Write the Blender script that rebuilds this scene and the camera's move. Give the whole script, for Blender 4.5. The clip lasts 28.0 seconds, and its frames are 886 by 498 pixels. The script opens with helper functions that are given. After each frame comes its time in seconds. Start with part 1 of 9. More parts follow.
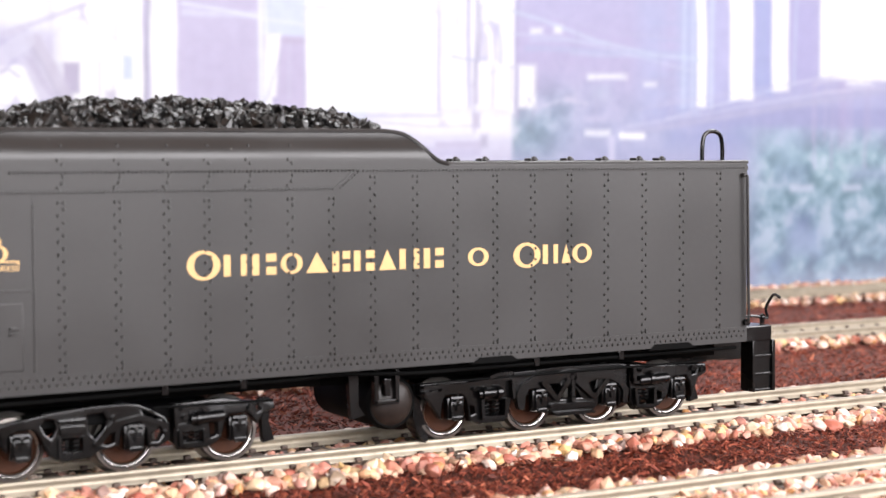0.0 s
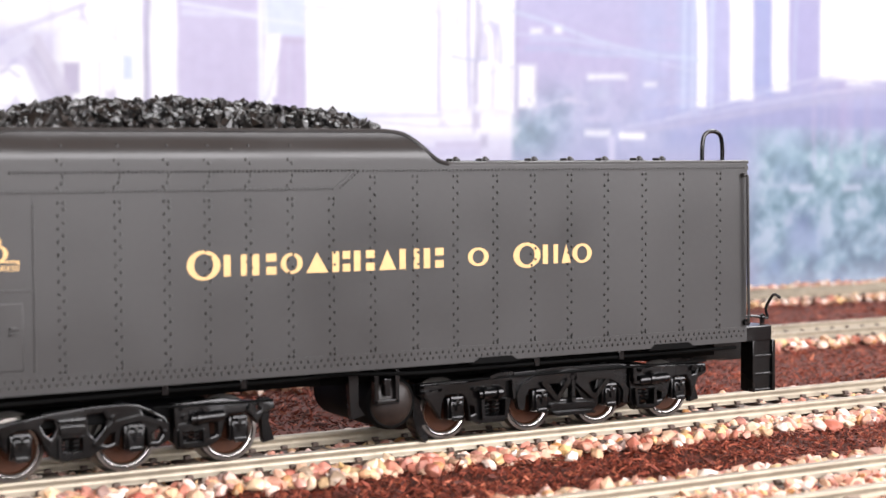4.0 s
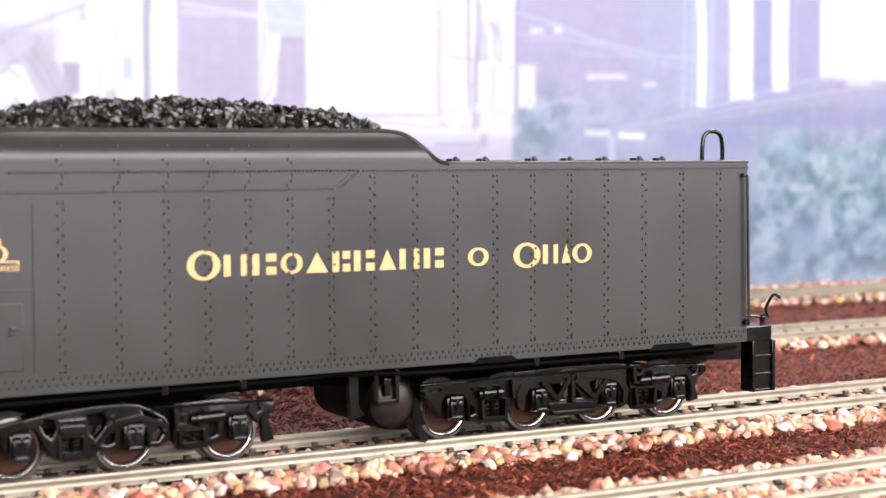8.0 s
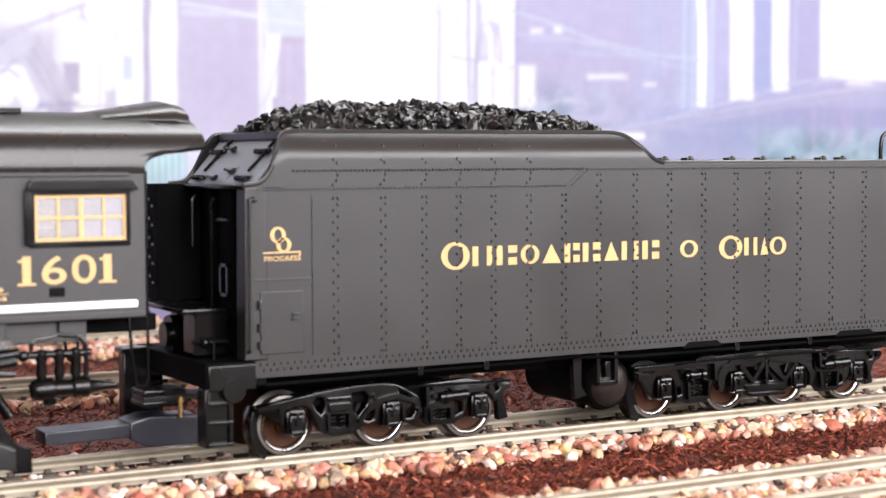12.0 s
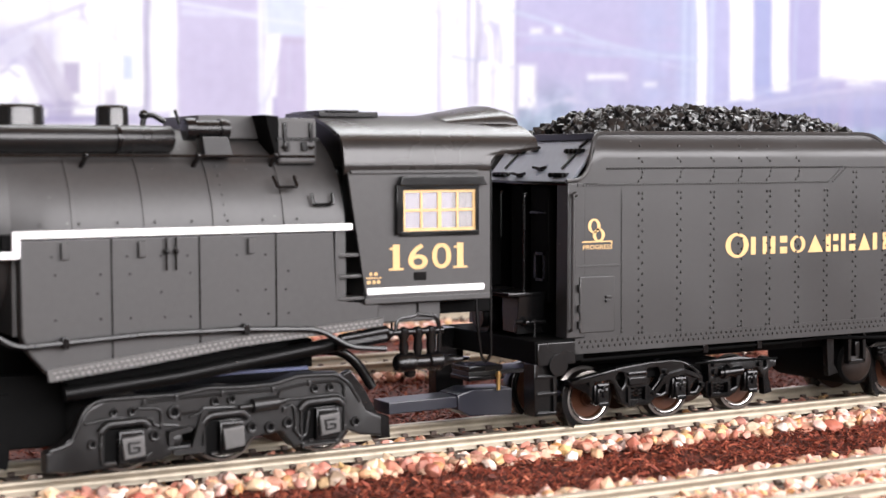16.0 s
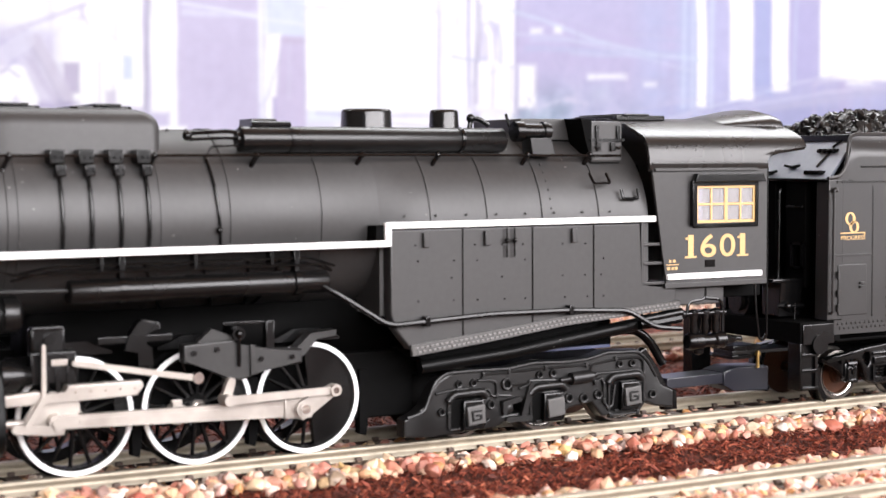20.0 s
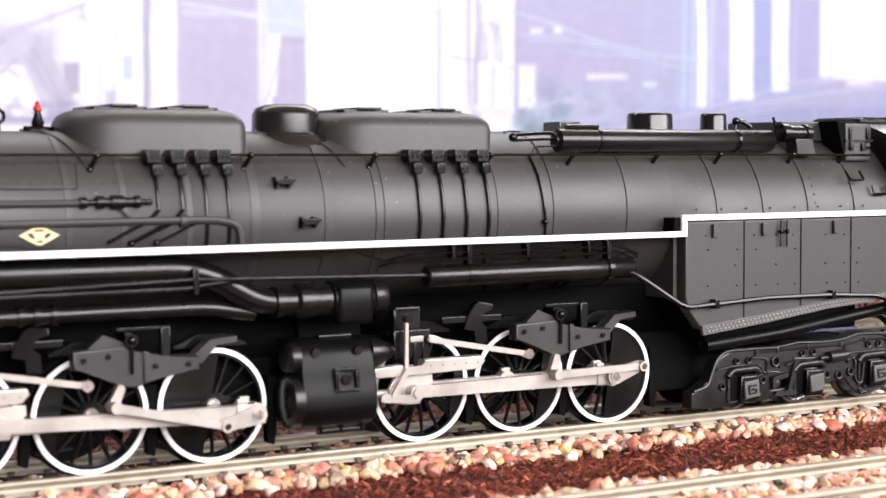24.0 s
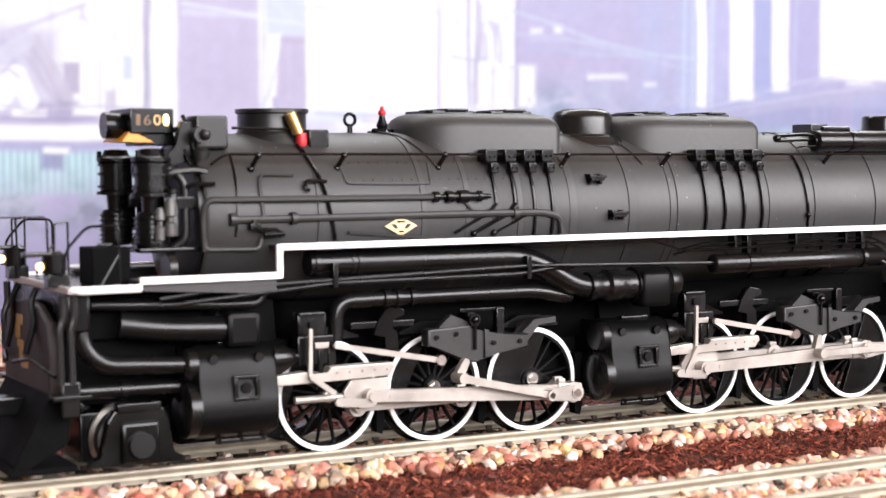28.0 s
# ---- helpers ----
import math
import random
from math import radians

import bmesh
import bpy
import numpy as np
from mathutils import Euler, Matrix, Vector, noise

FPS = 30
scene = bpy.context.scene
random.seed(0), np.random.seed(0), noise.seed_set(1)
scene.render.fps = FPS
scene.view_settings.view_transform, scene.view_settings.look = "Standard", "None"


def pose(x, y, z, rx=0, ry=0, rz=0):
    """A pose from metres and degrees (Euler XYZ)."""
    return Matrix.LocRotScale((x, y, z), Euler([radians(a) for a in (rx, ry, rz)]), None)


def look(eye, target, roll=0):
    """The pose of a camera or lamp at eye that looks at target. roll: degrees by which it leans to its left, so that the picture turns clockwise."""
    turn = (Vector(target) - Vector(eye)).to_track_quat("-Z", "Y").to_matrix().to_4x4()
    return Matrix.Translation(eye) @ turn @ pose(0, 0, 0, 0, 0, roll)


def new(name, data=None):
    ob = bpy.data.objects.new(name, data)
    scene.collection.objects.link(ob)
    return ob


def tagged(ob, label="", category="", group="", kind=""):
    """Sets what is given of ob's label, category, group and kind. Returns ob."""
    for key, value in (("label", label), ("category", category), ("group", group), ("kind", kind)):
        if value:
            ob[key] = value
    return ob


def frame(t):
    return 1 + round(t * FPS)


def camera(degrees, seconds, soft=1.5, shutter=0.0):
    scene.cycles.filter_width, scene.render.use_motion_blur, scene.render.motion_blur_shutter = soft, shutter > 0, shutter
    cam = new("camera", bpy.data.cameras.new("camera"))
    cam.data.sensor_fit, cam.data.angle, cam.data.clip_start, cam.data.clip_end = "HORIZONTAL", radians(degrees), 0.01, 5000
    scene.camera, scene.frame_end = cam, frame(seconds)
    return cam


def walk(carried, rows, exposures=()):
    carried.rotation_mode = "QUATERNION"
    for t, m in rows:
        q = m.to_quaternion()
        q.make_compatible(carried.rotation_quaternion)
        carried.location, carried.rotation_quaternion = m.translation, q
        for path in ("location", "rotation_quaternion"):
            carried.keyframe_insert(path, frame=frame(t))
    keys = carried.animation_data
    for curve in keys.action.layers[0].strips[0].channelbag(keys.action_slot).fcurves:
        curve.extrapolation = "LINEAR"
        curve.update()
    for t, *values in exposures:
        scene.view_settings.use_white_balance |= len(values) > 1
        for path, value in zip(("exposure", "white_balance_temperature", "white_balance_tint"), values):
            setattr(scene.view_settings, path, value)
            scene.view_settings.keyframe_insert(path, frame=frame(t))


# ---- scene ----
MM = 0.001
SPEED, START = 0.01593, 9.04          # the train's pace in m/s and when it sets off

cam = camera(30.9, 28.0, soft=1.5)
EYE = Vector((0.0, -0.26346, 0.0508))
YAW, PITCH, ROLL = radians(29.36), radians(3.137), -0.247
AIM = EYE + Vector((math.sin(YAW) * math.cos(PITCH), math.cos(YAW) * math.cos(PITCH), -math.sin(PITCH)))
walk(cam, [(0.0, look(EYE, AIM, ROLL)), (28.0, look(EYE, AIM, ROLL))], exposures=[(0.0, 0.45), (28.0, 0.45)])
cam.data.dof.use_dof = True
cam.data.dof.focus_distance = 0.322
cam.data.dof.aperture_fstop = 31.0

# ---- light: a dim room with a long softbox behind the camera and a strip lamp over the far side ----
world = bpy.data.worlds.new("room_air")
world.use_nodes = True
world.node_tree.nodes["Background"].inputs["Color"].default_value = (0.75, 0.8, 1.0, 1)
world.node_tree.nodes["Background"].inputs["Strength"].default_value = 0.05
scene.world = world


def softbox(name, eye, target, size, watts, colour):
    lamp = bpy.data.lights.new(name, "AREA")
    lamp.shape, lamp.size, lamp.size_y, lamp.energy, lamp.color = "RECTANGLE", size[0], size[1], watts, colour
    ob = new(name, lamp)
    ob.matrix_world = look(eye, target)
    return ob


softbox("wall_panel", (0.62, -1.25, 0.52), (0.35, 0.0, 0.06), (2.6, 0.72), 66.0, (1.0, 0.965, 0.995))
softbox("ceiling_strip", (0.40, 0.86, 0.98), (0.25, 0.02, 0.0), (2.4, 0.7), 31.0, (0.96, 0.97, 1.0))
# weak unseen fill, added to lift the printed sheet
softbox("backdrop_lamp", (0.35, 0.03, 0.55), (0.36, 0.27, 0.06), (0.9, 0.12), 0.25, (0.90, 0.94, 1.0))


# ---- materials ----
def lin(r, g, b):
    return tuple((c / 255 / 12.92) if c <= 10 else ((c / 255 + 0.055) / 1.055) ** 2.4 for c in (r, g, b))


def node(nt, kind, **values):
    n = nt.nodes.new(kind)
    for key, value in values.items():
        n.inputs[key.replace("_", " ")].default_value = value
    return n


def blank(name):
    m = bpy.data.materials.new(name)
    m.use_nodes = True
    return m, m.node_tree, m.node_tree.nodes["Principled BSDF"]


def ramp(nt, fac, *stops):
    r = nt.nodes.new("ShaderNodeValToRGB")
    while len(r.color_ramp.elements) < len(stops):
        r.color_ramp.elements.new(0.5)
    for e, (at, c) in zip(r.color_ramp.elements, stops):
        e.position, e.color = at, (*c, 1)
    nt.links.new(fac, r.inputs[0])
    return r.outputs[0]


def surface(name, colour, rough=0.5, metal=0.0, vary=0.25, grain=600.0, bump=0.15, stain=60.0, spec=0.5, coat=0.0, dust=0.0):
    """A finish with fine grain, broad stains and a slight relief; grain and stain are per metre."""
    m, nt, p = blank(name)
    co = nt.nodes.new("ShaderNodeTexCoord").outputs["Object"]
    a, b = node(nt, "ShaderNodeTexNoise", Scale=grain, Detail=4.0), node(nt, "ShaderNodeTexNoise", Scale=stain, Detail=3.0)
    for n in (a, b):
        nt.links.new(co, n.inputs["Vector"])
    mix = node(nt, "ShaderNodeMix", Factor=0.5)
    nt.links.new(a.outputs[0], mix.inputs[2])
    nt.links.new(b.outputs[0], mix.inputs[3])
    lo, hi = [c * (1 - vary) for c in colour], [min(1, c * (1 + vary)) for c in colour]
    base = ramp(nt, mix.outputs[0], (0.3, lo), (0.7, hi))
    if dust:
        # a few pale specks of lint on the paint
        cell = node(nt, "ShaderNodeTexVoronoi", Scale=850.0)
        nt.links.new(co, cell.inputs["Vector"])
        small = node(nt, "ShaderNodeMath")
        small.operation = "LESS_THAN"
        nt.links.new(cell.outputs["Distance"], small.inputs[0])
        small.inputs[1].default_value = 0.09
        few = node(nt, "ShaderNodeMath")
        few.operation = "LESS_THAN"
        nt.links.new(cell.outputs["Color"], few.inputs[0])
        few.inputs[1].default_value = dust
        both = node(nt, "ShaderNodeMath")
        both.operation = "MULTIPLY"
        nt.links.new(small.outputs[0], both.inputs[0])
        nt.links.new(few.outputs[0], both.inputs[1])
        lint = nt.nodes.new("ShaderNodeMix")
        lint.data_type = "RGBA"
        nt.links.new(both.outputs[0], lint.inputs[0])
        nt.links.new(base, lint.inputs[6])
        lint.inputs[7].default_value = (0.22, 0.21, 0.20, 1)
        base = lint.outputs[2]
    nt.links.new(base, p.inputs["Base Color"])
    rr = node(nt, "ShaderNodeMapRange", From_Min=0.3, From_Max=0.7, To_Min=max(0.05, rough - 0.07), To_Max=min(1, rough + 0.07))
    nt.links.new(b.outputs[0], rr.inputs["Value"])
    nt.links.new(rr.outputs[0], p.inputs["Roughness"])
    p.inputs["Metallic"].default_value = metal
    p.inputs["Specular IOR Level"].default_value = spec
    p.inputs["Coat Weight"].default_value = coat
    if bump:
        bp = node(nt, "ShaderNodeBump", Strength=bump, Distance=0.00008)
        nt.links.new(a.outputs[0], bp.inputs["Height"])
        nt.links.new(bp.outputs[0], p.inputs["Normal"])
    return m


def scattered(name, *stops, rough=0.7, bump=0.3, grain=900.0, spec=0.4, per_object=False):
    """Loose pieces: each takes a colour of its own, with a little grain."""
    m, nt, p = blank(name)
    pick = nt.nodes.new("ShaderNodeObjectInfo").outputs["Random"] if per_object else nt.nodes.new("ShaderNodeNewGeometry").outputs["Random Per Island"]
    base = ramp(nt, pick, *stops)
    co = nt.nodes.new("ShaderNodeTexCoord").outputs["Object"]
    n = node(nt, "ShaderNodeTexNoise", Scale=grain, Detail=5.0)
    nt.links.new(co, n.inputs["Vector"])
    shade = ramp(nt, n.outputs[0], (0.3, (0.72, 0.70, 0.68)), (0.65, (1.0, 1.0, 1.0)))
    mul = nt.nodes.new("ShaderNodeMix")
    mul.data_type, mul.blend_type = "RGBA", "MULTIPLY"
    mul.inputs[0].default_value = 1.0
    nt.links.new(base, mul.inputs[6])
    nt.links.new(shade, mul.inputs[7])
    nt.links.new(mul.outputs[2], p.inputs["Base Color"])
    p.inputs["Roughness"].default_value = rough
    p.inputs["Specular IOR Level"].default_value = spec
    bp = node(nt, "ShaderNodeBump", Strength=bump, Distance=0.0002)
    nt.links.new(n.outputs[0], bp.inputs["Height"])
    nt.links.new(bp.outputs[0], p.inputs["Normal"])
    return m


BLACK = surface("satin_black_paint", (0.023, 0.0221, 0.0217), rough=0.48, spec=0.47, vary=0.18, grain=900, bump=0.14, stain=35, dust=0.18)
TANK = surface("tender_black_paint", (0.017, 0.0163, 0.0159), rough=0.38, spec=0.44, vary=0.14, grain=900, bump=0.10, stain=35, dust=0.18)
# CAVITY puts the shade of recesses and undersides into a near-black colour
CAVITY = surface("matte_shade_black", (0.002, 0.002, 0.002), rough=0.7, spec=0.05, vary=0.3, grain=800, bump=0.2, stain=80)
CAST = surface("dull_black_casting", (0.0025, 0.0025, 0.0025), rough=0.34, spec=0.12, vary=0.2, grain=900, bump=0.10, stain=70, dust=0.2)
ROOF = surface("smooth_roof_paint", (0.015, 0.0135, 0.0125), rough=0.27, spec=0.38, vary=0.14, grain=900, bump=0.08, stain=35)
POLISH = surface("polished_black_dome", (0.006, 0.006, 0.006), rough=0.2, spec=0.5, vary=0.15, grain=900, bump=0.06, stain=60)
GLOSS = surface("glossy_black_casting", (0.0035, 0.0034, 0.0034), rough=0.27, spec=0.38, vary=0.15, grain=900, bump=0.08, stain=60)
FRAME = surface("dark_plastic", (0.0022, 0.0022, 0.0023), spec=0.32, rough=0.24, vary=0.25, grain=1200, bump=0.12, stain=90)
SMOKE = surface("graphite_paint", (0.006, 0.0058, 0.0057), rough=0.36, spec=0.42, vary=0.2, grain=1000, bump=0.16, stain=90)
WHITE = surface("white_paint", (0.82, 0.82, 0.82), rough=0.4, vary=0.04, grain=700, bump=0.05)
SILVER = surface("bright_rod_metal", (0.38, 0.345, 0.31), rough=0.38, metal=0.5, vary=0.16, grain=500, bump=0.2, stain=140)
BRACKET = surface("grey_bracket_casting", (0.018, 0.0175, 0.017), rough=0.42, spec=0.4, vary=0.25, grain=900, bump=0.2, stain=120)
STEEL = surface("wheel_steel", (0.54, 0.50, 0.47), rough=0.22, metal=1.0, vary=0.2, grain=400, bump=0.08)
# darker copy of the wheel steel, for rim faces outside the bright ring
WHEEL_RIM = surface("unlit_wheel_steel", (0.20, 0.185, 0.17), rough=0.3, metal=1.0, vary=0.2, grain=400, bump=0.08)
STUD = surface("pale_tread_stud", (0.14, 0.135, 0.13), rough=0.4, vary=0.2, grain=900, bump=0.1)
STRIP = surface("grey_painted_strip", (0.06, 0.058, 0.056), rough=0.5, vary=0.15, grain=900, bump=0.1, stain=60)
NICKEL = surface("nickel_rail", (0.32, 0.28, 0.215), rough=0.5, metal=0.45, vary=0.28, grain=300, bump=0.18, stain=25)
GOLD = surface("gold_lettering", (0.50, 0.32, 0.13), rough=0.5, vary=0.10, grain=800, bump=0.05)
BRASS = surface("brass", (0.75, 0.52, 0.2), rough=0.3, metal=1.0, vary=0.1)
RED = surface("red_paint", (0.36, 0.015, 0.02), rough=0.4, vary=0.1)
ORANGE = surface("amber_plastic", (0.55, 0.24, 0.03), rough=0.4, vary=0.1)
BROWN = surface("brown_wheel_plate", (0.036, 0.013, 0.006), rough=0.35, spec=0.2, vary=0.4)
CASTING = surface("shiny_black_casting", (0.0022, 0.0022, 0.0023), rough=0.24, spec=0.36, vary=0.25, grain=1100, bump=0.14, stain=120)
TRUCK = surface("satin_black_truck", (0.008, 0.0078, 0.0077), rough=0.36, spec=0.36, vary=0.22, grain=1000, bump=0.14, stain=90, dust=0.2)
DIM_GOLD = surface("dim_lit_gold_figure", (0.12, 0.065, 0.03), rough=0.5, vary=0.2)
TIE = surface("brown_plastic_tie", (0.06, 0.036, 0.025), rough=0.6, vary=0.35, grain=700, bump=0.4)
NAVY = surface("navy_plastic", (0.009, 0.010, 0.016), rough=0.35, vary=0.1)
SLOPE = surface("grey_slope_sheet", (0.30, 0.33, 0.38), rough=0.34, vary=0.1)
COAL = scattered("crushed_coal", (0.0, (0.003, 0.003, 0.003)), (0.6, (0.007, 0.0068, 0.0066)), (1.0, (0.018, 0.017, 0.016)), rough=0.3, bump=0.7, spec=0.42)
STONES = ((0.0, (0.42, 0.13, 0.085)), (0.1, (0.60, 0.28, 0.20)), (0.2, (0.72, 0.50, 0.34)), (0.3, (0.36, 0.09, 0.06)), (0.4, (0.78, 0.64, 0.46)), (0.5, (0.52, 0.24, 0.08)), (0.58, (0.88, 0.83, 0.76)), (0.68, (0.58, 0.24, 0.18)), (0.76, (0.20, 0.16, 0.14)), (0.84, (0.70, 0.46, 0.20)), (0.92, (0.76, 0.46, 0.36)), (1.0, (0.84, 0.70, 0.60)))
GRAVEL = scattered("river_gravel", *STONES, rough=0.45, bump=0.3, grain=500)
STONE = scattered("river_pebble", *STONES, rough=0.42, bump=0.3, grain=500, per_object=True)
MULCH = scattered("shredded_bark", (0.0, (0.035, 0.008, 0.005)), (0.4, (0.13, 0.026, 0.014)), (0.8, (0.30, 0.062, 0.032)), (1.0, (0.46, 0.15, 0.08)), rough=0.7, bump=0.4, grain=1200)
SOIL = surface("dark_bark_dust", (0.095, 0.026, 0.016), rough=0.95, vary=0.6, grain=900, bump=1.0, stain=200)
WALL = surface("room_wall_paint", (0.13, 0.115, 0.10), rough=0.8, vary=0.08, grain=80, bump=0.05, stain=3)
CEIL = surface("wooden_ceiling", (0.42, 0.21, 0.10), rough=0.6, vary=0.3, grain=60, bump=0.1, stain=6)
TABLE = surface("table_edge_wood", (0.18, 0.12, 0.08), rough=0.6, vary=0.3, grain=200, bump=0.2, stain=20)


def glowing(name, colour, strength):
    m, nt, p = blank(name)
    p.inputs["Base Color"].default_value = (*colour, 1)
    p.inputs["Emission Color"].default_value = (*colour, 1)
    p.inputs["Emission Strength"].default_value = strength
    return m


LAMP = glowing("warm_bulb", (1.0, 0.70, 0.30), 2.6)


def pane_glass():
    m, nt, p = blank("cab_pane")
    p.inputs["Base Color"].default_value = (0.56, 0.545, 0.55, 1)
    p.inputs["Transmission Weight"].default_value = 0.72
    p.inputs["Roughness"].default_value = 0.06
    return m


PANE = pane_glass()

# ---- building blocks, in millimetres ----
ORIGIN = {}


def thing(name, at, label, category, group="", kind=""):
    ob = new(name)
    ob.empty_display_size = 0.01
    ob.location = Vector(at) * MM
    ORIGIN[ob.name] = Vector(at)
    return tagged(ob, label, category, group, kind)


def finish(bm, name, material, shift, crease=38):
    for v in bm.verts:
        v.co = (v.co - shift) * MM
    bmesh.ops.recalc_face_normals(bm, faces=bm.faces)
    for f in bm.faces:
        # a wide flat face with only narrow rounded edges round it keeps its own normal
        near = [g for e in f.edges for g in e.link_faces if g is not f]
        f.smooth = crease > 45 or not near or max(g.calc_area() for g in near) > 0.35 * f.calc_area()
    for e in bm.edges:
        if len(e.link_faces) != 2 or e.calc_face_angle(0) > radians(crease):
            e.smooth = False
    me = bpy.data.meshes.new(name)
    bm.to_mesh(me)
    bm.free()
    for m in material if isinstance(material, (list, tuple)) else (material,):
        me.materials.append(m)
    return me


def part(name, bm, material, parent, label="", at=None, crease=38):
    """Links bm, built in the train's millimetres, as one mesh under a thing or a part; at: its own pivot."""
    base = ORIGIN[parent.name]
    pivot = Vector(at) if at is not None else base
    ob = new(name, finish(bm, name, material, pivot, crease))
    ob.parent = parent
    if "rivet" in name or name == "staybolt_rows":
        ob["kind"] = "stuff"
    ob.location = (pivot - base) * MM
    ORIGIN[ob.name] = pivot
    if label:
        ob["label"] = label
    return ob


def single(name, bm, material, at, label, category, group="", kind="", crease=38):
    ob = new(name, finish(bm, name, material, Vector(at), crease))
    ob.location = Vector(at) * MM
    ORIGIN[ob.name] = Vector(at)
    return tagged(ob, label, category, group, kind)


def B():
    return bmesh.new()


def box(bm, x0, x1, y0, y1, z0, z1, r=0.0):
    got = bmesh.ops.create_cube(bm, size=1.0, matrix=Matrix.LocRotScale(((x0 + x1) / 2, (y0 + y1) / 2, (z0 + z1) / 2), None, (x1 - x0, y1 - y0, z1 - z0)))
    if r:
        edges = {e for v in got["verts"] for e in v.link_edges}
        bmesh.ops.bevel(bm, geom=list(edges), offset=r, segments=2, profile=0.5, affect="EDGES")
    return bm


def prism(bm, outline, y0, y1, axis="y", r=0.0):
    """A flat outline pushed through from y0 to y1. axis y: outline in (x, z); x: in (y, z); z: in (x, y)."""
    def at(p, d):
        return (p[0], d, p[1]) if axis == "y" else (d, p[0], p[1]) if axis == "x" else (p[0], p[1], d)
    a = [bm.verts.new(at(p, y0)) for p in outline]
    b = [bm.verts.new(at(p, y1)) for p in outline]
    n = len(a)
    faces = [bm.faces.new(a), bm.faces.new(b[::-1])]
    faces += [bm.faces.new((a[i], b[i], b[(i + 1) % n], a[(i + 1) % n])) for i in range(n)]
    if r:
        bmesh.ops.bevel(bm, geom=list({e for f in faces[:2] for e in f.edges}), offset=r, segments=2, profile=0.5, affect="EDGES")
    return bm


def plate(bm, outline, holes, y0, y1, r=0.2):
    """A cast plate in (x, z) with openings through it, from y0 to y1, its rims rounded."""
    edges = []
    for loop in (outline, *holes):
        vs = [bm.verts.new((x, y0, z)) for x, z in loop]
        edges += [bm.edges.new((vs[i], vs[(i + 1) % len(vs)])) for i in range(len(vs))]
    faces = [f for f in bmesh.ops.triangle_fill(bm, use_beauty=True, edges=edges)["geom"] if isinstance(f, bmesh.types.BMFace)]
    grown = bmesh.ops.extrude_face_region(bm, geom=faces)["geom"]
    top = [f for f in grown if isinstance(f, bmesh.types.BMFace)]
    for v in {v for f in top for v in f.verts}:
        v.co.y = y1
    rim = {e for f in top for e in f.edges if any(g not in top for g in e.link_faces)}
    if r:
        bmesh.ops.bevel(bm, geom=list(rim), offset=r, segments=2, profile=0.5, affect="EDGES")
    return bm


def sheet(bm, line, x0, x1, thick, axis="x"):
    """A folded plate: an open line in (y, z), with thickness, from x0 to x1 (axis y: line in (x, z), from y0 to y1)."""
    n = len(line)
    off = []
    for i in range(n):
        a, b = Vector(line[max(0, i - 1)]), Vector(line[min(n - 1, i + 1)])
        d = (b - a).normalized()
        off.append((line[i][0] - d.y * thick, line[i][1] + d.x * thick))
    return prism(bm, list(line) + off[::-1], x0, x1, axis)


def cyl(bm, p, q, r, seg=16, r2=None):
    p, q = Vector(p), Vector(q)
    d = q - p
    m = Matrix.Translation((p + q) / 2) @ d.to_track_quat("Z", "Y").to_matrix().to_4x4()
    bmesh.ops.create_cone(bm, cap_ends=True, segments=seg, radius1=r, radius2=r if r2 is None else r2, depth=d.length, matrix=m)
    return bm


def ball(bm, p, r, seg=10, flat=(1, 1, 1)):
    bmesh.ops.create_uvsphere(bm, u_segments=seg, v_segments=max(4, seg // 2 + 1), radius=r, matrix=Matrix.LocRotScale(p, None, flat))
    return bm


def lathe(bm, profile, y=0.0, z=0.0, seg=48, axis="x"):
    """Turns (along, radius) pairs round an axis. x: the axis lies at (y, z); y: at x=y, z; z: upright at x=y, y=z."""
    rings = []
    for a, r in profile:
        ring = []
        for i in range(seg):
            c, s = math.cos(math.tau * i / seg) * r, math.sin(math.tau * i / seg) * r
            ring.append(bm.verts.new((a, y + c, z + s) if axis == "x" else (y + c, a, z + s) if axis == "y" else (y + c, z + s, a)))
        rings.append(ring)
    for A, C in zip(rings, rings[1:]):
        for i in range(seg):
            bm.faces.new((A[i], A[(i + 1) % seg], C[(i + 1) % seg], C[i]))
    bm.faces.new(rings[0][::-1])
    bm.faces.new(rings[-1])
    return bm


def bent(points, r, steps=5):
    """The points of a line with its corners rounded to radius r."""
    pts = [Vector(p) for p in points]
    out = [pts[0]]
    for a, b, c in zip(pts, pts[1:], pts[2:]):
        u, v = (a - b), (c - b)
        k = min(r, u.length * 0.48, v.length * 0.48)
        p, q = b + u.normalized() * k, b + v.normalized() * k
        for i in range(steps + 1):
            t = i / steps
            out.append(p * (1 - t) ** 2 + b * 2 * t * (1 - t) + q * t * t)
    return out + [pts[-1]]


def pipe(bm, points, r, bend=1.5, seg=8):
    """A round pipe along a line with rounded corners."""
    line = bent(points, bend) if len(points) > 2 and bend else [Vector(p) for p in points]
    rings, up = [], None
    for i, p in enumerate(line):
        d = (line[min(i + 1, len(line) - 1)] - line[max(i - 1, 0)]).normalized()
        if up is None:
            up = d.orthogonal().normalized()
        up = (up - d * up.dot(d)).normalized()
        side = d.cross(up)
        rings.append([bm.verts.new(p + up * math.cos(math.tau * k / seg) * r + side * math.sin(math.tau * k / seg) * r) for k in range(seg)])
    for A, C in zip(rings, rings[1:]):
        for i in range(seg):
            bm.faces.new((A[i], A[(i + 1) % seg], C[(i + 1) % seg], C[i]))
    bm.faces.new(rings[0][::-1])
    bm.faces.new(rings[-1])
    return bm


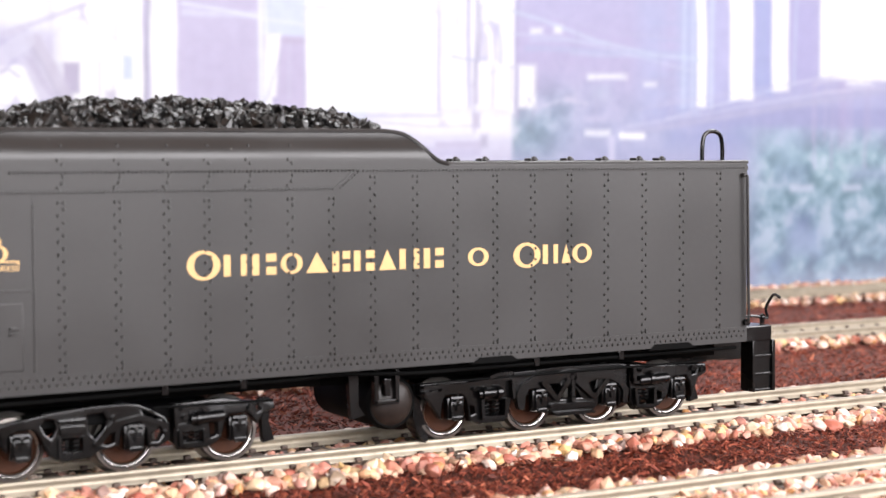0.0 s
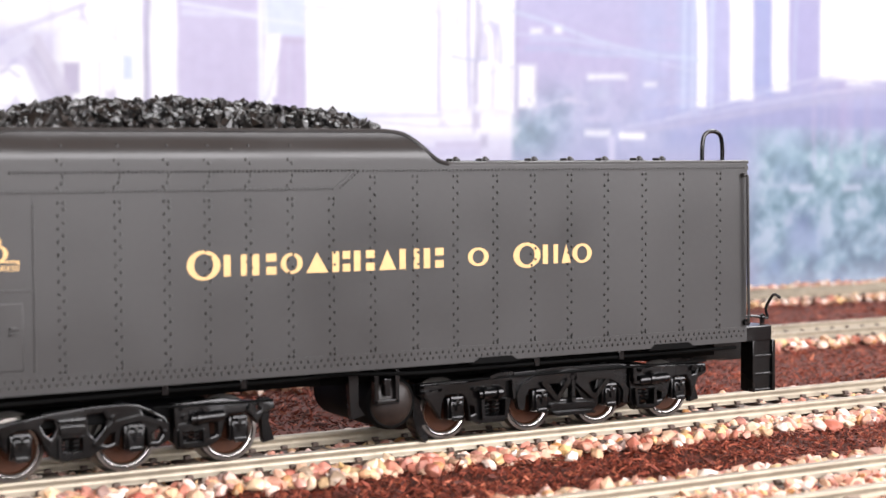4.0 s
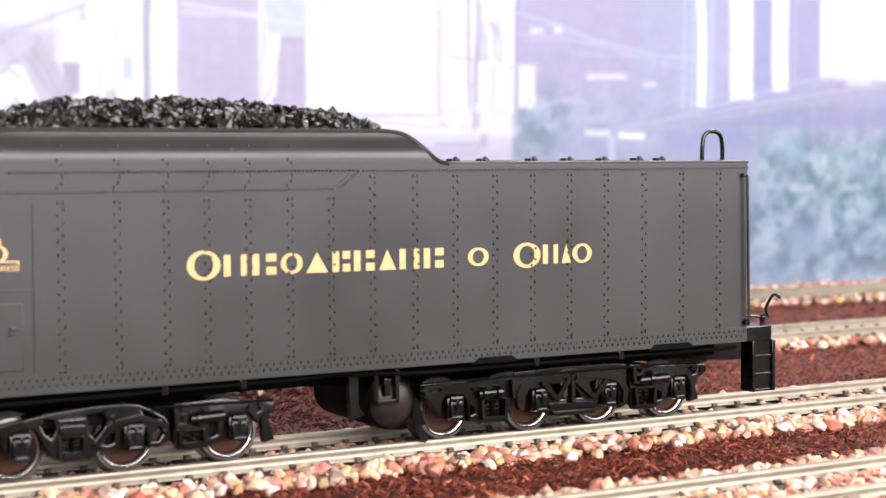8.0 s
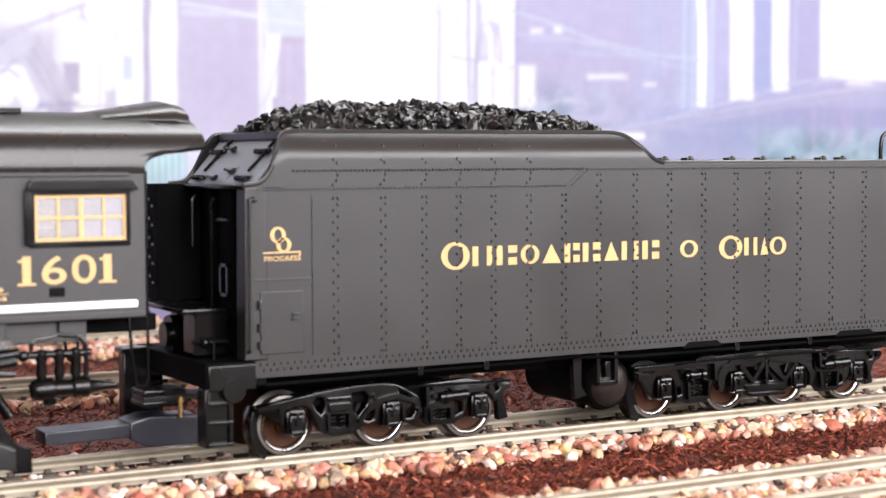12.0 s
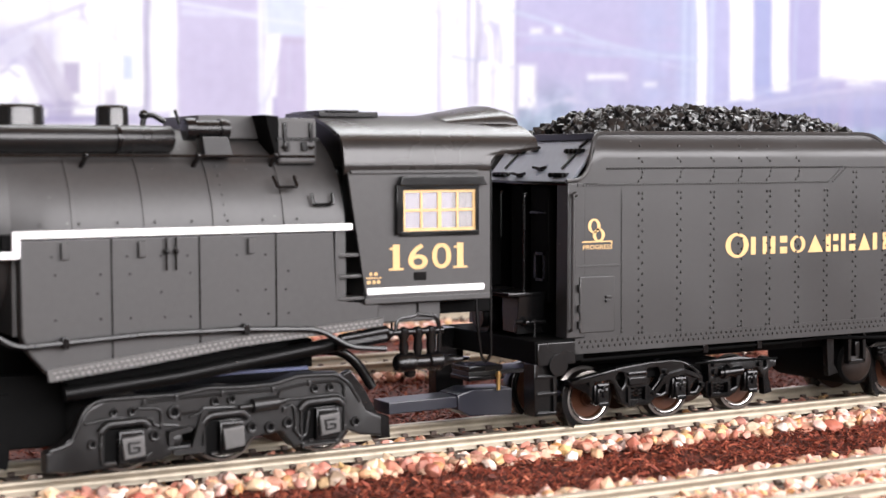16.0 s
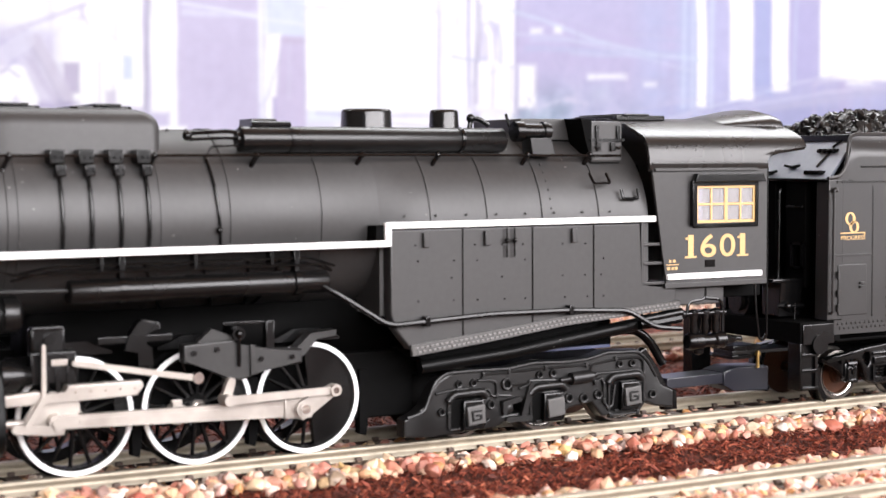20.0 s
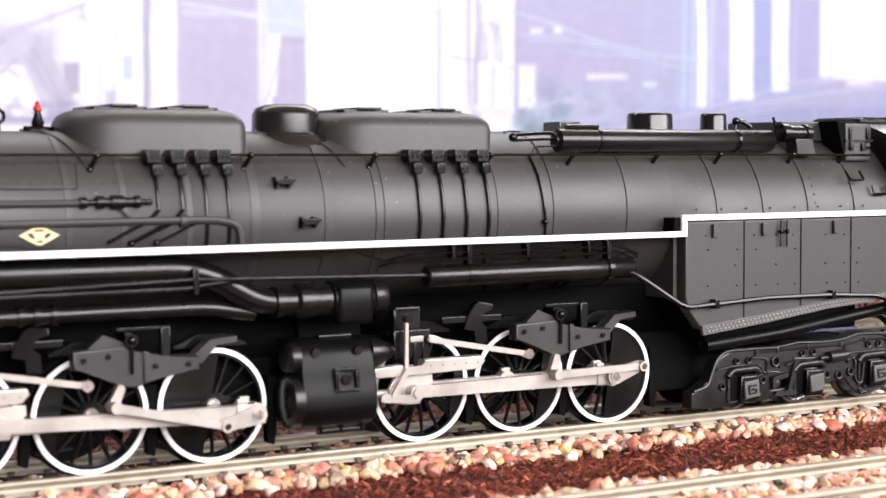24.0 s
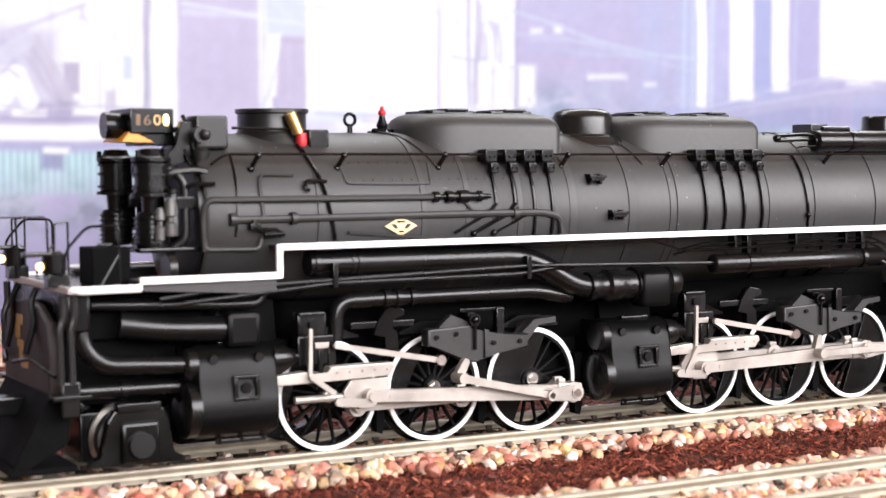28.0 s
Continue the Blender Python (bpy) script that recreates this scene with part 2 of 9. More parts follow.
def hull_bar(bm, x0, z0, r0, x1, z1, r1, y0, y1, seg=10):
    """A flat rod with rounded ends of radii r0 and r1."""
    a = math.atan2(z1 - z0, x1 - x0)
    out = [(x0 + r0 * math.cos(a + math.pi / 2 + math.pi * i / seg), z0 + r0 * math.sin(a + math.pi / 2 + math.pi * i / seg)) for i in range(seg + 1)]
    out += [(x1 + r1 * math.cos(a - math.pi / 2 + math.pi * i / seg), z1 + r1 * math.sin(a - math.pi / 2 + math.pi * i / seg)) for i in range(seg + 1)]
    return prism(bm, out, y0, y1)


def dots(bm, places, r, normal=(0, -1, 0), height=0.5):
    """Rivet heads: small low domes at places, standing out along normal."""
    n = Vector(normal).normalized()
    u = n.orthogonal().normalized()
    v = n.cross(u)
    for p in places:
        p = Vector(p)
        low = [bm.verts.new(p + (u * math.cos(k * math.tau / 6) + v * math.sin(k * math.tau / 6)) * r - n * 0.05) for k in range(6)]
        top = [bm.verts.new(p + (u * math.cos(k * math.tau / 6) + v * math.sin(k * math.tau / 6)) * r * 0.6 + n * r * height) for k in range(6)]
        for k in range(6):
            bm.faces.new((low[k], low[(k + 1) % 6], top[(k + 1) % 6], top[k]))
        bm.faces.new(top)
    return bm


# ---- room, table and printed backdrop ----
def slab(name, x0, x1, y0, y1, z0, z1, material, label, category):
    return single(name, box(B(), x0, x1, y0, y1, z0, z1), material, ((x0 + x1) / 2, (y0 + y1) / 2, z0), label, category, kind="structure")


slab("floor", -1600, 2000, -1800, 900, -960, -930, TABLE, "brown wooden floor of the dim room", "floor")
slab("ceiling", -1600, 2000, -1800, 900, 1400, 1430, CEIL, "brown wooden ceiling over the layout table", "ceiling")
slab("wall_south", -1600, 2000, -1830, -1800, -930, 1400, WALL, "plain dark brown-grey wall behind the camera", "wall")
slab("wall_north", -1600, 2000, 900, 930, -930, 1400, WALL, "plain dark brown-grey wall behind the backdrop", "wall")
slab("wall_west", -1630, -1600, -1830, 930, -930, 1400, WALL, "plain dark brown-grey side wall", "wall")
slab("wall_east", 2000, 2030, -1830, 930, -930, 1400, WALL, "plain dark brown-grey side wall", "wall")
slab("layout_table", -460, 760, -340, 290, -930, -30, TABLE, "wooden table carrying the model railway", "table")
slab("ground", -450, 750, -330, 280, -30, -4.6, SOIL, "dark bark dust spread over the layout board", "ground")


def backdrop_sheet():
    """The printed yard scene: pale sheds, posts, windows, a far bridge and trees, in soft flat inks on a sheet."""
    xs = np.concatenate([np.linspace(-440, 90, 54)[:-1], np.linspace(90, 600, 620), np.linspace(600, 740, 15)[1:]])
    zs = np.concatenate([np.linspace(-4.6, 130, 170), np.linspace(130, 150, 5)[1:]])
    X, Z = np.meshgrid(xs, zs)
    flat = np.stack([X.ravel(), Z.ravel()], 1)

    def cloud(size, seed, detail):
        return np.array([noise.fractal((x / size, z / size, seed), 0.7, 2.0, detail) for x, z in flat]).reshape(X.shape)

    broad, fine = cloud(45.0, 2.0, 3), cloud(11.0, 5.0, 5)
    U, W = X + 0.5 * cloud(22.0, 8.0, 2), Z + 0.5 * cloud(22.0, 9.0, 2)

    def inks(field, *stops):
        at = [a for a, _ in stops]
        return np.stack([np.interp(field, at, [c[k] for _, c in stops]) for k in range(3)], -1)

    ink = inks(broad, (-0.5, lin(190, 180, 220)), (0.0, lin(212, 205, 238)), (0.5, lin(228, 224, 248)))

    def patch(x0, x1, z0, z1, colour, soft=3.0, much=1.0, lean=0.0):
        """One printed area, in millimetres of the sheet; lean: how far its top is pushed sideways per millimetre."""
        nonlocal ink
        cx, cz = (x0 + x1) / 2, (z0 + z1) / 2
        d = np.maximum(abs(U - cx - lean * (W - cz)) - (x1 - x0) / 2, abs(W - cz) - (z1 - z0) / 2)
        k = np.clip(0.5 - d / (soft if soft > 9 else max(1.0, soft * 0.4)), 0, 1)
        k = (k * k * (3 - 2 * k) * much)[..., None]
        ink = ink * (1 - k) + np.asarray(colour) * k

    def stroke(points, width, colour, much=1.0, soft=1.2):
        """One printed line along points: a wire, a post, a beam."""
        nonlocal ink
        d = np.full(X.shape, 1e9)
        for (ax, az), (bx, bz) in zip(points, points[1:]):
            ux, uz = bx - ax, bz - az
            t = np.clip(((X - ax) * ux + (Z - az) * uz) / (ux * ux + uz * uz), 0, 1)
            d = np.minimum(d, np.hypot(X - ax - ux * t, Z - az - uz * t))
        k = np.clip(0.5 - (d - width / 2) / soft, 0, 1)
        k = (k * k * (3 - 2 * k) * much)[..., None]
        ink = ink * (1 - k) + np.asarray(colour) * k

    LEAF = inks(fine, (-0.45, lin(100, 140, 152)), (-0.05, lin(130, 170, 184)), (0.25, lin(152, 190, 200)), (0.6, lin(186, 206, 224)))
    LEAF2 = inks(fine, (-0.4, lin(108, 144, 166)), (0.0, lin(142, 168, 194)), (0.4, lin(178, 190, 216)))
    HEDGE = inks(fine, (-0.45, lin(82, 116, 142)), (-0.05, lin(108, 146, 170)), (0.3, lin(128, 166, 184)), (0.6, lin(156, 184, 204)))
    LEAF3 = inks(fine, (-0.4, lin(120, 128, 150)), (0.0, lin(160, 170, 190)), (0.4, lin(176, 166, 206)))
    PLANK = inks(np.sin(X * 2.6), (-0.6, lin(168, 208, 224)), (0.6, lin(206, 240, 244)))
    patch(327.9, 535.1, 46.9, 131.3, lin(192, 186, 226), 30.0)
    patch(327.9, 420.0, 69.8, 101.3, lin(196, 182, 224), 25.0, 0.70)
    patch(423.1, 535.5, 46.6, 83.1, lin(168, 172, 216), 30.0, 0.80)
    patch(444.4, 536.0, 14.4, 61.3, LEAF, 25.0, 0.90)
    patch(444.6, 536.5, -8.0, 21.8, HEDGE, 40.0, 0.90)
    patch(444.5, 536.1, 16.9, 39.1, LEAF2, 30.0, 0.60)
    patch(444.7, 536.7, -8.0, -3.0, lin(84, 100, 140), 3.0, 0.70)
    patch(471.1, 480.8, 17.2, 27.0, lin(120, 130, 180), 14.0, 0.70)
    patch(469.6, 485.7, 9.8, 19.7, lin(160, 176, 214), 12.0, 0.70)
    patch(457.1, 463.4, 1.9, 8.0, lin(140, 160, 200), 10.0, 0.70)
    patch(459.8, 478.9, 39.3, 49.1, lin(120, 140, 180), 12.0, 0.50)
    patch(447.3, 459.7, 55.9, 61.1, lin(170, 196, 218), 12.0, 0.60)
    patch(462.9, 473.0, 49.1, 63.6, lin(164, 192, 216), 14.0, 0.60)
    patch(495.1, 511.8, 46.4, 53.9, lin(160, 190, 206), 14.0, 0.60)
    patch(311.4, 352.7, 47.5, 72.6, LEAF, 30.0, 0.75)
    patch(352.7, 447.3, 47.1, 60.9, lin(178, 184, 222), 30.0, 0.80)
    patch(342.1, 408.4, 56.3, 83.4, LEAF2, 40.0, 0.35)
    patch(391.2, 535.5, 64.8, 73.2, lin(160, 160, 208), 8.0, 0.75)
    patch(402.5, 535.3, 81.0, 83.4, lin(176, 172, 214), 6.0, 0.50)
    patch(402.6, 447.3, 55.8, 64.5, lin(146, 156, 208), 14.0, 0.60)
    patch(334.3, 425.9, 93.4, 95.2, lin(180, 196, 232), 6.0, 0.45)
    patch(388.3, 402.5, 65.5, 115.7, lin(184, 190, 232), 12.0, 0.60)
    patch(408.3, 418.5, 70.3, 116.5, lin(182, 196, 236), 10.0, 0.60)
    patch(422.9, 435.4, 75.1, 117.2, lin(186, 186, 232), 10.0, 0.60)
    patch(448.5, 458.1, 77.9, 118.3, lin(160, 170, 226), 8.0, 0.70)
    patch(468.1, 485.4, 83.1, 119.4, lin(176, 170, 222), 12.0, 0.60)
    patch(496.6, 501.3, 56.4, 120.4, lin(196, 170, 210), 10.0, 0.40)
    patch(418.1, 422.9, 72.7, 130.7, lin(255, 253, 255), 3.0)
    patch(435.4, 447.9, 75.8, 131.9, lin(255, 253, 255), 4.0)
    patch(458.3, 467.4, 79.7, 133.1, lin(255, 253, 255), 4.0)
    patch(485.3, 534.8, 85.7, 135.7, lin(255, 253, 255), 5.0)
    patch(501.3, 516.4, 83.7, 87.5, lin(255, 253, 255), 8.0, 0.80)
    patch(363.5, 382.7, 83.1, 85.3, lin(255, 253, 255), 4.0, 0.80)
    patch(379.4, 391.2, 59.3, 62.2, lin(255, 253, 255), 5.0, 0.90)
    patch(469.4, 482.2, 37.1, 40.0, lin(210, 215, 240), 6.0, 0.60)
    patch(498.6, 510.3, 37.0, 39.7, lin(210, 215, 240), 6.0, 0.60)
    patch(505.2, 524.8, 42.3, 46.4, lin(150, 150, 200), 12.0, 0.50)
    patch(336.9, 342.2, 100.1, 102.3, lin(255, 253, 255), 6.0, 0.70)
    patch(347.4, 351.1, 100.5, 103.5, lin(255, 253, 255), 6.0, 0.80)
    patch(294.8, 329.7, 69.2, 124.8, lin(248, 246, 255), 5.0)
    patch(308.0, 309.7, 69.1, 124.6, lin(190, 184, 222), 3.0, 0.80)
    patch(313.0, 321.5, 88.6, 103.6, lin(214, 208, 238), 6.0, 0.80, lean=0.200)
    patch(318.5, 321.5, 60.6, 101.6, lin(205, 198, 232), 4.0, 0.60)
    patch(329.7, 331.2, 67.2, 112.8, lin(180, 172, 216), 4.0, 0.60)
    patch(320.5, 327.9, 67.1, 88.8, lin(255, 253, 255), 6.0)
    patch(331.2, 339.0, 71.6, 88.0, lin(255, 253, 255), 6.0, 0.90)
    patch(334.3, 337.9, 72.7, 77.1, lin(255, 253, 255), 4.0, 0.70)
    patch(240.1, 327.8, 47.8, 70.9, lin(228, 224, 246), 6.0)
    patch(254.1, 327.8, 61.5, 67.9, lin(255, 253, 255), 10.0, 0.80)
    patch(265.5, 313.8, 52.4, 55.8, lin(206, 200, 232), 5.0, 0.70)
    patch(241.7, 265.6, 65.4, 72.6, lin(226, 232, 252), 6.0)
    patch(240.4, 295.7, 69.5, 107.1, lin(255, 253, 255), 3.0)
    patch(295.7, 296.7, 69.0, 109.1, lin(208, 202, 236), 2.0, 0.90)
    patch(240.6, 296.8, 107.1, 122.3, lin(250, 249, 255), 4.0)
    patch(191.8, 223.7, 56.2, 119.0, lin(207, 198, 230), 5.0)
    patch(195.9, 222.2, 68.0, 95.6, lin(201, 190, 224), 30.0, 0.70)
    patch(194.1, 225.6, 101.5, 103.8, lin(224, 222, 246), 4.0, 0.70)
    patch(223.5, 241.0, 96.0, 120.3, lin(216, 224, 250), 4.0)
    patch(229.7, 240.7, 56.2, 95.3, lin(204, 192, 226), 5.0)
    patch(232.1, 240.0, 93.3, 95.3, lin(205, 186, 212), 5.0, 0.70)
    patch(225.0, 230.2, 74.2, 96.2, lin(255, 253, 255), 5.0, 1.0, 0.080)
    patch(222.9, 225.0, 56.2, 119.9, lin(232, 230, 250), 3.0)
    patch(225.3, 227.9, 65.2, 78.2, lin(255, 253, 255), 4.0)
    patch(222.2, 223.5, 56.2, 119.8, lin(216, 210, 238), 2.0, 0.70)
    patch(149.0, 192.3, 55.8, 116.9, lin(255, 253, 255), 6.0)
    patch(180.5, 182.7, 55.8, 117.5, lin(203, 194, 226), 3.0)
    patch(117.9, 149.9, 92.9, 114.9, lin(246, 244, 254), 10.0)
    patch(117.4, 150.5, 69.0, 93.9, lin(214, 208, 234), 10.0)
    patch(134.4, 139.6, 78.7, 85.7, lin(196, 192, 226), 5.0)
    patch(124.5, 134.5, 69.0, 80.9, lin(255, 253, 255), 10.0)
    patch(139.2, 151.4, 69.2, 93.3, lin(222, 216, 238), 6.0, 0.80, lean=-0.500)
    patch(152.7, 158.4, 73.8, 84.3, lin(196, 186, 214), 4.0)
    patch(150.4, 152.7, 69.3, 84.2, lin(226, 222, 242), 5.0, 0.80)
    patch(158.4, 160.4, 98.3, 103.2, lin(214, 206, 232), 4.0, 0.80)
    patch(170.0, 171.9, 91.4, 98.0, lin(232, 228, 246), 5.0, 0.80)
    patch(173.1, 176.5, 79.1, 87.1, lin(214, 224, 246), 4.0)
    patch(117.2, 181.5, 68.5, 70.0, lin(214, 208, 236), 4.0, 0.80)
    patch(117.0, 189.5, 55.8, 68.2, lin(204, 196, 228), 8.0)
    patch(142.7, 157.9, 64.6, 71.1, lin(176, 164, 206), 8.0, 0.70)
    patch(135.3, 146.8, 65.8, 68.6, lin(255, 253, 255), 4.0)
    patch(155.6, 166.6, 66.2, 69.4, lin(255, 253, 255), 5.0)
    patch(131.5, 163.6, 64.7, 66.2, lin(168, 160, 204), 4.0, 0.70)
    patch(117.0, 195.6, 58.0, 63.3, lin(255, 253, 255), 5.0)
    patch(116.9, 195.5, 54.6, 58.0, lin(182, 178, 222), 6.0)
    patch(116.7, 195.4, 40.1, 54.6, PLANK, 8.0)
    patch(144.3, 152.2, 48.6, 54.6, lin(150, 148, 196), 8.0, 0.90)
    patch(145.3, 153.8, 54.1, 56.1, lin(255, 253, 255), 4.0)
    patch(116.5, 214.1, 25.6, 41.9, LEAF3, 30.0, 0.95)
    patch(115.9, 244.5, -17.6, 29.1, lin(164, 154, 196), 25.0, 0.95)
    patch(115.6, 244.3, -17.6, -2.0, lin(140, 132, 180), 25.0, 0.70)
    patch(244.6, 438.5, -28.1, 47.4, lin(150, 146, 192), 40.0, 0.90)
    patch(141.2, 143.4, 80.3, 95.1, lin(206, 200, 226), 4.0, 0.90, lean=-0.350)
    patch(144.7, 147.4, 69.2, 85.9, lin(204, 196, 222), 4.0, 0.90, lean=-0.600)
    patch(126.5, 139.4, 86.3, 92.5, lin(200, 196, 228), 10.0, 0.80)
    patch(150.3, 155.6, 67.4, 75.3, lin(180, 170, 204), 8.0, 0.80)
    patch(166.9, 170.8, 67.6, 75.2, lin(206, 198, 222), 6.0, 0.80)
    patch(310.9, 312.9, 72.2, 88.9, lin(204, 196, 222), 3.0, 0.90)
    patch(310.4, 313.9, 63.1, 69.2, lin(190, 182, 208), 6.0, 0.80)
    patch(303.6, 304.6, 101.4, 105.2, lin(214, 208, 232), 4.0, 0.80)
    patch(318.5, 320.0, 88.6, 99.4, lin(206, 208, 236), 4.0, 0.80)
    patch(295.6, 299.0, 64.3, 66.4, lin(214, 206, 232), 4.0, 0.70)
    patch(294.1, 313.8, 55.8, 58.4, lin(196, 188, 218), 5.0, 0.80)
    patch(313.9, 316.9, 55.8, 60.6, lin(176, 172, 200), 6.0, 0.70)
    patch(361.8, 372.8, 66.2, 68.4, lin(206, 200, 232), 8.0, 0.60)
    patch(362.4, 374.4, 60.8, 63.0, lin(255, 253, 255), 6.0, 0.70)
    patch(373.9, 376.7, 49.5, 60.8, lin(214, 212, 240), 6.0, 0.70)
    patch(336.9, 374.4, 97.1, 98.5, lin(196, 204, 236), 4.0, 0.60)
    patch(355.4, 396.8, 92.4, 93.5, lin(196, 206, 236), 4.0, 0.60)
    patch(391.1, 397.4, 81.0, 82.4, lin(255, 253, 255), 6.0, 0.70)
    patch(366.2, 373.0, 75.4, 79.9, lin(196, 206, 232), 10.0, 0.60)
    patch(352.7, 358.1, 73.6, 76.3, lin(214, 206, 234), 8.0, 0.60)
    patch(393.9, 418.4, 106.3, 107.0, lin(176, 186, 228), 4.0, 0.50)
    patch(393.9, 418.4, 99.5, 100.1, lin(176, 186, 228), 4.0, 0.50)
    patch(393.9, 418.5, 91.4, 92.1, lin(176, 186, 228), 4.0, 0.50)
    patch(394.0, 418.5, 85.6, 86.3, lin(176, 186, 228), 4.0, 0.50)
    patch(394.0, 418.6, 77.6, 78.3, lin(176, 186, 228), 4.0, 0.50)
    patch(481.9, 483.2, 46.6, 85.6, lin(186, 174, 212), 4.0, 0.50)
    patch(491.7, 493.0, 46.5, 85.9, lin(186, 174, 212), 4.0, 0.50)
    patch(511.6, 512.9, 46.4, 86.3, lin(186, 174, 212), 4.0, 0.50)
    stroke(((132.0, 92.5), (145.1, 97.4), (160.4, 103.6)), 1.9, lin(214, 208, 232), 0.80, 1.2)
    stroke(((143.5, 91.1), (148.2, 82.7), (153.7, 73.4)), 4.2, lin(208, 200, 222), 0.85, 1.2)
    stroke(((141.2, 91.0), (146.3, 82.2), (151.0, 72.6)), 1.1, lin(196, 190, 214), 0.80, 1.2)
    stroke(((131.6, 71.2), (137.3, 79.8), (141.2, 71.4)), 6.3, lin(255, 253, 255), 0.90, 1.2)
    stroke(((133.7, 86.5), (140.9, 91.3)), 5.5, lin(222, 218, 240), 0.70, 1.2)
    stroke(((131.8, 80.4), (134.4, 81.6), (138.0, 79.1)), 1.1, lin(200, 196, 224), 0.80, 1.2)
    stroke(((160.3, 99.5), (161.2, 96.7)), 0.8, lin(206, 200, 226), 0.80, 1.2)
    stroke(((149.3, 100.5), (162.2, 97.7), (170.9, 92.3)), 0.8, lin(226, 222, 242), 0.80, 1.2)
    stroke(((131.6, 69.8), (142.7, 68.0), (165.6, 69.8), (181.8, 68.5)), 0.8, lin(206, 204, 226), 0.70, 1.2)
    stroke(((138.9, 67.3), (154.0, 66.7), (177.4, 65.0)), 0.8, lin(190, 184, 214), 0.70, 1.2)
    stroke(((169.6, 77.1), (169.9, 67.6)), 0.8, lin(206, 200, 222), 0.70, 1.2)
    stroke(((165.1, 84.6), (164.8, 67.5)), 0.8, lin(214, 208, 230), 0.70, 1.2)
    stroke(((182.6, 106.1), (181.7, 88.9), (180.8, 67.7)), 1.5, lin(186, 182, 206), 0.85, 1.2)
    stroke(((184.0, 106.2), (182.8, 67.7)), 0.6, lin(232, 230, 246), 0.80, 1.2)
    stroke(((194.5, 105.5), (210.7, 103.9), (225.6, 101.3), (240.9, 99.9)), 1.1, lin(232, 234, 252), 0.80, 1.2)
    stroke(((193.9, 93.1), (206.4, 93.3), (222.3, 93.7)), 0.4, lin(202, 194, 224), 0.50, 1.2)
    stroke(((193.9, 86.3), (206.3, 86.5), (222.2, 86.7)), 0.4, lin(202, 194, 224), 0.50, 1.2)
    stroke(((193.8, 79.5), (206.2, 79.6), (222.1, 79.7)), 0.4, lin(202, 194, 224), 0.50, 1.2)
    stroke(((223.3, 108.0), (223.3, 72.2)), 0.8, lin(246, 246, 255), 0.90, 1.2)
    stroke(((225.7, 108.1), (226.0, 96.2)), 0.8, lin(240, 242, 254), 0.80, 1.2)
    stroke(((226.8, 96.2), (228.0, 84.3), (225.3, 72.6)), 1.3, lin(226, 230, 250), 0.70, 1.2)
    stroke(((233.1, 92.4), (228.9, 82.3), (226.2, 73.0)), 0.6, lin(196, 190, 220), 0.70, 1.2)
    stroke(((231.6, 94.0), (240.9, 93.9)), 0.8, lin(192, 186, 216), 0.70, 1.2)
    stroke(((234.7, 92.9), (234.5, 73.3)), 0.6, lin(214, 210, 236), 0.70, 1.2)
    stroke(((241.0, 106.0), (268.2, 106.3), (295.5, 106.6)), 0.6, lin(214, 210, 236), 0.80, 1.2)
    stroke(((241.2, 106.0), (240.6, 71.4)), 0.6, lin(206, 200, 230), 0.80, 1.2)
    stroke(((295.8, 111.3), (295.1, 70.0)), 0.8, lin(202, 196, 226), 0.90, 1.2)
    stroke(((297.5, 111.3), (297.1, 70.1)), 0.6, lin(222, 218, 240), 0.80, 1.2)
    stroke(((254.5, 108.6), (277.6, 110.4)), 1.1, lin(226, 226, 246), 0.70, 1.2)
    stroke(((245.1, 68.4), (263.3, 67.4), (296.6, 67.9)), 1.1, lin(206, 204, 232), 0.80, 1.2)
    stroke(((263.3, 65.7), (291.7, 63.9), (313.9, 64.4)), 0.8, lin(196, 192, 222), 0.70, 1.2)
    stroke(((265.6, 61.2), (291.6, 59.6), (311.4, 60.1)), 0.8, lin(214, 212, 236), 0.70, 1.2)
    stroke(((310.9, 79.9), (311.4, 61.6)), 1.1, lin(200, 196, 220), 0.80, 1.2)
    stroke(((313.0, 112.0), (312.2, 92.8), (311.4, 79.9)), 1.5, lin(196, 192, 216), 0.90, 1.2)
    stroke(((314.5, 110.0), (314.0, 99.2), (313.0, 88.5)), 0.8, lin(180, 176, 204), 0.90, 1.2)
    stroke(((318.5, 104.1), (321.6, 101.7), (323.1, 97.4), (323.1, 88.3)), 1.7, lin(206, 206, 232), 0.80, 1.2)
    stroke(((317.0, 101.5), (318.5, 99.0), (319.0, 88.7)), 2.1, lin(255, 253, 255), 0.90, 1.2)
    stroke(((301.6, 90.3), (309.0, 89.2), (316.5, 89.9)), 1.1, lin(196, 200, 226), 0.80, 1.2)
    stroke(((318.0, 84.3), (326.6, 87.1), (338.2, 87.9)), 0.8, lin(214, 214, 238), 0.80, 1.2)
    stroke(((327.9, 86.7), (327.4, 74.1)), 0.8, lin(190, 186, 214), 0.80, 1.2)
    stroke(((331.0, 111.5), (330.2, 91.1), (329.4, 70.2)), 0.8, lin(182, 176, 208), 0.80, 1.2)
    stroke(((338.2, 89.2), (339.0, 78.2), (334.3, 71.6)), 0.6, lin(188, 182, 212), 0.70, 1.2)
    stroke(((326.7, 108.8), (342.2, 105.5), (368.9, 98.0), (396.8, 93.5), (420.0, 92.3)), 1.3, lin(204, 216, 240), 0.70, 1.2)
    stroke(((327.9, 99.7), (350.1, 99.2), (379.9, 94.3), (417.1, 87.1)), 0.6, lin(206, 214, 240), 0.70, 1.2)
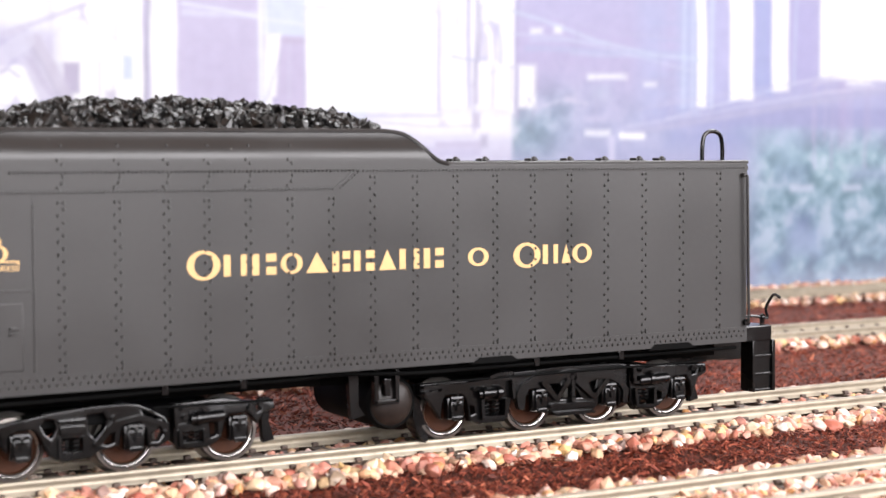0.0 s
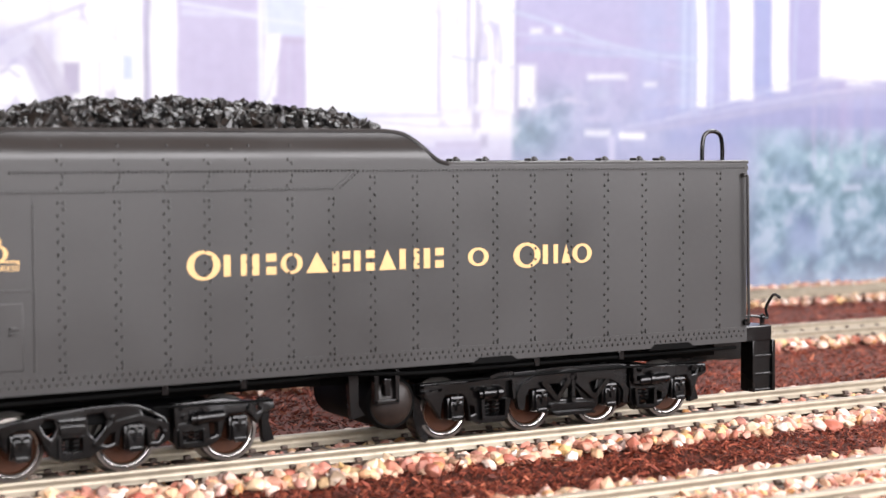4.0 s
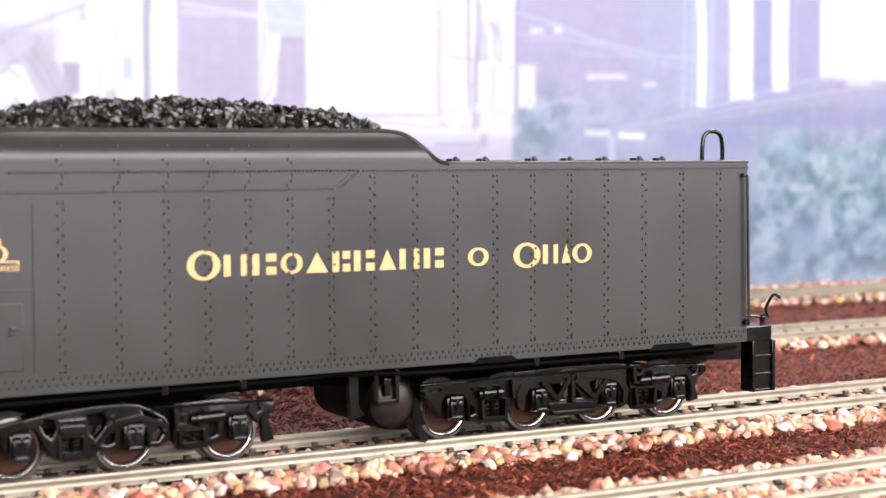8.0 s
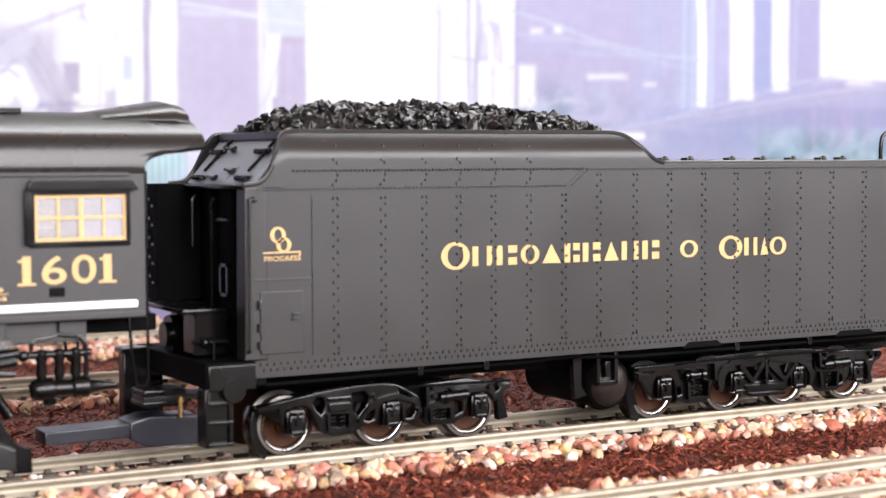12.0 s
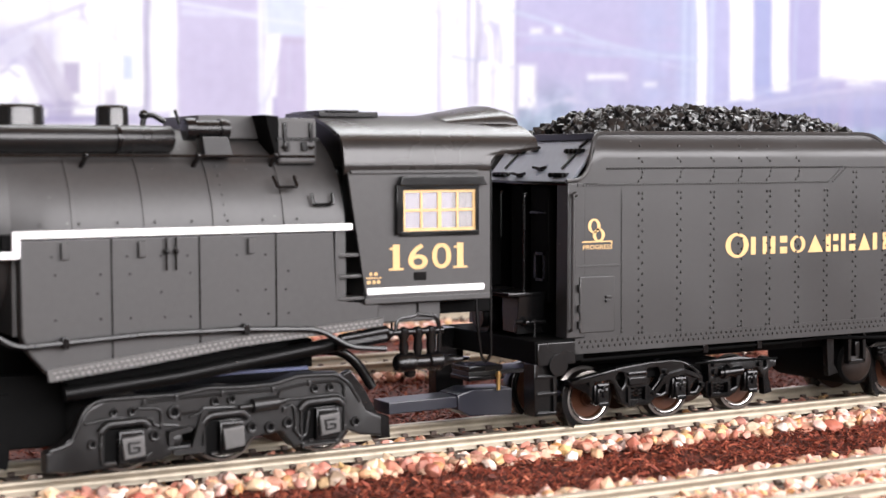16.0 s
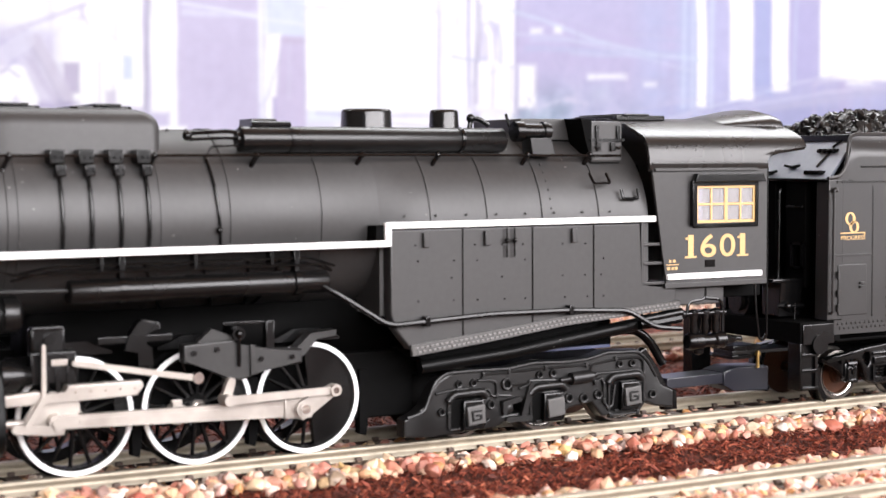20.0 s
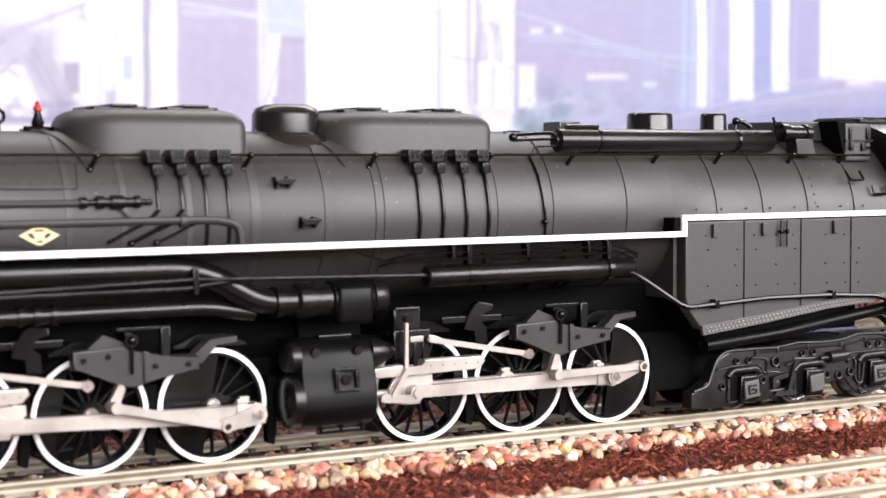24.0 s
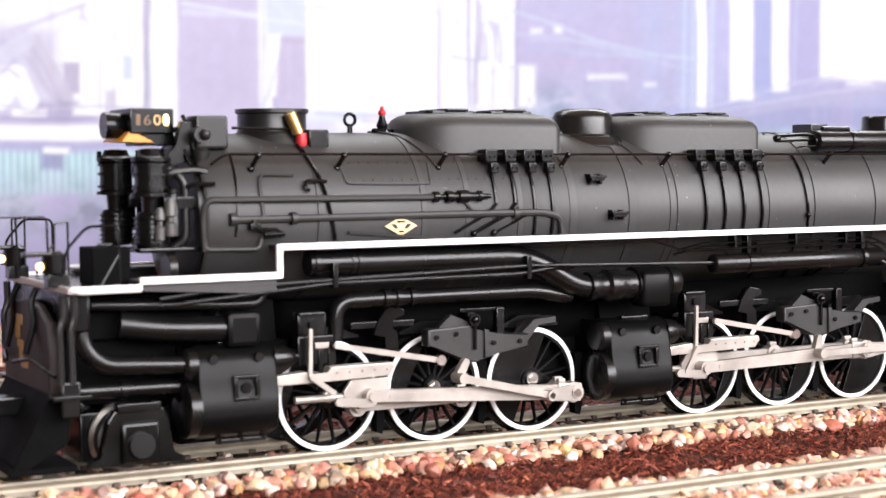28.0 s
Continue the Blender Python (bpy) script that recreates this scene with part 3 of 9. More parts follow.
    stroke(((342.2, 109.0), (374.4, 101.8), (414.1, 100.4)), 0.6, lin(196, 196, 228), 0.60, 1.2)
    stroke(((402.6, 67.8), (426.0, 72.8), (469.0, 83.0), (524.2, 93.6)), 0.8, lin(216, 220, 244), 0.60, 1.2)
    stroke(((347.4, 89.4), (368.9, 85.9), (408.4, 81.8)), 0.6, lin(190, 186, 220), 0.60, 1.2)
    stroke(((358.6, 105.2), (358.1, 58.5)), 0.6, lin(184, 180, 214), 0.55, 1.2)
    stroke(((367.8, 85.5), (367.3, 60.8)), 0.6, lin(184, 180, 214), 0.55, 1.2)
    stroke(((381.6, 92.6), (381.1, 55.8)), 0.6, lin(184, 180, 214), 0.55, 1.2)
    stroke(((399.1, 102.2), (398.6, 61.8)), 0.6, lin(184, 180, 214), 0.55, 1.2)
    stroke(((405.4, 88.6), (405.0, 63.2)), 0.6, lin(184, 180, 214), 0.55, 1.2)
    stroke(((414.7, 95.8), (414.3, 61.0)), 0.6, lin(184, 180, 214), 0.55, 1.2)
    stroke(((433.2, 79.9), (432.7, 58.7)), 0.6, lin(184, 180, 214), 0.55, 1.2)
    stroke(((449.0, 77.8), (448.6, 56.3)), 0.6, lin(184, 180, 214), 0.55, 1.2)
    stroke(((411.7, 116.5), (411.0, 72.6)), 1.5, lin(206, 220, 244), 0.60, 1.2)
    stroke(((416.3, 116.7), (415.7, 72.6)), 1.5, lin(206, 220, 244), 0.60, 1.2)
    stroke(((426.4, 117.2), (425.8, 72.8)), 1.5, lin(206, 220, 244), 0.60, 1.2)
    stroke(((453.6, 118.4), (452.7, 79.1)), 1.9, lin(172, 180, 226), 0.70, 1.2)
    stroke(((425.2, 117.1), (424.8, 75.1)), 0.8, lin(206, 222, 246), 0.70, 1.2)
    stroke(((471.8, 119.2), (470.6, 83.0)), 1.1, lin(196, 212, 242), 0.60, 1.2)
    stroke(((382.8, 61.8), (420.1, 67.1), (462.8, 73.2), (524.3, 81.5)), 2.9, lin(182, 180, 214), 0.70, 1.2)
    stroke(((382.8, 64.5), (420.1, 69.6), (462.7, 76.1), (524.3, 84.6)), 0.8, lin(206, 206, 234), 0.70, 1.2)
    stroke(((388.4, 62.7), (394.0, 70.5), (399.8, 64.1)), 0.6, lin(190, 186, 220), 0.60, 1.2)
    stroke(((399.8, 64.3), (405.5, 72.2), (411.3, 65.7)), 0.6, lin(190, 186, 220), 0.60, 1.2)
    stroke(((411.3, 65.9), (417.2, 73.9), (423.1, 67.4)), 0.6, lin(190, 186, 220), 0.60, 1.2)
    stroke(((423.1, 67.5), (429.0, 75.6), (435.1, 69.0)), 0.6, lin(190, 186, 220), 0.60, 1.2)
    stroke(((435.1, 69.2), (441.1, 77.3), (447.3, 70.7)), 0.6, lin(190, 186, 220), 0.60, 1.2)
    stroke(((447.3, 70.9), (453.4, 79.1), (459.6, 72.5)), 0.6, lin(190, 186, 220), 0.60, 1.2)
    stroke(((459.6, 72.6), (465.8, 80.9), (472.3, 74.2)), 0.6, lin(190, 186, 220), 0.60, 1.2)
    stroke(((472.3, 74.4), (478.6, 82.7), (485.1, 76.0)), 0.6, lin(190, 186, 220), 0.60, 1.2)
    stroke(((485.1, 76.1), (491.5, 84.6), (498.2, 77.8)), 0.6, lin(190, 186, 220), 0.60, 1.2)
    stroke(((498.2, 78.0), (504.7, 86.5), (511.5, 79.7)), 0.6, lin(190, 186, 220), 0.60, 1.2)
    stroke(((511.5, 79.8), (518.1, 88.4), (525.0, 81.6)), 0.6, lin(190, 186, 220), 0.60, 1.2)
    stroke(((388.4, 71.4), (447.2, 80.2), (524.2, 92.1)), 0.8, lin(192, 188, 220), 0.60, 1.2)
    stroke(((481.8, 83.2), (481.4, 58.8)), 0.8, lin(192, 180, 214), 0.50, 1.2)
    stroke(((488.9, 83.4), (488.5, 58.8)), 0.8, lin(192, 180, 214), 0.50, 1.2)
    stroke(((504.1, 83.7), (503.7, 58.9)), 0.8, lin(192, 180, 214), 0.50, 1.2)
    stroke(((514.8, 83.9), (514.5, 58.9)), 0.8, lin(192, 180, 214), 0.50, 1.2)
    stroke(((481.8, 83.2), (494.8, 85.9), (524.3, 85.1)), 1.1, lin(206, 200, 226), 0.70, 1.2)
    stroke(((485.1, 79.9), (524.3, 82.5)), 0.6, lin(216, 208, 230), 0.60, 1.2)
    stroke(((362.4, 61.7), (370.6, 61.2)), 1.3, lin(226, 226, 246), 0.80, 1.2)
    stroke(((379.4, 60.8), (390.7, 60.6)), 1.7, lin(255, 253, 255), 0.90, 1.2)
    stroke(((363.5, 84.5), (380.0, 83.9)), 1.1, lin(222, 220, 242), 0.70, 1.2)
    stroke(((342.1, 72.1), (352.7, 74.9), (363.5, 73.3)), 1.1, lin(206, 204, 230), 0.60, 1.2)
    stroke(((334.3, 76.4), (338.5, 71.6), (336.9, 66.4)), 0.8, lin(170, 170, 200), 0.60, 1.2)
    # uneven inks: a little mottling, colours a little washed out
    grain = cloud(5.0, 12.0, 3)
    grey = ink.mean(-1, keepdims=True)
    ink = np.clip((ink * 0.84 + grey * 0.16) * (1 + 0.05 * grain[..., None] + 0.04 * broad[..., None]), 0, 1)
    nz, nx = X.shape
    me = bpy.data.meshes.new("backdrop")
    front = np.stack([X.ravel(), np.full(X.size, 0.0), Z.ravel()], 1) * MM
    i = (np.arange(nz - 1)[:, None] * nx + np.arange(nx - 1)[None]).ravel()
    quads = np.stack([i, i + 1, i + nx + 1, i + nx], 1).tolist()
    n = X.size
    back = [(x * MM, 0.003, z * MM) for x, z in ((-440, -4.6), (740, -4.6), (740, 150), (-440, 150))]
    me.from_pydata(front.tolist() + back, [], quads + [(n, n + 3, n + 2, n + 1)])
    dye = me.color_attributes.new("ink", "FLOAT_COLOR", "POINT")
    rgba = np.ones((n + 4, 4), np.float32)
    rgba[:n, :3] = ink.reshape(-1, 3) * np.array((0.444, 0.462, 0.468))
    dye.data.foreach_set("color", rgba.ravel())
    m, nt, p = blank("printed_yard_scene")
    a = nt.nodes.new("ShaderNodeAttribute")
    a.attribute_name = "ink"
    nt.links.new(a.outputs["Color"], p.inputs["Base Color"])
    p.inputs["Roughness"].default_value = 0.55
    p.inputs["Specular IOR Level"].default_value = 0.2
    me.materials.append(m)
    ob = new("backdrop", me)
    ob.location = (0, 0.265, 0)
    return tagged(ob, "flat printed backdrop of pale sheds, posts and trees", "backdrop", kind="structure")


backdrop_sheet()


# ---- tracks ----
TRACKS = ((0.0, "main track under the train"), (-70.8, "empty siding beside the train"), (105.5, "empty siding behind the train"), (214.0, "empty siding along the backdrop"))
RAIL = [(-1.6, -2.3), (1.6, -2.3), (1.6, -2.05), (0.42, -1.75), (0.38, -0.95), (0.82, -0.72), (0.82, -0.12), (0.68, 0.0), (-0.68, 0.0), (-0.82, -0.12), (-0.82, -0.72), (-0.38, -0.95), (-0.42, -1.75), (-1.6, -2.05)]


def tie_mesh():
    bm = B()
    box(bm, -1.35, 1.35, -15.0, 15.0, -4.2, -2.34, r=0.18)
    for y in (-8.9, 8.9):
        for d in (-1, 1):
            box(bm, -0.6, 0.6, y + d * 1.65 - 0.5, y + d * 1.65 + 0.5, -2.4, -1.6, r=0.18)
    return finish(bm, "tie", TIE, Vector((0, 0, 0)))


def lay_tracks():
    tie = tie_mesh()
    rng = random.Random(5)
    for y, words in TRACKS:
        track = thing("track", (150, y, 0), "nickel rails on brown plastic ties, " + words, "railway track", "parallel tracks of the layout", "structure")
        for side in (-8.9, 8.9):
            part("rail", prism(B(), [(y + side + a, b) for a, b in RAIL], -440, 740, axis="x"), NICKEL, track, "nickel-silver rail", crease=25)
        for i in range(168):
            x = -430 + 6.3 * i + 0.35
            if y > 150 and (x < 120 or x > 640):
                continue
            o = new("tie", tie)
            o.parent = track
            o.location = ((x - 150) * MM, 0, rng.uniform(-0.05, 0.05) * MM)
            o.rotation_euler = (0, 0, rng.uniform(-0.015, 0.015))


# ---- loose ground cover ----
def pebble_shape(rng, rounded=True):
    bm = B()
    bmesh.ops.create_icosphere(bm, subdivisions=1, radius=1.0)
    for v in bm.verts:
        v.co *= rng.uniform(0.6, 1.28)
    if rounded:
        bmesh.ops.bevel(bm, geom=bm.edges[:], offset=0.1, segments=1, affect="EDGES")
    verts = np.array([v.co[:] for v in bm.verts])
    faces = [[v.index for v in f.verts] for f in bm.faces]
    bm.free()
    return verts, faces


def flake_shape(rng):
    """A torn splinter of bark: a long bent wedge."""
    w = rng.uniform(0.12, 0.3)
    v = [(-1, -w * 0.5, 0), (-0.9, w * 0.6, 0.05), (0.1, -w, 0.22), (0.05, w, 0.26), (1, -w * 0.2, 0.02), (0.92, w * 0.4, 0), (0, 0, -0.15)]
    return np.array(v), [[0, 2, 3, 1], [2, 4, 5, 3], [0, 6, 2], [2, 6, 4], [1, 3, 6], [3, 5, 6], [0, 1, 6], [4, 6, 5]]


def turn(rng, tilt):
    return np.array(Euler((rng.gauss(0, tilt), rng.gauss(0, tilt), rng.uniform(0, math.tau))).to_matrix())


def strew(name, shapes, places, material, at, label, category, smooth=True):
    """One object of many loose pieces; places yields (x, y, z, sizes, turn)."""
    V, F, k = [], [], 0
    rng = random.Random(11)
    for x, y, z, size, m in places:
        v, f = shapes[rng.randrange(len(shapes))]
        V.append((v * size) @ m.T + (x, y, z))
        F += [[i + k for i in face] for face in f]
        k += len(v)
    me = bpy.data.meshes.new(name)
    me.from_pydata(((np.concatenate(V) - np.array(at)) * MM).tolist(), [], F)
    me.materials.append(material)
    if smooth:
        me.polygons.foreach_set("use_smooth", [False] * len(F))
    me.update()
    ob = new(name, me)
    ob.location = Vector(at) * MM
    return tagged(ob, label, category, kind="stuff")


def seen(x, y):
    """Whether this spot of the table lies in the part that is looked at."""
    left = -20 + 0.47 * y if y > -90 else 60
    return left - 60 < x < 270 + 1.13 * y + 60


def cover():
    rng = random.Random(3)
    shapes = [pebble_shape(rng) for _ in range(14)]
    plain = [pebble_shape(rng, False) for _ in range(14)]
    chips = [flake_shape(rng) for _ in range(10)]

    def bed(y0, lo, hi, many, x0, x1):
        for _ in range(many):
            x, d = rng.uniform(x0, x1), rng.uniform(lo - (34 if y0 > 200 else 0), hi)
            spread = 32 * min(1.0, max(0.0, (366 - x) / 30)) if y0 > 200 else 0.0
            ragged = 2.2 * noise.noise((x * 0.09, y0, 1.0)) + 1.2 * noise.noise((x * 0.3, y0, 4.0))
            if d > hi - 2.5 + ragged or d < lo - spread + 2.5 + ragged:
                continue
            if not seen(x, y0 + d) and rng.random() < 0.8:
                continue
            on_rail = abs(abs(d) - 8.9) < 2.0
            s = rng.choice((0.5, 0.7, 0.9, 1.1, 1.3, 1.6)) * rng.uniform(0.85, 1.15)
            z = -4.3 + s * 0.3
            if abs(d) < 12.5:
                s = min(s, 1.25)
                z = -3.2 + rng.uniform(-0.3, 0.4)
            else:
                z += 0.9 * max(0.0, 1 - (abs(d) - 12.5) / 9) + rng.uniform(0, 0.9)
            if y0 < -50 or d < lo:
                z += 0.9 if abs(d) > 12.5 else 0.7
            if on_rail:
                continue
            yield x, y0 + d, z, np.array((s * rng.uniform(0.9, 1.3), s, s * rng.uniform(0.6, 0.85))), turn(rng, 0.5)

    for (y0, words), lo, hi, many in zip(TRACKS, (-21.5, -20, -22, -22), (24, 21, 22, 52), (24000, 30000, 20000, 30000)):
        strew("gravel", shapes if y0 == 0 else plain, bed(y0, lo, hi, many, -420, 720), GRAVEL, (150, y0, -4.6), "pink, cream and white rounded gravel, " + words, "gravel")

    def bark(ya, yb, many, x0, x1, big):
        for _ in range(many):
            x, y = rng.uniform(x0, x1), rng.uniform(ya, yb)
            if not seen(x, y) and rng.random() < 0.8:
                continue
            hump = 1.2 * noise.noise((x * 0.05, y * 0.05, 2.0)) + 1.0 * noise.noise((x * 0.16, y * 0.16, 7.0)) + 0.6 * noise.noise((x * 0.45, y * 0.45, 3.0))
            s = rng.uniform(0.28, 0.62) if rng.random() < 0.92 else rng.uniform(0.7, 1.3)
            yield x, y, -4.1 + hump * 0.8 + rng.uniform(-0.3, 0.7), np.array((s, s * 0.95, s * 0.8)) * big, turn(rng, 0.45)

    for ya, yb, many, words in ((-54, -17, 120000, "between the siding and the main track"), (17, 88, 62000, "behind the main track"), (123, 194, 30000, "before the backdrop siding"), (-110, -87, 5000, "at the table's front")):
        strew("bark_mulch", chips, bark(ya, yb, many, -420, 720, 1.25 if ya < 0 else 1.6), MULCH, (150, (ya + yb) / 2, -4.6), "shredded dark red-brown bark mulch " + words, "bark mulch", smooth=False)

    # the larger pebbles along the near shoulder of the main track, one by one
    meshes = []
    for v, f in shapes[:8]:
        me = bpy.data.meshes.new("pebble")
        me.from_pydata((v * MM).tolist(), [], f)
        me.materials.append(STONE)
        meshes.append(me)
    heap = thing("pebble_row", (160, -17, -4.4), "row of larger pink and cream pebbles beside the rail", "pebbles", kind="structure")
    for _ in range(260):
        x = rng.uniform(48, 262)
        d = rng.uniform(-20, -12.2) if rng.random() < 0.8 else rng.uniform(-23, -20)
        s = rng.uniform(0.8, 1.75)
        o = new("pebble", meshes[rng.randrange(8)])
        o.parent = heap
        o.location = Vector((x - 160, d + 17, rng.uniform(0.9, 1.9))) * MM
        o.rotation_euler = (rng.gauss(0, 0.5), rng.gauss(0, 0.5), rng.uniform(0, 6.28))
        o.scale = (s * rng.uniform(0.9, 1.25), s, s * 0.75)


def run(t):
    """How far the train has gone, in metres: a short start, then an even pace."""
    if t < START - 0.3:
        return 0.0
    if t < START + 0.3:
        return SPEED / 1.2 * (t - START + 0.3) ** 2
    return SPEED * (t - START)


def even(step):
    """Times for keys: from the start to the end, close together once the train runs."""
    return [0.0, 8.7] + [8.74 + 0.1 * i for i in range(7)] + [9.4 + step * i for i in range(int(18.6 / step + 0.5))] + [28.0]


STAMPS = even(0.2)


# ---- tender ----
RIM = ((61.0, 55.7), (128.5, 56.0), (131.2, 55.6), (133.0, 54.6), (134.6, 53.1), (136.2, 51.5), (137.6, 50.7), (139.3, 50.3))
FLARE = ((46.0, 17.94), (51.8, 17.94), (52.9, 17.6), (53.8, 16.9), (54.8, 16.2), (56.2, 15.8))


def along(table, x):
    for (a, p), (b, q) in zip(table, table[1:]):
        if x <= b:
            return p + (q - p) * max(0.0, (x - a) / (b - a))
    return table[-1][1]


def bunker_side(sign):
    """The curved coal-bunker sheet: upright below, leaning inwards at the top, cut down at its rear."""
    bm = B()
    xs = [53.4, 54.8, 56.2, 57.0, 57.7, 58.3, 59.0, 59.7, 60.4, 61.3] + [61.3 + 6.1 * i for i in range(1, 11)] + [128.5, 130, 131.2, 132.2, 133, 134, 134.6, 135.4, 136.2, 137, 137.6, 138.4, 139.3]
    grids = []
    for inset in (0.0, 0.55):
        rows = []
        for x in xs:
            top = along(((53.4, 46.9), (56.2, 47.3), (57.3, 48.0), (58.3, 49.3), (60.4, 54.3), (61.3, 55.7)), x) if x < 61.3 else along(RIM, x)
            rows.append([bm.verts.new((x, sign * (along(FLARE, 46.6 + (top - 46.6) * k / 14) - inset), 46.6 + (top - 46.6) * k / 14)) for k in range(15)])
        grids.append(rows)
    for rows in grids:
        for A, C in zip(rows, rows[1:]):
            for k in range(14):
                bm.faces.new((A[k], A[k + 1], C[k + 1], C[k]))
    o, i = grids
    for A, C, E, G in zip(o, o[1:], i, i[1:]):
        bm.faces.new((A[-1], E[-1], G[-1], C[-1]))
    for k in range(14):
        bm.faces.new((o[0][k], i[0][k], i[0][k + 1], o[0][k + 1]))
    return bm


def bunker_lip(sign):
    pts = [(53.4, 46.9), (56.6, 47.2), (58.4, 49.3), (60.4, 54.4), (61.4, 55.6), (62.8, 55.9)] + [(x, z) for x, z in RIM[1:]]
    return pipe(B(), [(x, sign * (along(FLARE, z) - 0.1), z + 0.05) for x, z in pts], 0.42, bend=1.4, seg=8)


def gold_ring(bm, x0, x1, z0, z1, y, heavy):
    """A plain oval ring, heavier at its sides."""
    n, cx, cz, a, b = 28, (x0 + x1) / 2, (z0 + z1) / 2, (x1 - x0) / 2, (z1 - z0) / 2
    ring = []
    for k in range(n):
        c, s = math.cos(math.tau * k / n), math.sin(math.tau * k / n)
        ring.append([bm.verts.new((cx + c * p, d, cz + s * q)) for p, q in ((a, b), (a - heavy, b - heavy * 0.45)) for d in (y, y - 0.06)])
    for k in range(n):
        A, C = ring[k], ring[(k + 1) % n]
        for i, j in ((0, 1), (1, 3), (3, 2), (2, 0)):
            bm.faces.new((A[i], A[j], C[j], C[i]))
    return bm


def gold_bars(bm, x0, x1, z0, z1, y, heavy):
    """Two plain upright bars, a thick and a thin one."""
    w = x1 - x0
    box(bm, x0 + w * 0.06, x0 + w * 0.06 + heavy * 1.25, y - 0.06, y, z0, z1)
    return box(bm, x1 - w * 0.08 - heavy * 1.1, x1 - w * 0.08, y - 0.06, y, z0, z1)


def gold_block(bm, x0, x1, z0, z1, y, heavy):
    """A heavy upright bar and two small squares beside it."""
    w, h = x1 - x0, z1 - z0
    box(bm, x0 + w * 0.06, x0 + w * 0.06 + heavy * 1.3, y - 0.06, y, z0, z1)
    for z in (z0, z0 + h * 0.62):
        box(bm, x1 - w * 0.42, x1 - w * 0.04, y - 0.06, y, z, z + h * 0.38)
    return bm


def gold_wedge(bm, x0, x1, z0, z1, y, heavy):
    """A plain triangle."""
    w = x1 - x0
    return prism(bm, [(x0 + w * 0.1, z0), (x1 - w * 0.06, z0), (x0 + w * 0.5, z1)], y, y - 0.06)


def tender_sign(T, y):
    """The railway's name stands as plain gold shapes, a large one and then smaller ones."""
    def put(shape, x0, x1, z0, z1, heavy):
        part("gold_letter_shape", shape(B(), x0, x1, z0, z1, y, heavy), GOLD, T, "gold painted letter shape")
    put(gold_ring, 90.6, 96.4, 31.6, 36.5, 1.25)
    spans = ((96.7, 101.4, gold_bars), (101.7, 106.5, gold_block), (107.1, 111.1, gold_ring), (111.3, 116.1, gold_wedge), (116.4, 120.1, gold_block), (120.4, 124.8, gold_block), (125.1, 129.0, gold_wedge), (129.2, 133.7, gold_bars), (134.0, 138.4, gold_block))
    for x0, x1, shape in spans:
        put(shape, x0, x1, 32.1, 35.6, 0.95)
    put(gold_ring, 143.2, 147.5, 32.1, 35.4, 0.95)
    put(gold_ring, 152.7, 158.5, 31.4, 36.0, 1.25)
    put(gold_bars, 158.8, 162.6, 32.0, 35.5, 0.85)
    put(gold_wedge, 162.9, 165.3, 32.0, 35.5, 0.95)
    put(gold_ring, 165.5, 169.8, 31.9, 35.5, 1.0)
    # the emblem: two rings over a hooked line and a row of small plain marks
    emblem = gold_ring(gold_ring(B(), 58.1, 60.9, 37.3, 40.0, y, 0.72), 59.2, 61.9, 35.7, 38.2, y, 0.7)
    box(box(emblem, 56.8, 63.6, y - 0.06, y, 35.6, 35.85), 63.3, 63.6, y - 0.07, y, 35.2, 35.8)
    part("gold_emblem", emblem, GOLD, T, "gold emblem of rings over a bar")
    part("small_lettering", figure_mesh("PROGRESS", 57.0, 63.6, 34.3, 35.15, y), GOLD, T, "small gold word PROGRESS under the emblem")


def truck_wheel(bm, x, side, r=5.25, web=None):
    """One turned wheel: tread with flange, bright rim, sunk plate and hub."""
    s = side
    prof = [(s * 6.9, 0.9), (s * 6.9, r + 0.65), (s * 7.5, r + 0.7), (s * 7.9, r), (s * 10.0, r - 0.08), (s * 10.05, r - 0.62), (s * 9.8, r - 0.68), (s * 9.8, r - 0.84), (s * 9.95, r - 0.88), (s * 9.80, r - 1.2), (s * 9.62, r - 1.34), (s * 9.1, r - 1.5), (s * 9.1, 1.7), (s * 9.8, 1.5), (s * 9.8, 0.2)]
    lathe(bm, prof, x, r, 40, axis="y")
    return bm


def wheelset(truck, x, r=5.25):
    """Two wheels on their axle, turning together."""
    bm = B()
    for s in (-1, 1):
        truck_wheel(bm, x, s, r)
    cyl(bm, (x, -9.5, r), (x, 9.5, r), 1.0, 12)
    for f in bm.faces:
        c = f.calc_center_median()
        d = math.hypot(c.x - x, c.z - r)
        # ring's reflection and groove's shade are set by material, ring by ring
        f.material_index = 3 if d > r - 0.64 or r - 1.42 < d < r - 1.21 else 0 if r - 1.21 < d < r - 0.87 else 2 if d > r - 0.9 else 1
    ob = part("wheelset", bm, (STEEL, BROWN, FRAME, WHEEL_RIM), truck, "bright steel wheels with brown plates", at=(x, 0, r), crease=30)
    ROLLERS.append((ob, x, r))
    return ob


ROLLERS = []


def coil(bm, x, z0, z1, y, r=0.75):
    pts = [(x + r * math.cos(k * 1.05), y + r * 0.7 * math.sin(k * 1.05), z0 + (z1 - z0) * k / 22) for k in range(23)]
    return pipe(bm, pts, 0.2, bend=0, seg=5)


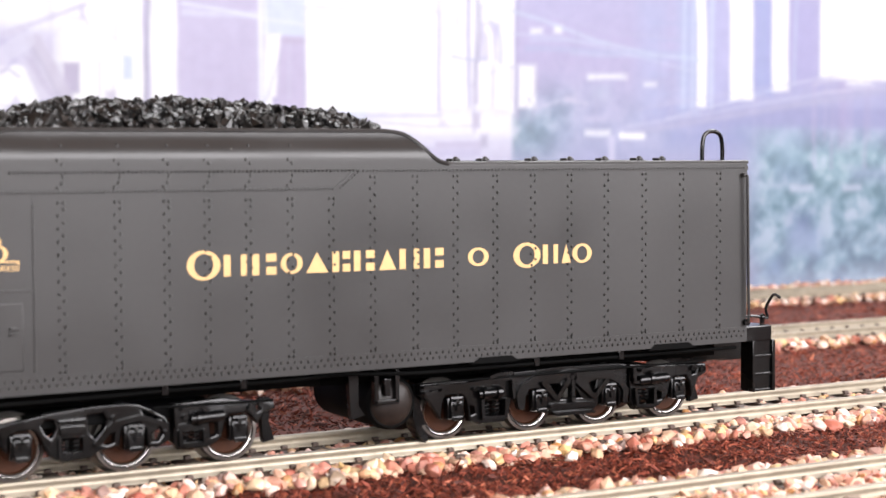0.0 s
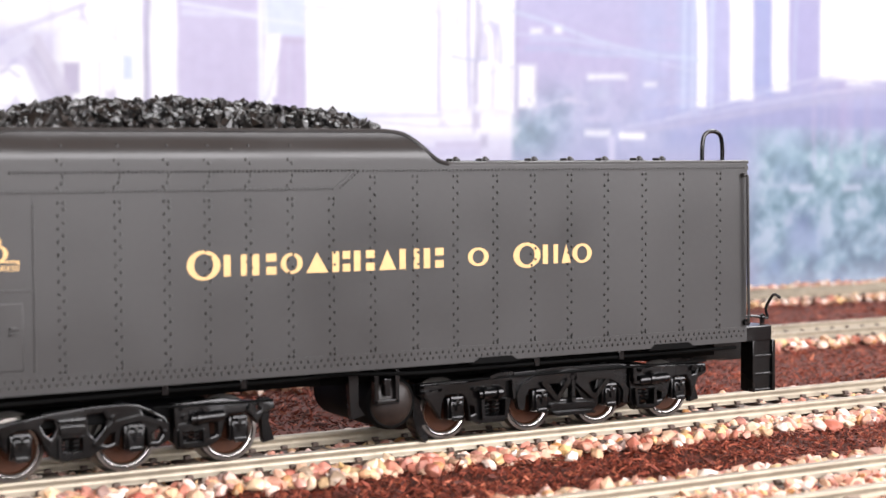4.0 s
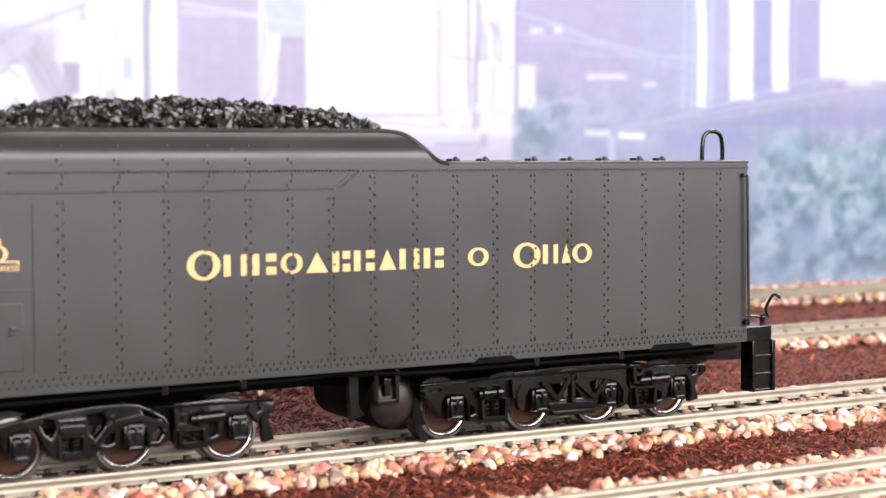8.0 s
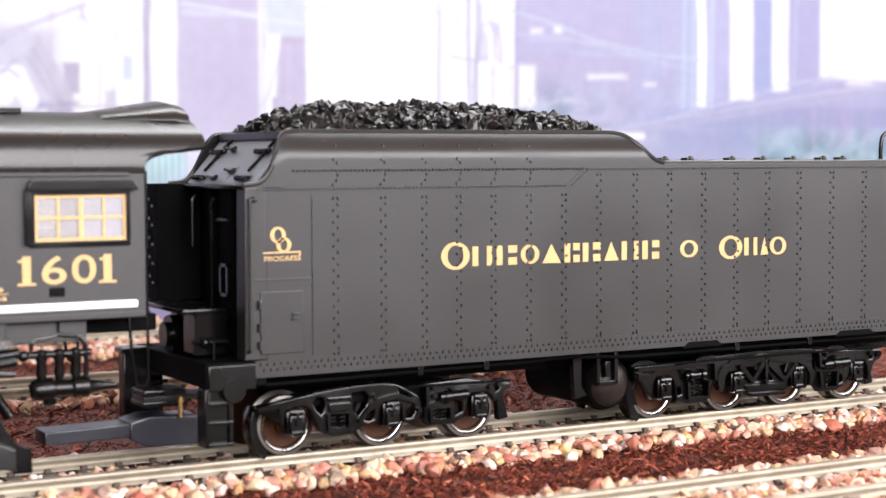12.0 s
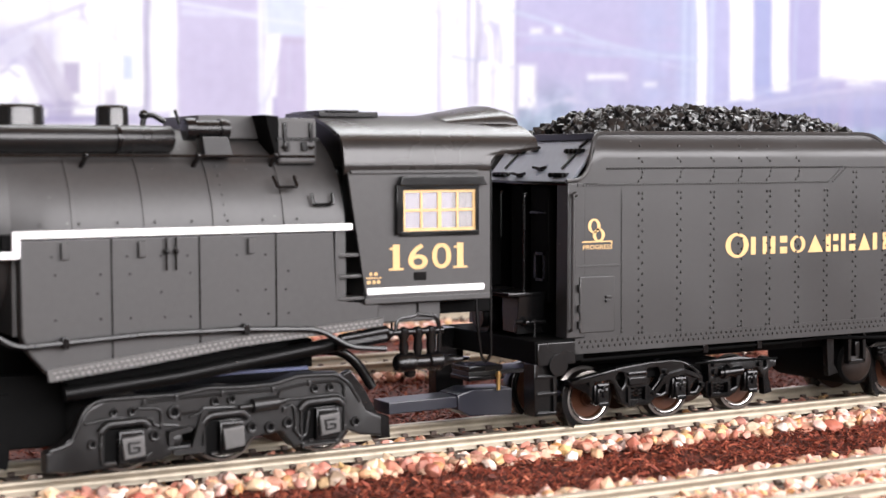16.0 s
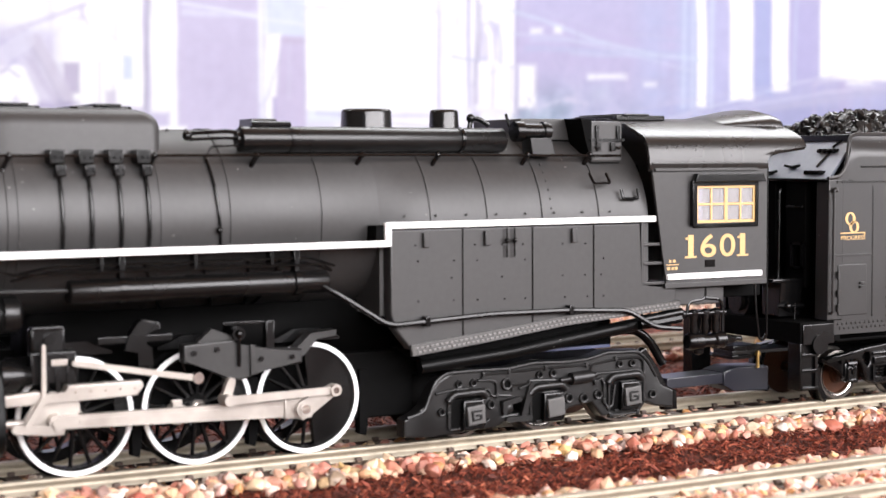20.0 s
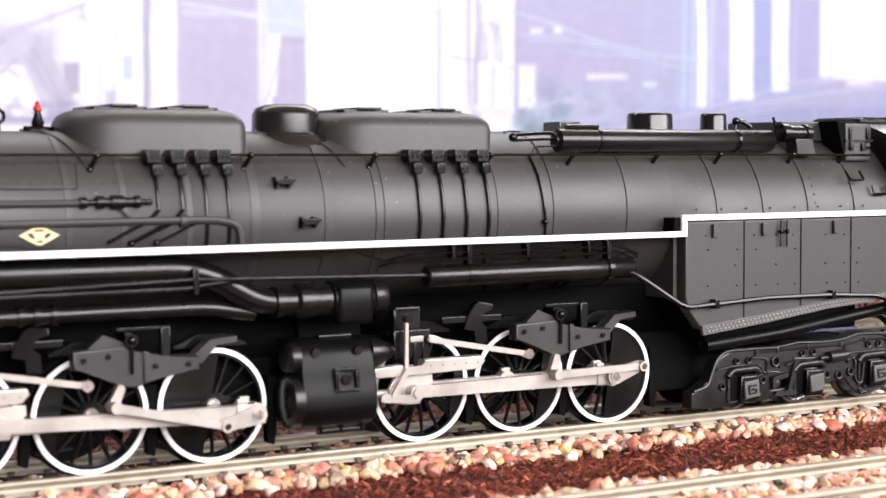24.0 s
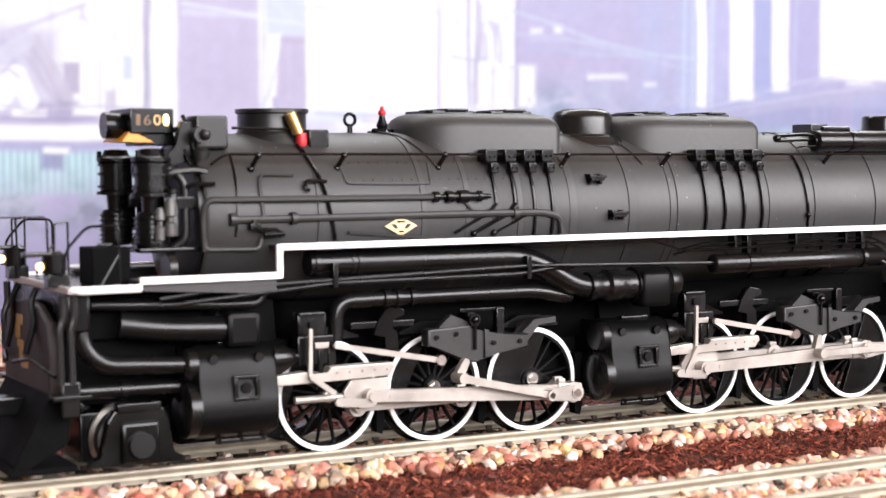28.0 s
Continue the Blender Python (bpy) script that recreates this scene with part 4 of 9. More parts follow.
def journal(bm, x, z, y, s):
    """A journal box: body, lid with a cross-shaped rib, bright lower lip."""
    box(bm, x - 1.75, x + 1.75, min(y, y + s * 1.6), max(y, y + s * 1.6), z - 2.1, z + 1.9, r=0.3)
    a, b = sorted((y + s * 1.5, y + s * 2.1))
    box(bm, x - 1.3, x + 1.3, a, b, z - 1.9, z + 1.2, r=0.25)
    a, b = sorted((y + s * 2.0, y + s * 2.45))
    box(bm, x - 0.28, x + 0.28, a, b, z - 0.5, z + 1.7, r=0.08)
    box(bm, x - 0.8, x + 0.8, a, b, z + 0.5, z + 0.95, r=0.08)
    a, b = sorted((y + s * 1.2, y + s * 2.2))
    cyl(bm, (x - 1.2, (a + b) / 2, z + 1.75), (x + 1.2, (a + b) / 2, z + 1.75), 0.45, 8)
    return bm


def bars(bm, y0, y1, *runs):
    """Flat bars along broken lines; each run: half-width and then its (x, z) corners."""
    k = 0
    for half, *pts in runs:
        for (a, b), (c, d) in zip(pts, pts[1:]):
            k += 1
            hull_bar(bm, a, b, half, c, d, half, y0 - 0.025 * k, y1 + 0.025 * k, seg=5)
    return bm


FRONT_PLATES = (
    (((56.9, 9.3), (61.2, 9.8), (69.0, 11.1), (75.7, 11.7), (81.2, 11.8), (84.0, 11.4), (86.1, 10.4), (88.2, 9.1), (89.1, 7.8), (89.1, 5.3), (87.1, 4.1), (85.2, 4.4), (85.0, 7.4), (84.0, 8.4), (81.8, 8.4), (80.9, 7.6), (80.5, 5.0), (78.8, 4.6), (77.1, 4.4), (75.8, 3.4), (71.1, 3.1), (69.1, 4.1), (67.9, 6.4), (67.2, 8.0), (66.2, 8.7), (63.4, 8.7), (62.6, 7.8), (62.4, 5.2), (61.2, 6.6), (59.2, 7.5), (56.9, 8.5)),
     (((68.5, 10.1), (69.7, 10.0), (70.1, 8.9), (69.8, 7.6), (69.3, 7.1), (68.4, 7.9), (67.8, 9.2)), ((75.3, 10.3), (77.8, 10.5), (78.5, 9.4), (77.9, 7.8), (76.5, 6.4), (75.6, 7.4)), ((84.3, 10.4), (86.4, 9.5), (87.2, 8.8), (84.8, 9.3)), ((78.9, 6.9), (79.8, 7.1), (79.6, 5.6), (78.5, 5.2), (77.8, 5.5)), ((85.9, 6.4), (87.4, 7.3), (87.9, 6.4), (87.1, 5.2), (86.0, 5.2)), ((70.8, 6.9), (74.4, 6.7), (74.4, 4.7), (70.9, 4.8)))),
    (((89.6, 11.0), (98.2, 11.4), (102.6, 10.7), (107.8, 10.0), (107.8, 8.9), (105.8, 8.3), (104.6, 6.6), (103.6, 7.8), (102.8, 8.6), (99.6, 8.6), (98.8, 7.6), (98.2, 5.0), (97.4, 4.2), (95.6, 3.3), (90.4, 3.4), (89.6, 4.6)),
     (((90.9, 6.2), (94.7, 6.1), (94.7, 4.5), (91.0, 4.6)), ((96.0, 7.4), (97.5, 7.2), (97.4, 5.4), (96.2, 5.0)), ((104.4, 9.6), (105.4, 9.5), (105.2, 8.8), (104.6, 8.6)))),
)
REAR_PLATES = (
    (((136.0, 10.9), (145.4, 10.9), (155.2, 11.6), (155.3, 7.1), (154.4, 4.0), (153.6, 2.8), (148.3, 2.7), (146.2, 3.4), (145.7, 6.6), (145.2, 7.8), (144.4, 8.5), (141.3, 8.5), (140.6, 7.4), (140.2, 4.2), (139.4, 5.2), (137.7, 7.7), (136.0, 9.0)),
     (((148.7, 7.0), (153.2, 6.8), (153.2, 4.2), (148.9, 4.4)), ((146.3, 6.3), (147.2, 6.1), (147.3, 4.8), (146.4, 4.6)))),
    (((155.6, 11.8), (165.6, 12.2), (178.6, 12.0), (181.4, 11.6), (181.3, 7.2), (180.6, 4.6), (179.4, 3.6), (179.2, 6.8), (178.4, 8.2), (175.5, 8.2), (174.8, 7.2), (174.6, 4.4), (173.2, 3.0), (164.4, 3.2), (163.2, 4.6), (162.8, 7.4), (162.0, 8.3), (159.2, 8.3), (158.4, 7.0), (158.2, 4.6), (157.2, 4.6), (156.4, 6.2), (155.6, 8.4)),
     (((163.8, 9.0), (166.0, 8.8), (165.2, 6.6)), ((172.6, 8.6), (174.2, 9.0), (173.6, 6.6)), ((167.2, 8.0), (169.2, 7.9), (170.6, 6.0), (166.2, 6.0)))),
    (((181.8, 11.6), (190.0, 10.9), (200.5, 10.5), (200.5, 8.6), (198.6, 7.8), (197.7, 5.5), (197.0, 4.2), (196.4, 7.2), (195.6, 8.4), (192.4, 8.4), (191.6, 7.2), (191.2, 5.2), (189.4, 3.3), (187.6, 2.5), (183.2, 2.6), (182.0, 4.4)),
     (((183.0, 6.5), (187.0, 6.3), (187.0, 3.7), (183.4, 3.8)), ((188.5, 5.9), (189.6, 5.5), (189.6, 4.3), (188.7, 4.1)), ((197.0, 9.6), (198.2, 9.5), (198.0, 8.7), (197.2, 8.6)))),
)


def truck_frames(truck, axles, four):
    """Cast side frames with open bays, raised ribs, bosses, springs and journal boxes."""
    for s in (-1, 1):
        y0, y1 = s * 11.6, s * 13.3
        for outline, holes in REAR_PLATES if four else FRONT_PLATES:
            part("side_frame", plate(B(), outline, holes, y0, y1, 0.28), CASTING, truck, "cast black side frame with open bays", crease=20)
        r0, r1 = sorted((s * 13.1, s * 13.8))
        rib = B()
        if not four:
            bars(rib, r0, r1, (0.28, (70.6, 7.0), (70.6, 4.4), (74.6, 4.3), (74.6, 6.9)), (0.28, (90.7, 6.4), (90.8, 4.2), (94.9, 4.1), (94.9, 6.3)), (0.4, (76.6, 5.6), (79.4, 8.6), (84.0, 9.4), (87.8, 8.0)), (0.3, (89.9, 10.6), (90.0, 7.2), (92.4, 7.4)), (0.3, (91.2, 10.2), (94.4, 10.4), (95.4, 9.6)), (0.35, (57.4, 9.0), (61.4, 9.3), (65.0, 9.9)))
            box(rib, 70.7, 74.7, r0, r1 + 0.2, 7.5, 9.0, r=0.2)
            box(rib, 70.4, 74.9, r0, r1 + 0.3, 9.4, 10.1, r=0.25)
            for x, z in ((61.6, 8.6), (63.0, 9.2), (79.6, 9.6), (88.4, 6.4), (91.6, 8.8), (105.0, 10.0), (103.2, 9.6)):
                cyl(rib, (x, s * 13.2, z), (x, s * 14.0, z), 0.5, 10)
            cyl(rib, (92.4, s * 13.7, 8.4), (98.2, s * 13.7, 8.6), 0.95, 14)
            cyl(rib, (93.4, s * 13.7, 8.4), (94.2, s * 13.7, 8.45), 1.2, 14)
            springs, low = (71.6, 73.4, 91.8, 93.6), (4.6, 7.0)
        else:
            bars(rib, r0, r1, (0.6, (156.9, 5.4), (156.5, 7.4), (157.5, 9.2), (160.0, 10.3), (165.6, 10.4), (167.4, 10.9)), (0.6, (169.0, 10.9), (171.0, 10.5), (177.3, 9.7), (179.4, 8.6), (180.6, 6.7), (180.3, 4.8)),
                 (0.45, (161.8, 9.4), (164.8, 6.2), (167.4, 9.6)), (0.45, (169.2, 9.4), (173.2, 6.0), (176.0, 8.8)), (0.5, (163.6, 4.8), (168.4, 4.9), (173.2, 4.7)), (0.3, (164.4, 3.4), (173.0, 3.3)), (0.3, (168.2, 9.4), (168.3, 5.2)),
                 (0.3, (148.4, 7.2), (148.6, 4.0), (153.4, 3.9), (153.5, 7.0)), (0.3, (182.7, 6.7), (183.2, 3.5), (187.2, 3.4), (187.3, 6.5)), (0.35, (136.4, 10.4), (145.2, 10.4), (154.8, 11.0)), (0.3, (136.4, 9.4), (139.4, 9.2), (140.4, 9.9)), (0.3, (154.8, 10.8), (155.0, 7.4)),
                 (0.3, (182.2, 10.8), (182.4, 8.2), (184.4, 8.0)), (0.3, (184.0, 10.4), (186.0, 10.6), (187.0, 10.0)), (0.3, (150.0, 11.4), (151.4, 11.8), (154.4, 11.9)))
            for x, z, r in ((168.3, 10.1, 1.5), (138.6, 9.6, 0.55), (140.6, 9.6, 0.55), (147.0, 9.4, 0.4), (165.0, 5.0, 0.5), (172.0, 4.9, 0.5), (168.4, 6.0, 0.6), (196.9, 9.9, 0.5), (199.3, 9.6, 0.7)):
                lathe(rib, [(s * 13.1, r), (s * 14.0, r), (s * 14.0, r * 0.62), (s * 13.6, r * 0.5), (s * 13.9, r * 0.3), (s * 13.9, 0.05)], x, z, 14, axis="y")
            cyl(rib, (147.6, s * 13.8, 8.4), (152.6, s * 13.8, 8.5), 0.9, 14)
            cyl(rib, (183.6, s * 13.8, 8.3), (190.4, s * 13.8, 8.5), 1.05, 14)
            for x in (148.4, 151.4, 186.0):
                cyl(rib, (x, s * 13.8, 8.45), (x + 0.8, s * 13.8, 8.45), 1.25, 14)
            springs, low = (149.8, 152.0, 184.2, 186.0), (4.2, 6.8)
        part("frame_ribs", rib, CASTING, truck)
        for x in springs:
            part("coil_spring", coil(B(), x, low[0], low[1], s * 12.7, 0.8), CASTING, truck, "black coil spring")
        for x in axles:
            jb = part("journal_box", journal(B(), x + 0.6, 6.2, s * 11.8, s), CASTING, truck)
            part("lid_lip", box(B(), x - 0.5, x + 1.7, *sorted((s * 13.8, s * 14.3)), 3.9, 4.8, r=0.2), CASTING, jb, "rounded lower lip of the journal lid")
        for x in ((107.0,) if not four else (198.8, 136.6)):
            part("brake_hanger", prism(B(), [(x - 0.9, 10.5), (x + 0.9, 10.5), (x + 0.6, 6.5), (x + 1.6, 3.2), (x - 0.4, 2.8), (x - 0.7, 6.5)], min(s * 9.4, s * 11), max(s * 9.4, s * 11)), FRAME, truck)
        # brake shoe on its hanger before the first wheel
        shoe = [(axles[0] + r * math.cos(radians(a)), 5.25 + r * math.sin(radians(a))) for r, a in [(6.9, 148 + 12 * k) for k in range(8)] + [(5.75, 232 - 12 * k) for k in range(8)]]
        part("brake_shoe", prism(B(), shoe, *sorted((s * 7.4, s * 10.9)), r=0.12), CASTING, truck, "curved black brake shoe")
        part("brake_rod", pipe(B(), [(axles[0] + (22 if not four else -4), s * 14.4, 10.9 if not four else 11.2), (axles[-1] + 6.5, s * 14.4, 10.6 if not four else 11.2)], 0.22, 0), CAVITY, truck)


def build_tender():
    T = thing("tender", (130, 0, 0), "black locomotive tender with gold lettering and a riveted tank", "tender")
    y = -17.9
    part("tank", prism(B(), [(57.2, 14.9), (207.0, 14.9), (207.0, 50.3), (66.0, 50.3), (64.0, 46.7), (57.2, 46.5)], -17.9, 17.9, r=0.25), TANK, T)
    for s in (-1, 1):
        part("front_corner_sheet", prism(B(), [(53.4, 18.0), (57.4, 18.0), (57.4, 46.6), (53.7, 46.6)], *sorted((s * 14.2, s * 17.9)), r=0.15), TANK, T)
        part("bunker_sheet", bunker_side(s), TANK, T, "inward-leaning coal bunker sheet")
        part("bunker_lip", bunker_lip(s), TANK, T)
        part("deck_edge", pipe(B(), [(139.0, s * 17.5, 50.35), (207.2, s * 17.5, 50.35)], 0.4, 0), TANK, T)
        # plates laid over the side: the upper band and the skirt
        a, b = sorted((s * 17.9, s * 17.99))
        part("belt_plate", prism(B(), [(55.8, 46.0), (117.9, 46.0), (121.8, 49.0), (206.9, 48.9), (206.9, 49.6), (121.2, 49.6), (117.2, 46.5), (55.8, 46.5)], *sorted((s * 17.9, s * 18.12))), TANK, T, "narrow lapped seam plate")
        part("skirt_plate", box(B(), 55.2, 206.9, a, b, 14.95, 17.9), TANK, T)
        part("seam_strip", box(B(), 65.6, 66.0, a, b, 18.2, 45.4), TANK, T)
    # rivets on the near side
    for column in rivet_lines():
        part("rivet_column", dots(B(), column, 0.32, height=0.75), TANK, T)
    rows = [(124.5 + 0.72 * i, y, 49.25) for i in range(114)] + [(62.4 + 0.72 * i, y, 49.3) for i in range(83)] + [(57.0 + 0.72 * i, y, 46.25) for i in range(84)]
    rows += [(118.2 + 0.55 * i, y, 46.4 + 0.43 * i) for i in range(7)] + [(121.8 + 0.72 * i, y, 49.25) for i in range(4)]
    part("belt_rivets", dots(B(), [(a, b - 0.21, c) for a, b, c in rows], 0.26, height=0.65), TANK, T)
    skirt = [(56.2 + 1.24 * i, y - 0.09, 17.15) for i in range(122)] + [(56.8 + 1.24 * i, y - 0.09, 16.2) for i in range(121)]
    part("skirt_rivets", dots(B(), skirt, 0.32, height=0.62), TANK, T)
    part("seam_rivets", dots(B(), [(65.8, y - 0.09, 18.6 + 0.8 * i) for i in range(33)], 0.23, height=0.75), TANK, T)
    flare = [(x + d, -(along(FLARE, z) + 0.02), z) for x in (70.2, 79.3, 87.4, 94.3, 101.5, 109.0) for d, z in ((-0.4, 51.2), (0.3, 50.6), (0.3, 53.5), (0.2, 47.6), (-0.5, 46.9), (0.4, 48.6))]
    part("flare_rivets", dots(B(), flare, 0.3, height=0.7), TANK, T)
    # the toolbox door on the near front corner
    part("side_door", box(B(), 56.2, 64.0, y - 0.28, y, 18.8, 29.3, r=0.15), TANK, T, "closed toolbox door with three hinges")
    part("door_frame_strip", box(B(), 54.2, 65.6, y - 0.15, y, 31.0, 31.4, r=0.05), TANK, T)
    for z in (20.4, 23.4, 27.2):
        part("door_hinge", cyl(B(), (56.0, y - 0.4, z - 0.7), (56.0, y - 0.4, z + 0.7), 0.32, 8), TANK, T)
    part("door_latch", box(box(B(), 61.8, 63.2, y - 0.75, y - 0.25, 24.4, 24.8), 61.8, 63.2, y - 0.75, y - 0.25, 25.2, 25.6, r=0.08), TANK, T)
    grab = pipe(B(), [(55.6, y, 44.6), (54.2, y - 0.9, 44.6), (54.2, y - 0.9, 44.0), (54.0, y - 0.9, 19.6), (54.0, y - 0.2, 19.4)], 0.3, 0.6)
    part("grab_rail", ball(grab, (55.0, y - 0.5, 44.6), 0.55, 8), TANK, T, "long black grab rail at the front corner")
    part("rear_grab_rail", ball(pipe(B(), [(205.6, y, 47.8), (206.2, y - 0.9, 47.8), (206.7, y - 0.9, 19.0), (206.7, y, 18.8)], 0.28, 0.5), (205.6, y - 0.4, 47.8), 0.5, 8), TANK, T)
    tender_sign(T, y)
    # deck fittings
    for x, w in ((144.6, 3.5), (150.8, 4.5), (161.4, 3.0), (169.4, 4.6), (177.4, 3.4), (185.6, 4.2), (191.0, 3.2)):
        hatch = part("hatch_latch", box(box(B(), x - w, x + w * 0.2, -11.6, -9.0, 50.3, 50.75, r=0.12), x - 0.9, x + 0.9, -11.4, -9.2, 50.7, 51.3, r=0.2), TANK, T)
        part("dog", ball(B(), (x, -11.2, 51.05), 0.62, 8), TANK, hatch)
    for x in (148.0, 166.0, 184.0):
        part("water_hatch", box(B(), x - 6, x + 6, -7.5, 7.5, 50.3, 50.9, r=0.25), TANK, T)
    part("lifting_eye", pipe(B(), [(197.6, -15.4, 50.2), (197.6, -15.4, 53.6), (198.0, -15.4, 55.6), (199.2, -15.4, 56.4), (201.0, -15.4, 56.4), (202.2, -15.4, 55.6), (202.6, -15.4, 53.6), (202.6, -15.4, 50.2)], 0.42, 2.5), FRAME, T, "tall black wire loop on the deck")
    # front end: slope sheet with hinges, recessed face, stoker parts
    sl = B()
    prism(sl, [(56.6, 46.6), (63.2, 54.6), (63.2, 55.5), (56.0, 47.0)], -15.2, 15.2)
    slope = part("coal_gate", sl, SLOPE, T, "pale grey sloping coal gate with hinges")
    for yy in (-10.5, 10.0):
        for f in (0.1, 0.62):
            x, z = 56.2 + 7.0 * f, 47.1 + 8.7 * f
            hinge = box(B(), x - 0.5, x + 0.3, yy - 2.6, yy + 2.6, z - 0.2, z + 0.55, r=0.1)
            for k in range(4):
                cyl(hinge, (x - 0.7, yy - 2.2 + 1.4 * k, z + 0.1), (x - 0.7, yy - 1.6 + 1.4 * k, z + 0.1), 0.5, 8)
            part("gate_hinge", hinge, FRAME, slope, "black strap hinge")
        part("gate_strap", pipe(B(), [(57.6, yy + 0.6, 49.2), (60.0, yy - 0.6, 52.1)], 0.28, 0, 6), FRAME, slope)
        part("gate_strap", pipe(B(), [(61.0, yy - 0.4, 53.3), (62.6, yy - 2.4, 55.3)], 0.28, 0, 6), FRAME, slope)
    for yy, f in ((4.0, 0.64), (3.0, 0.06), (-3.0, 0.2)):
        x, z = 56.2 + 7.0 * f, 47.1 + 8.7 * f
        part("gate_latch", pipe(box(B(), x - 0.6, x + 0.3, yy - 0.8, yy + 0.8, z - 0.1, z + 0.7, r=0.15), [(x - 0.5, yy - 2.2, z + 0.7), (x - 0.6, yy, z + 0.4), (x - 0.5, yy + 2.4, z + 0.7)], 0.3, 0.4), FRAME, slope)
    part("gate_top_bar", box(B(), 62.0, 63.6, -15.2, 15.2, 54.6, 56.0, r=0.2), NAVY, T)
    # bulkhead and lockers: the front recess's shade is put into their near-black
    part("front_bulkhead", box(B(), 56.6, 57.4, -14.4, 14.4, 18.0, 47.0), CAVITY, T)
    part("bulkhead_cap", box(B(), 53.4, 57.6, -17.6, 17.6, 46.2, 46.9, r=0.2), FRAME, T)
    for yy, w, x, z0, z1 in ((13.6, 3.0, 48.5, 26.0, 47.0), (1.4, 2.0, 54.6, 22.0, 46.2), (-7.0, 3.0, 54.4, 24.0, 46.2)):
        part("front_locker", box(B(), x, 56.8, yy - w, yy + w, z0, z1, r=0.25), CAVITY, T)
    for k in range(14):
        part("locker_latch", box(B(), 48.1, 48.7, 11.6 + (k % 3) * 1.6, 12.6 + (k % 3) * 1.6, 29 + k * 1.15, 29.5 + k * 1.15), FRAME, T)
    part("conduit", pipe(B(), [(53.6, 4.6, 44.8), (52.8, 4.4, 44.4), (52.8, 4.4, 36)], 0.35, 0.6), FRAME, T)
    part("conduit", pipe(B(), [(54.2, -3.0, 44.6), (53.6, -3.0, 44.0), (53.6, -2.8, 26)], 0.3, 0.6), FRAME, T)
    part("locker_bar", box(B(), 53.8, 54.4, -9.4, -4.6, 40.8, 41.2), FRAME, T)
    frame_ = B()
    for a, b, c, d in ((-10.4, -6.6, 33.0, 33.6), (-10.4, -6.6, 28.0, 28.6), (-10.4, -9.7, 28, 33.6), (-7.3, -6.6, 28, 33.6)):
        box(frame_, 53.4, 54.2, a, b, c, d)
    part("bracket_frame", frame_, FRAME, T)
    shelf = box(B(), 45.4, 54.0, -10.5, 15.8, 25.4, 26.2, r=0.2)
    part("deck_apron", shelf, FRAME, T, "black apron plate at the tender's front")
    part("stoker_box", prism(B(), [(-10.6, 25.4), (-4.5, 25.4), (-4.5, 18.4), (-9.8, 18.4)], 47.6, 53.4, axis="x", r=0.3), FRAME, T)
    part("stoker_motor", cyl(cyl(B(), (47.6, 3.0, 20.8), (52.0, 3.0, 20.8), 3.4, 20), (46.6, 3.0, 20.8), (48.0, 3.0, 20.8), 2.2, 16), FRAME, T)
    part("front_valve", ball(pipe(pipe(B(), [(47.2, -10.0, 20.6), (49.4, -11.2, 20.6), (53.0, -11.2, 20.6)], 0.45, 1), [(50.5, -11.4, 21.2), (50.5, -11.4, 17.4)], 0.3, 0), (49.0, -11.0, 20.6), 0.9, 8), FRAME, T)
    # front sill and steps
    part("front_sill", box(B(), 46.6, 57.4, -17.6, 17.6, 13.6, 17.8, r=0.25), CAVITY, T)
    part("sill_casting", cyl(box(B(), 47.0, 55.4, -18.0, -17.4, 13.2, 17.4, r=0.2), (51.4, -18.3, 13.2), (51.4, -17.6, 13.2), 2.0, 20), FRAME, T)
    for s in (-1, 1):
        st = part("front_step", box(B(), 46.4, 47.2, *sorted((s * 14.0, s * 17.8)), 3.9, 13.6, r=0.15), FRAME, T, "black two-rung step")
        for z in (4.0, 7.6, 10.8):
            part("rung", box(B(), 46.6, 51.4, *sorted((s * 14.0, s * 17.8)), z, z + 0.6, r=0.12), FRAME, st)
        part("step_side", box(B(), 50.6, 51.4, *sorted((s * 16.8, s * 17.6)), 4.0, 13.6, r=0.12), FRAME, st)
        part("step_back", box(B(), 46.8, 51.2, *sorted((s * 16.6, s * 17.0)), 3.9, 13.6), FRAME, st)
        rs = part("rear_step", box(B(), 209.0, 209.7, *sorted((s * 13.6, s * 17.4)), 4.6, 14.8, r=0.15), FRAME, T, "black two-rung step")
        for z in (4.6, 7.8, 11.4):
            part("rung", box(B(), 209.4, 214.8, *sorted((s * 13.8, s * 17.2)), z, z + 0.55, r=0.12), FRAME, rs)
        part("step_side", box(B(), 214.0, 214.8, *sorted((s * 13.6, s * 17.4)), 4.6, 14.8, r=0.12), FRAME, rs)
        part("step_back", box(B(), 209.4, 214.4, *sorted((s * 16.4, s * 16.9)), 4.6, 14.8), FRAME, rs)
    part("rear_sill", box(B(), 207.0, 214.0, -17.2, 17.2, 14.7, 17.8, r=0.25), FRAME, T)
    part("rear_coupler_pocket", box(B(), 196.0, 213.0, -4.5, 4.5, 9.6, 14.6, r=0.3), FRAME, T)
    part("coupler", box(prism(B(), [(213, 9.0), (219, 9.0), (222.5, 10.4), (222.5, 13.4), (213, 13.0)], -2.2, 2.2, r=0.3), 205, 214, -1.6, 1.6, 9.6, 12.4, r=0.2), FRAME, T, "black knuckle coupler")
    lift = pipe(B(), [(207.4, -12.4, 19.4), (213.8, -12.4, 19.2), (217.4, -12.4, 18.4), (216.2, -12.4, 20.6), (218.8, -12.2, 23.6), (220.4, -12.2, 22.6)], 0.3, 1.2)
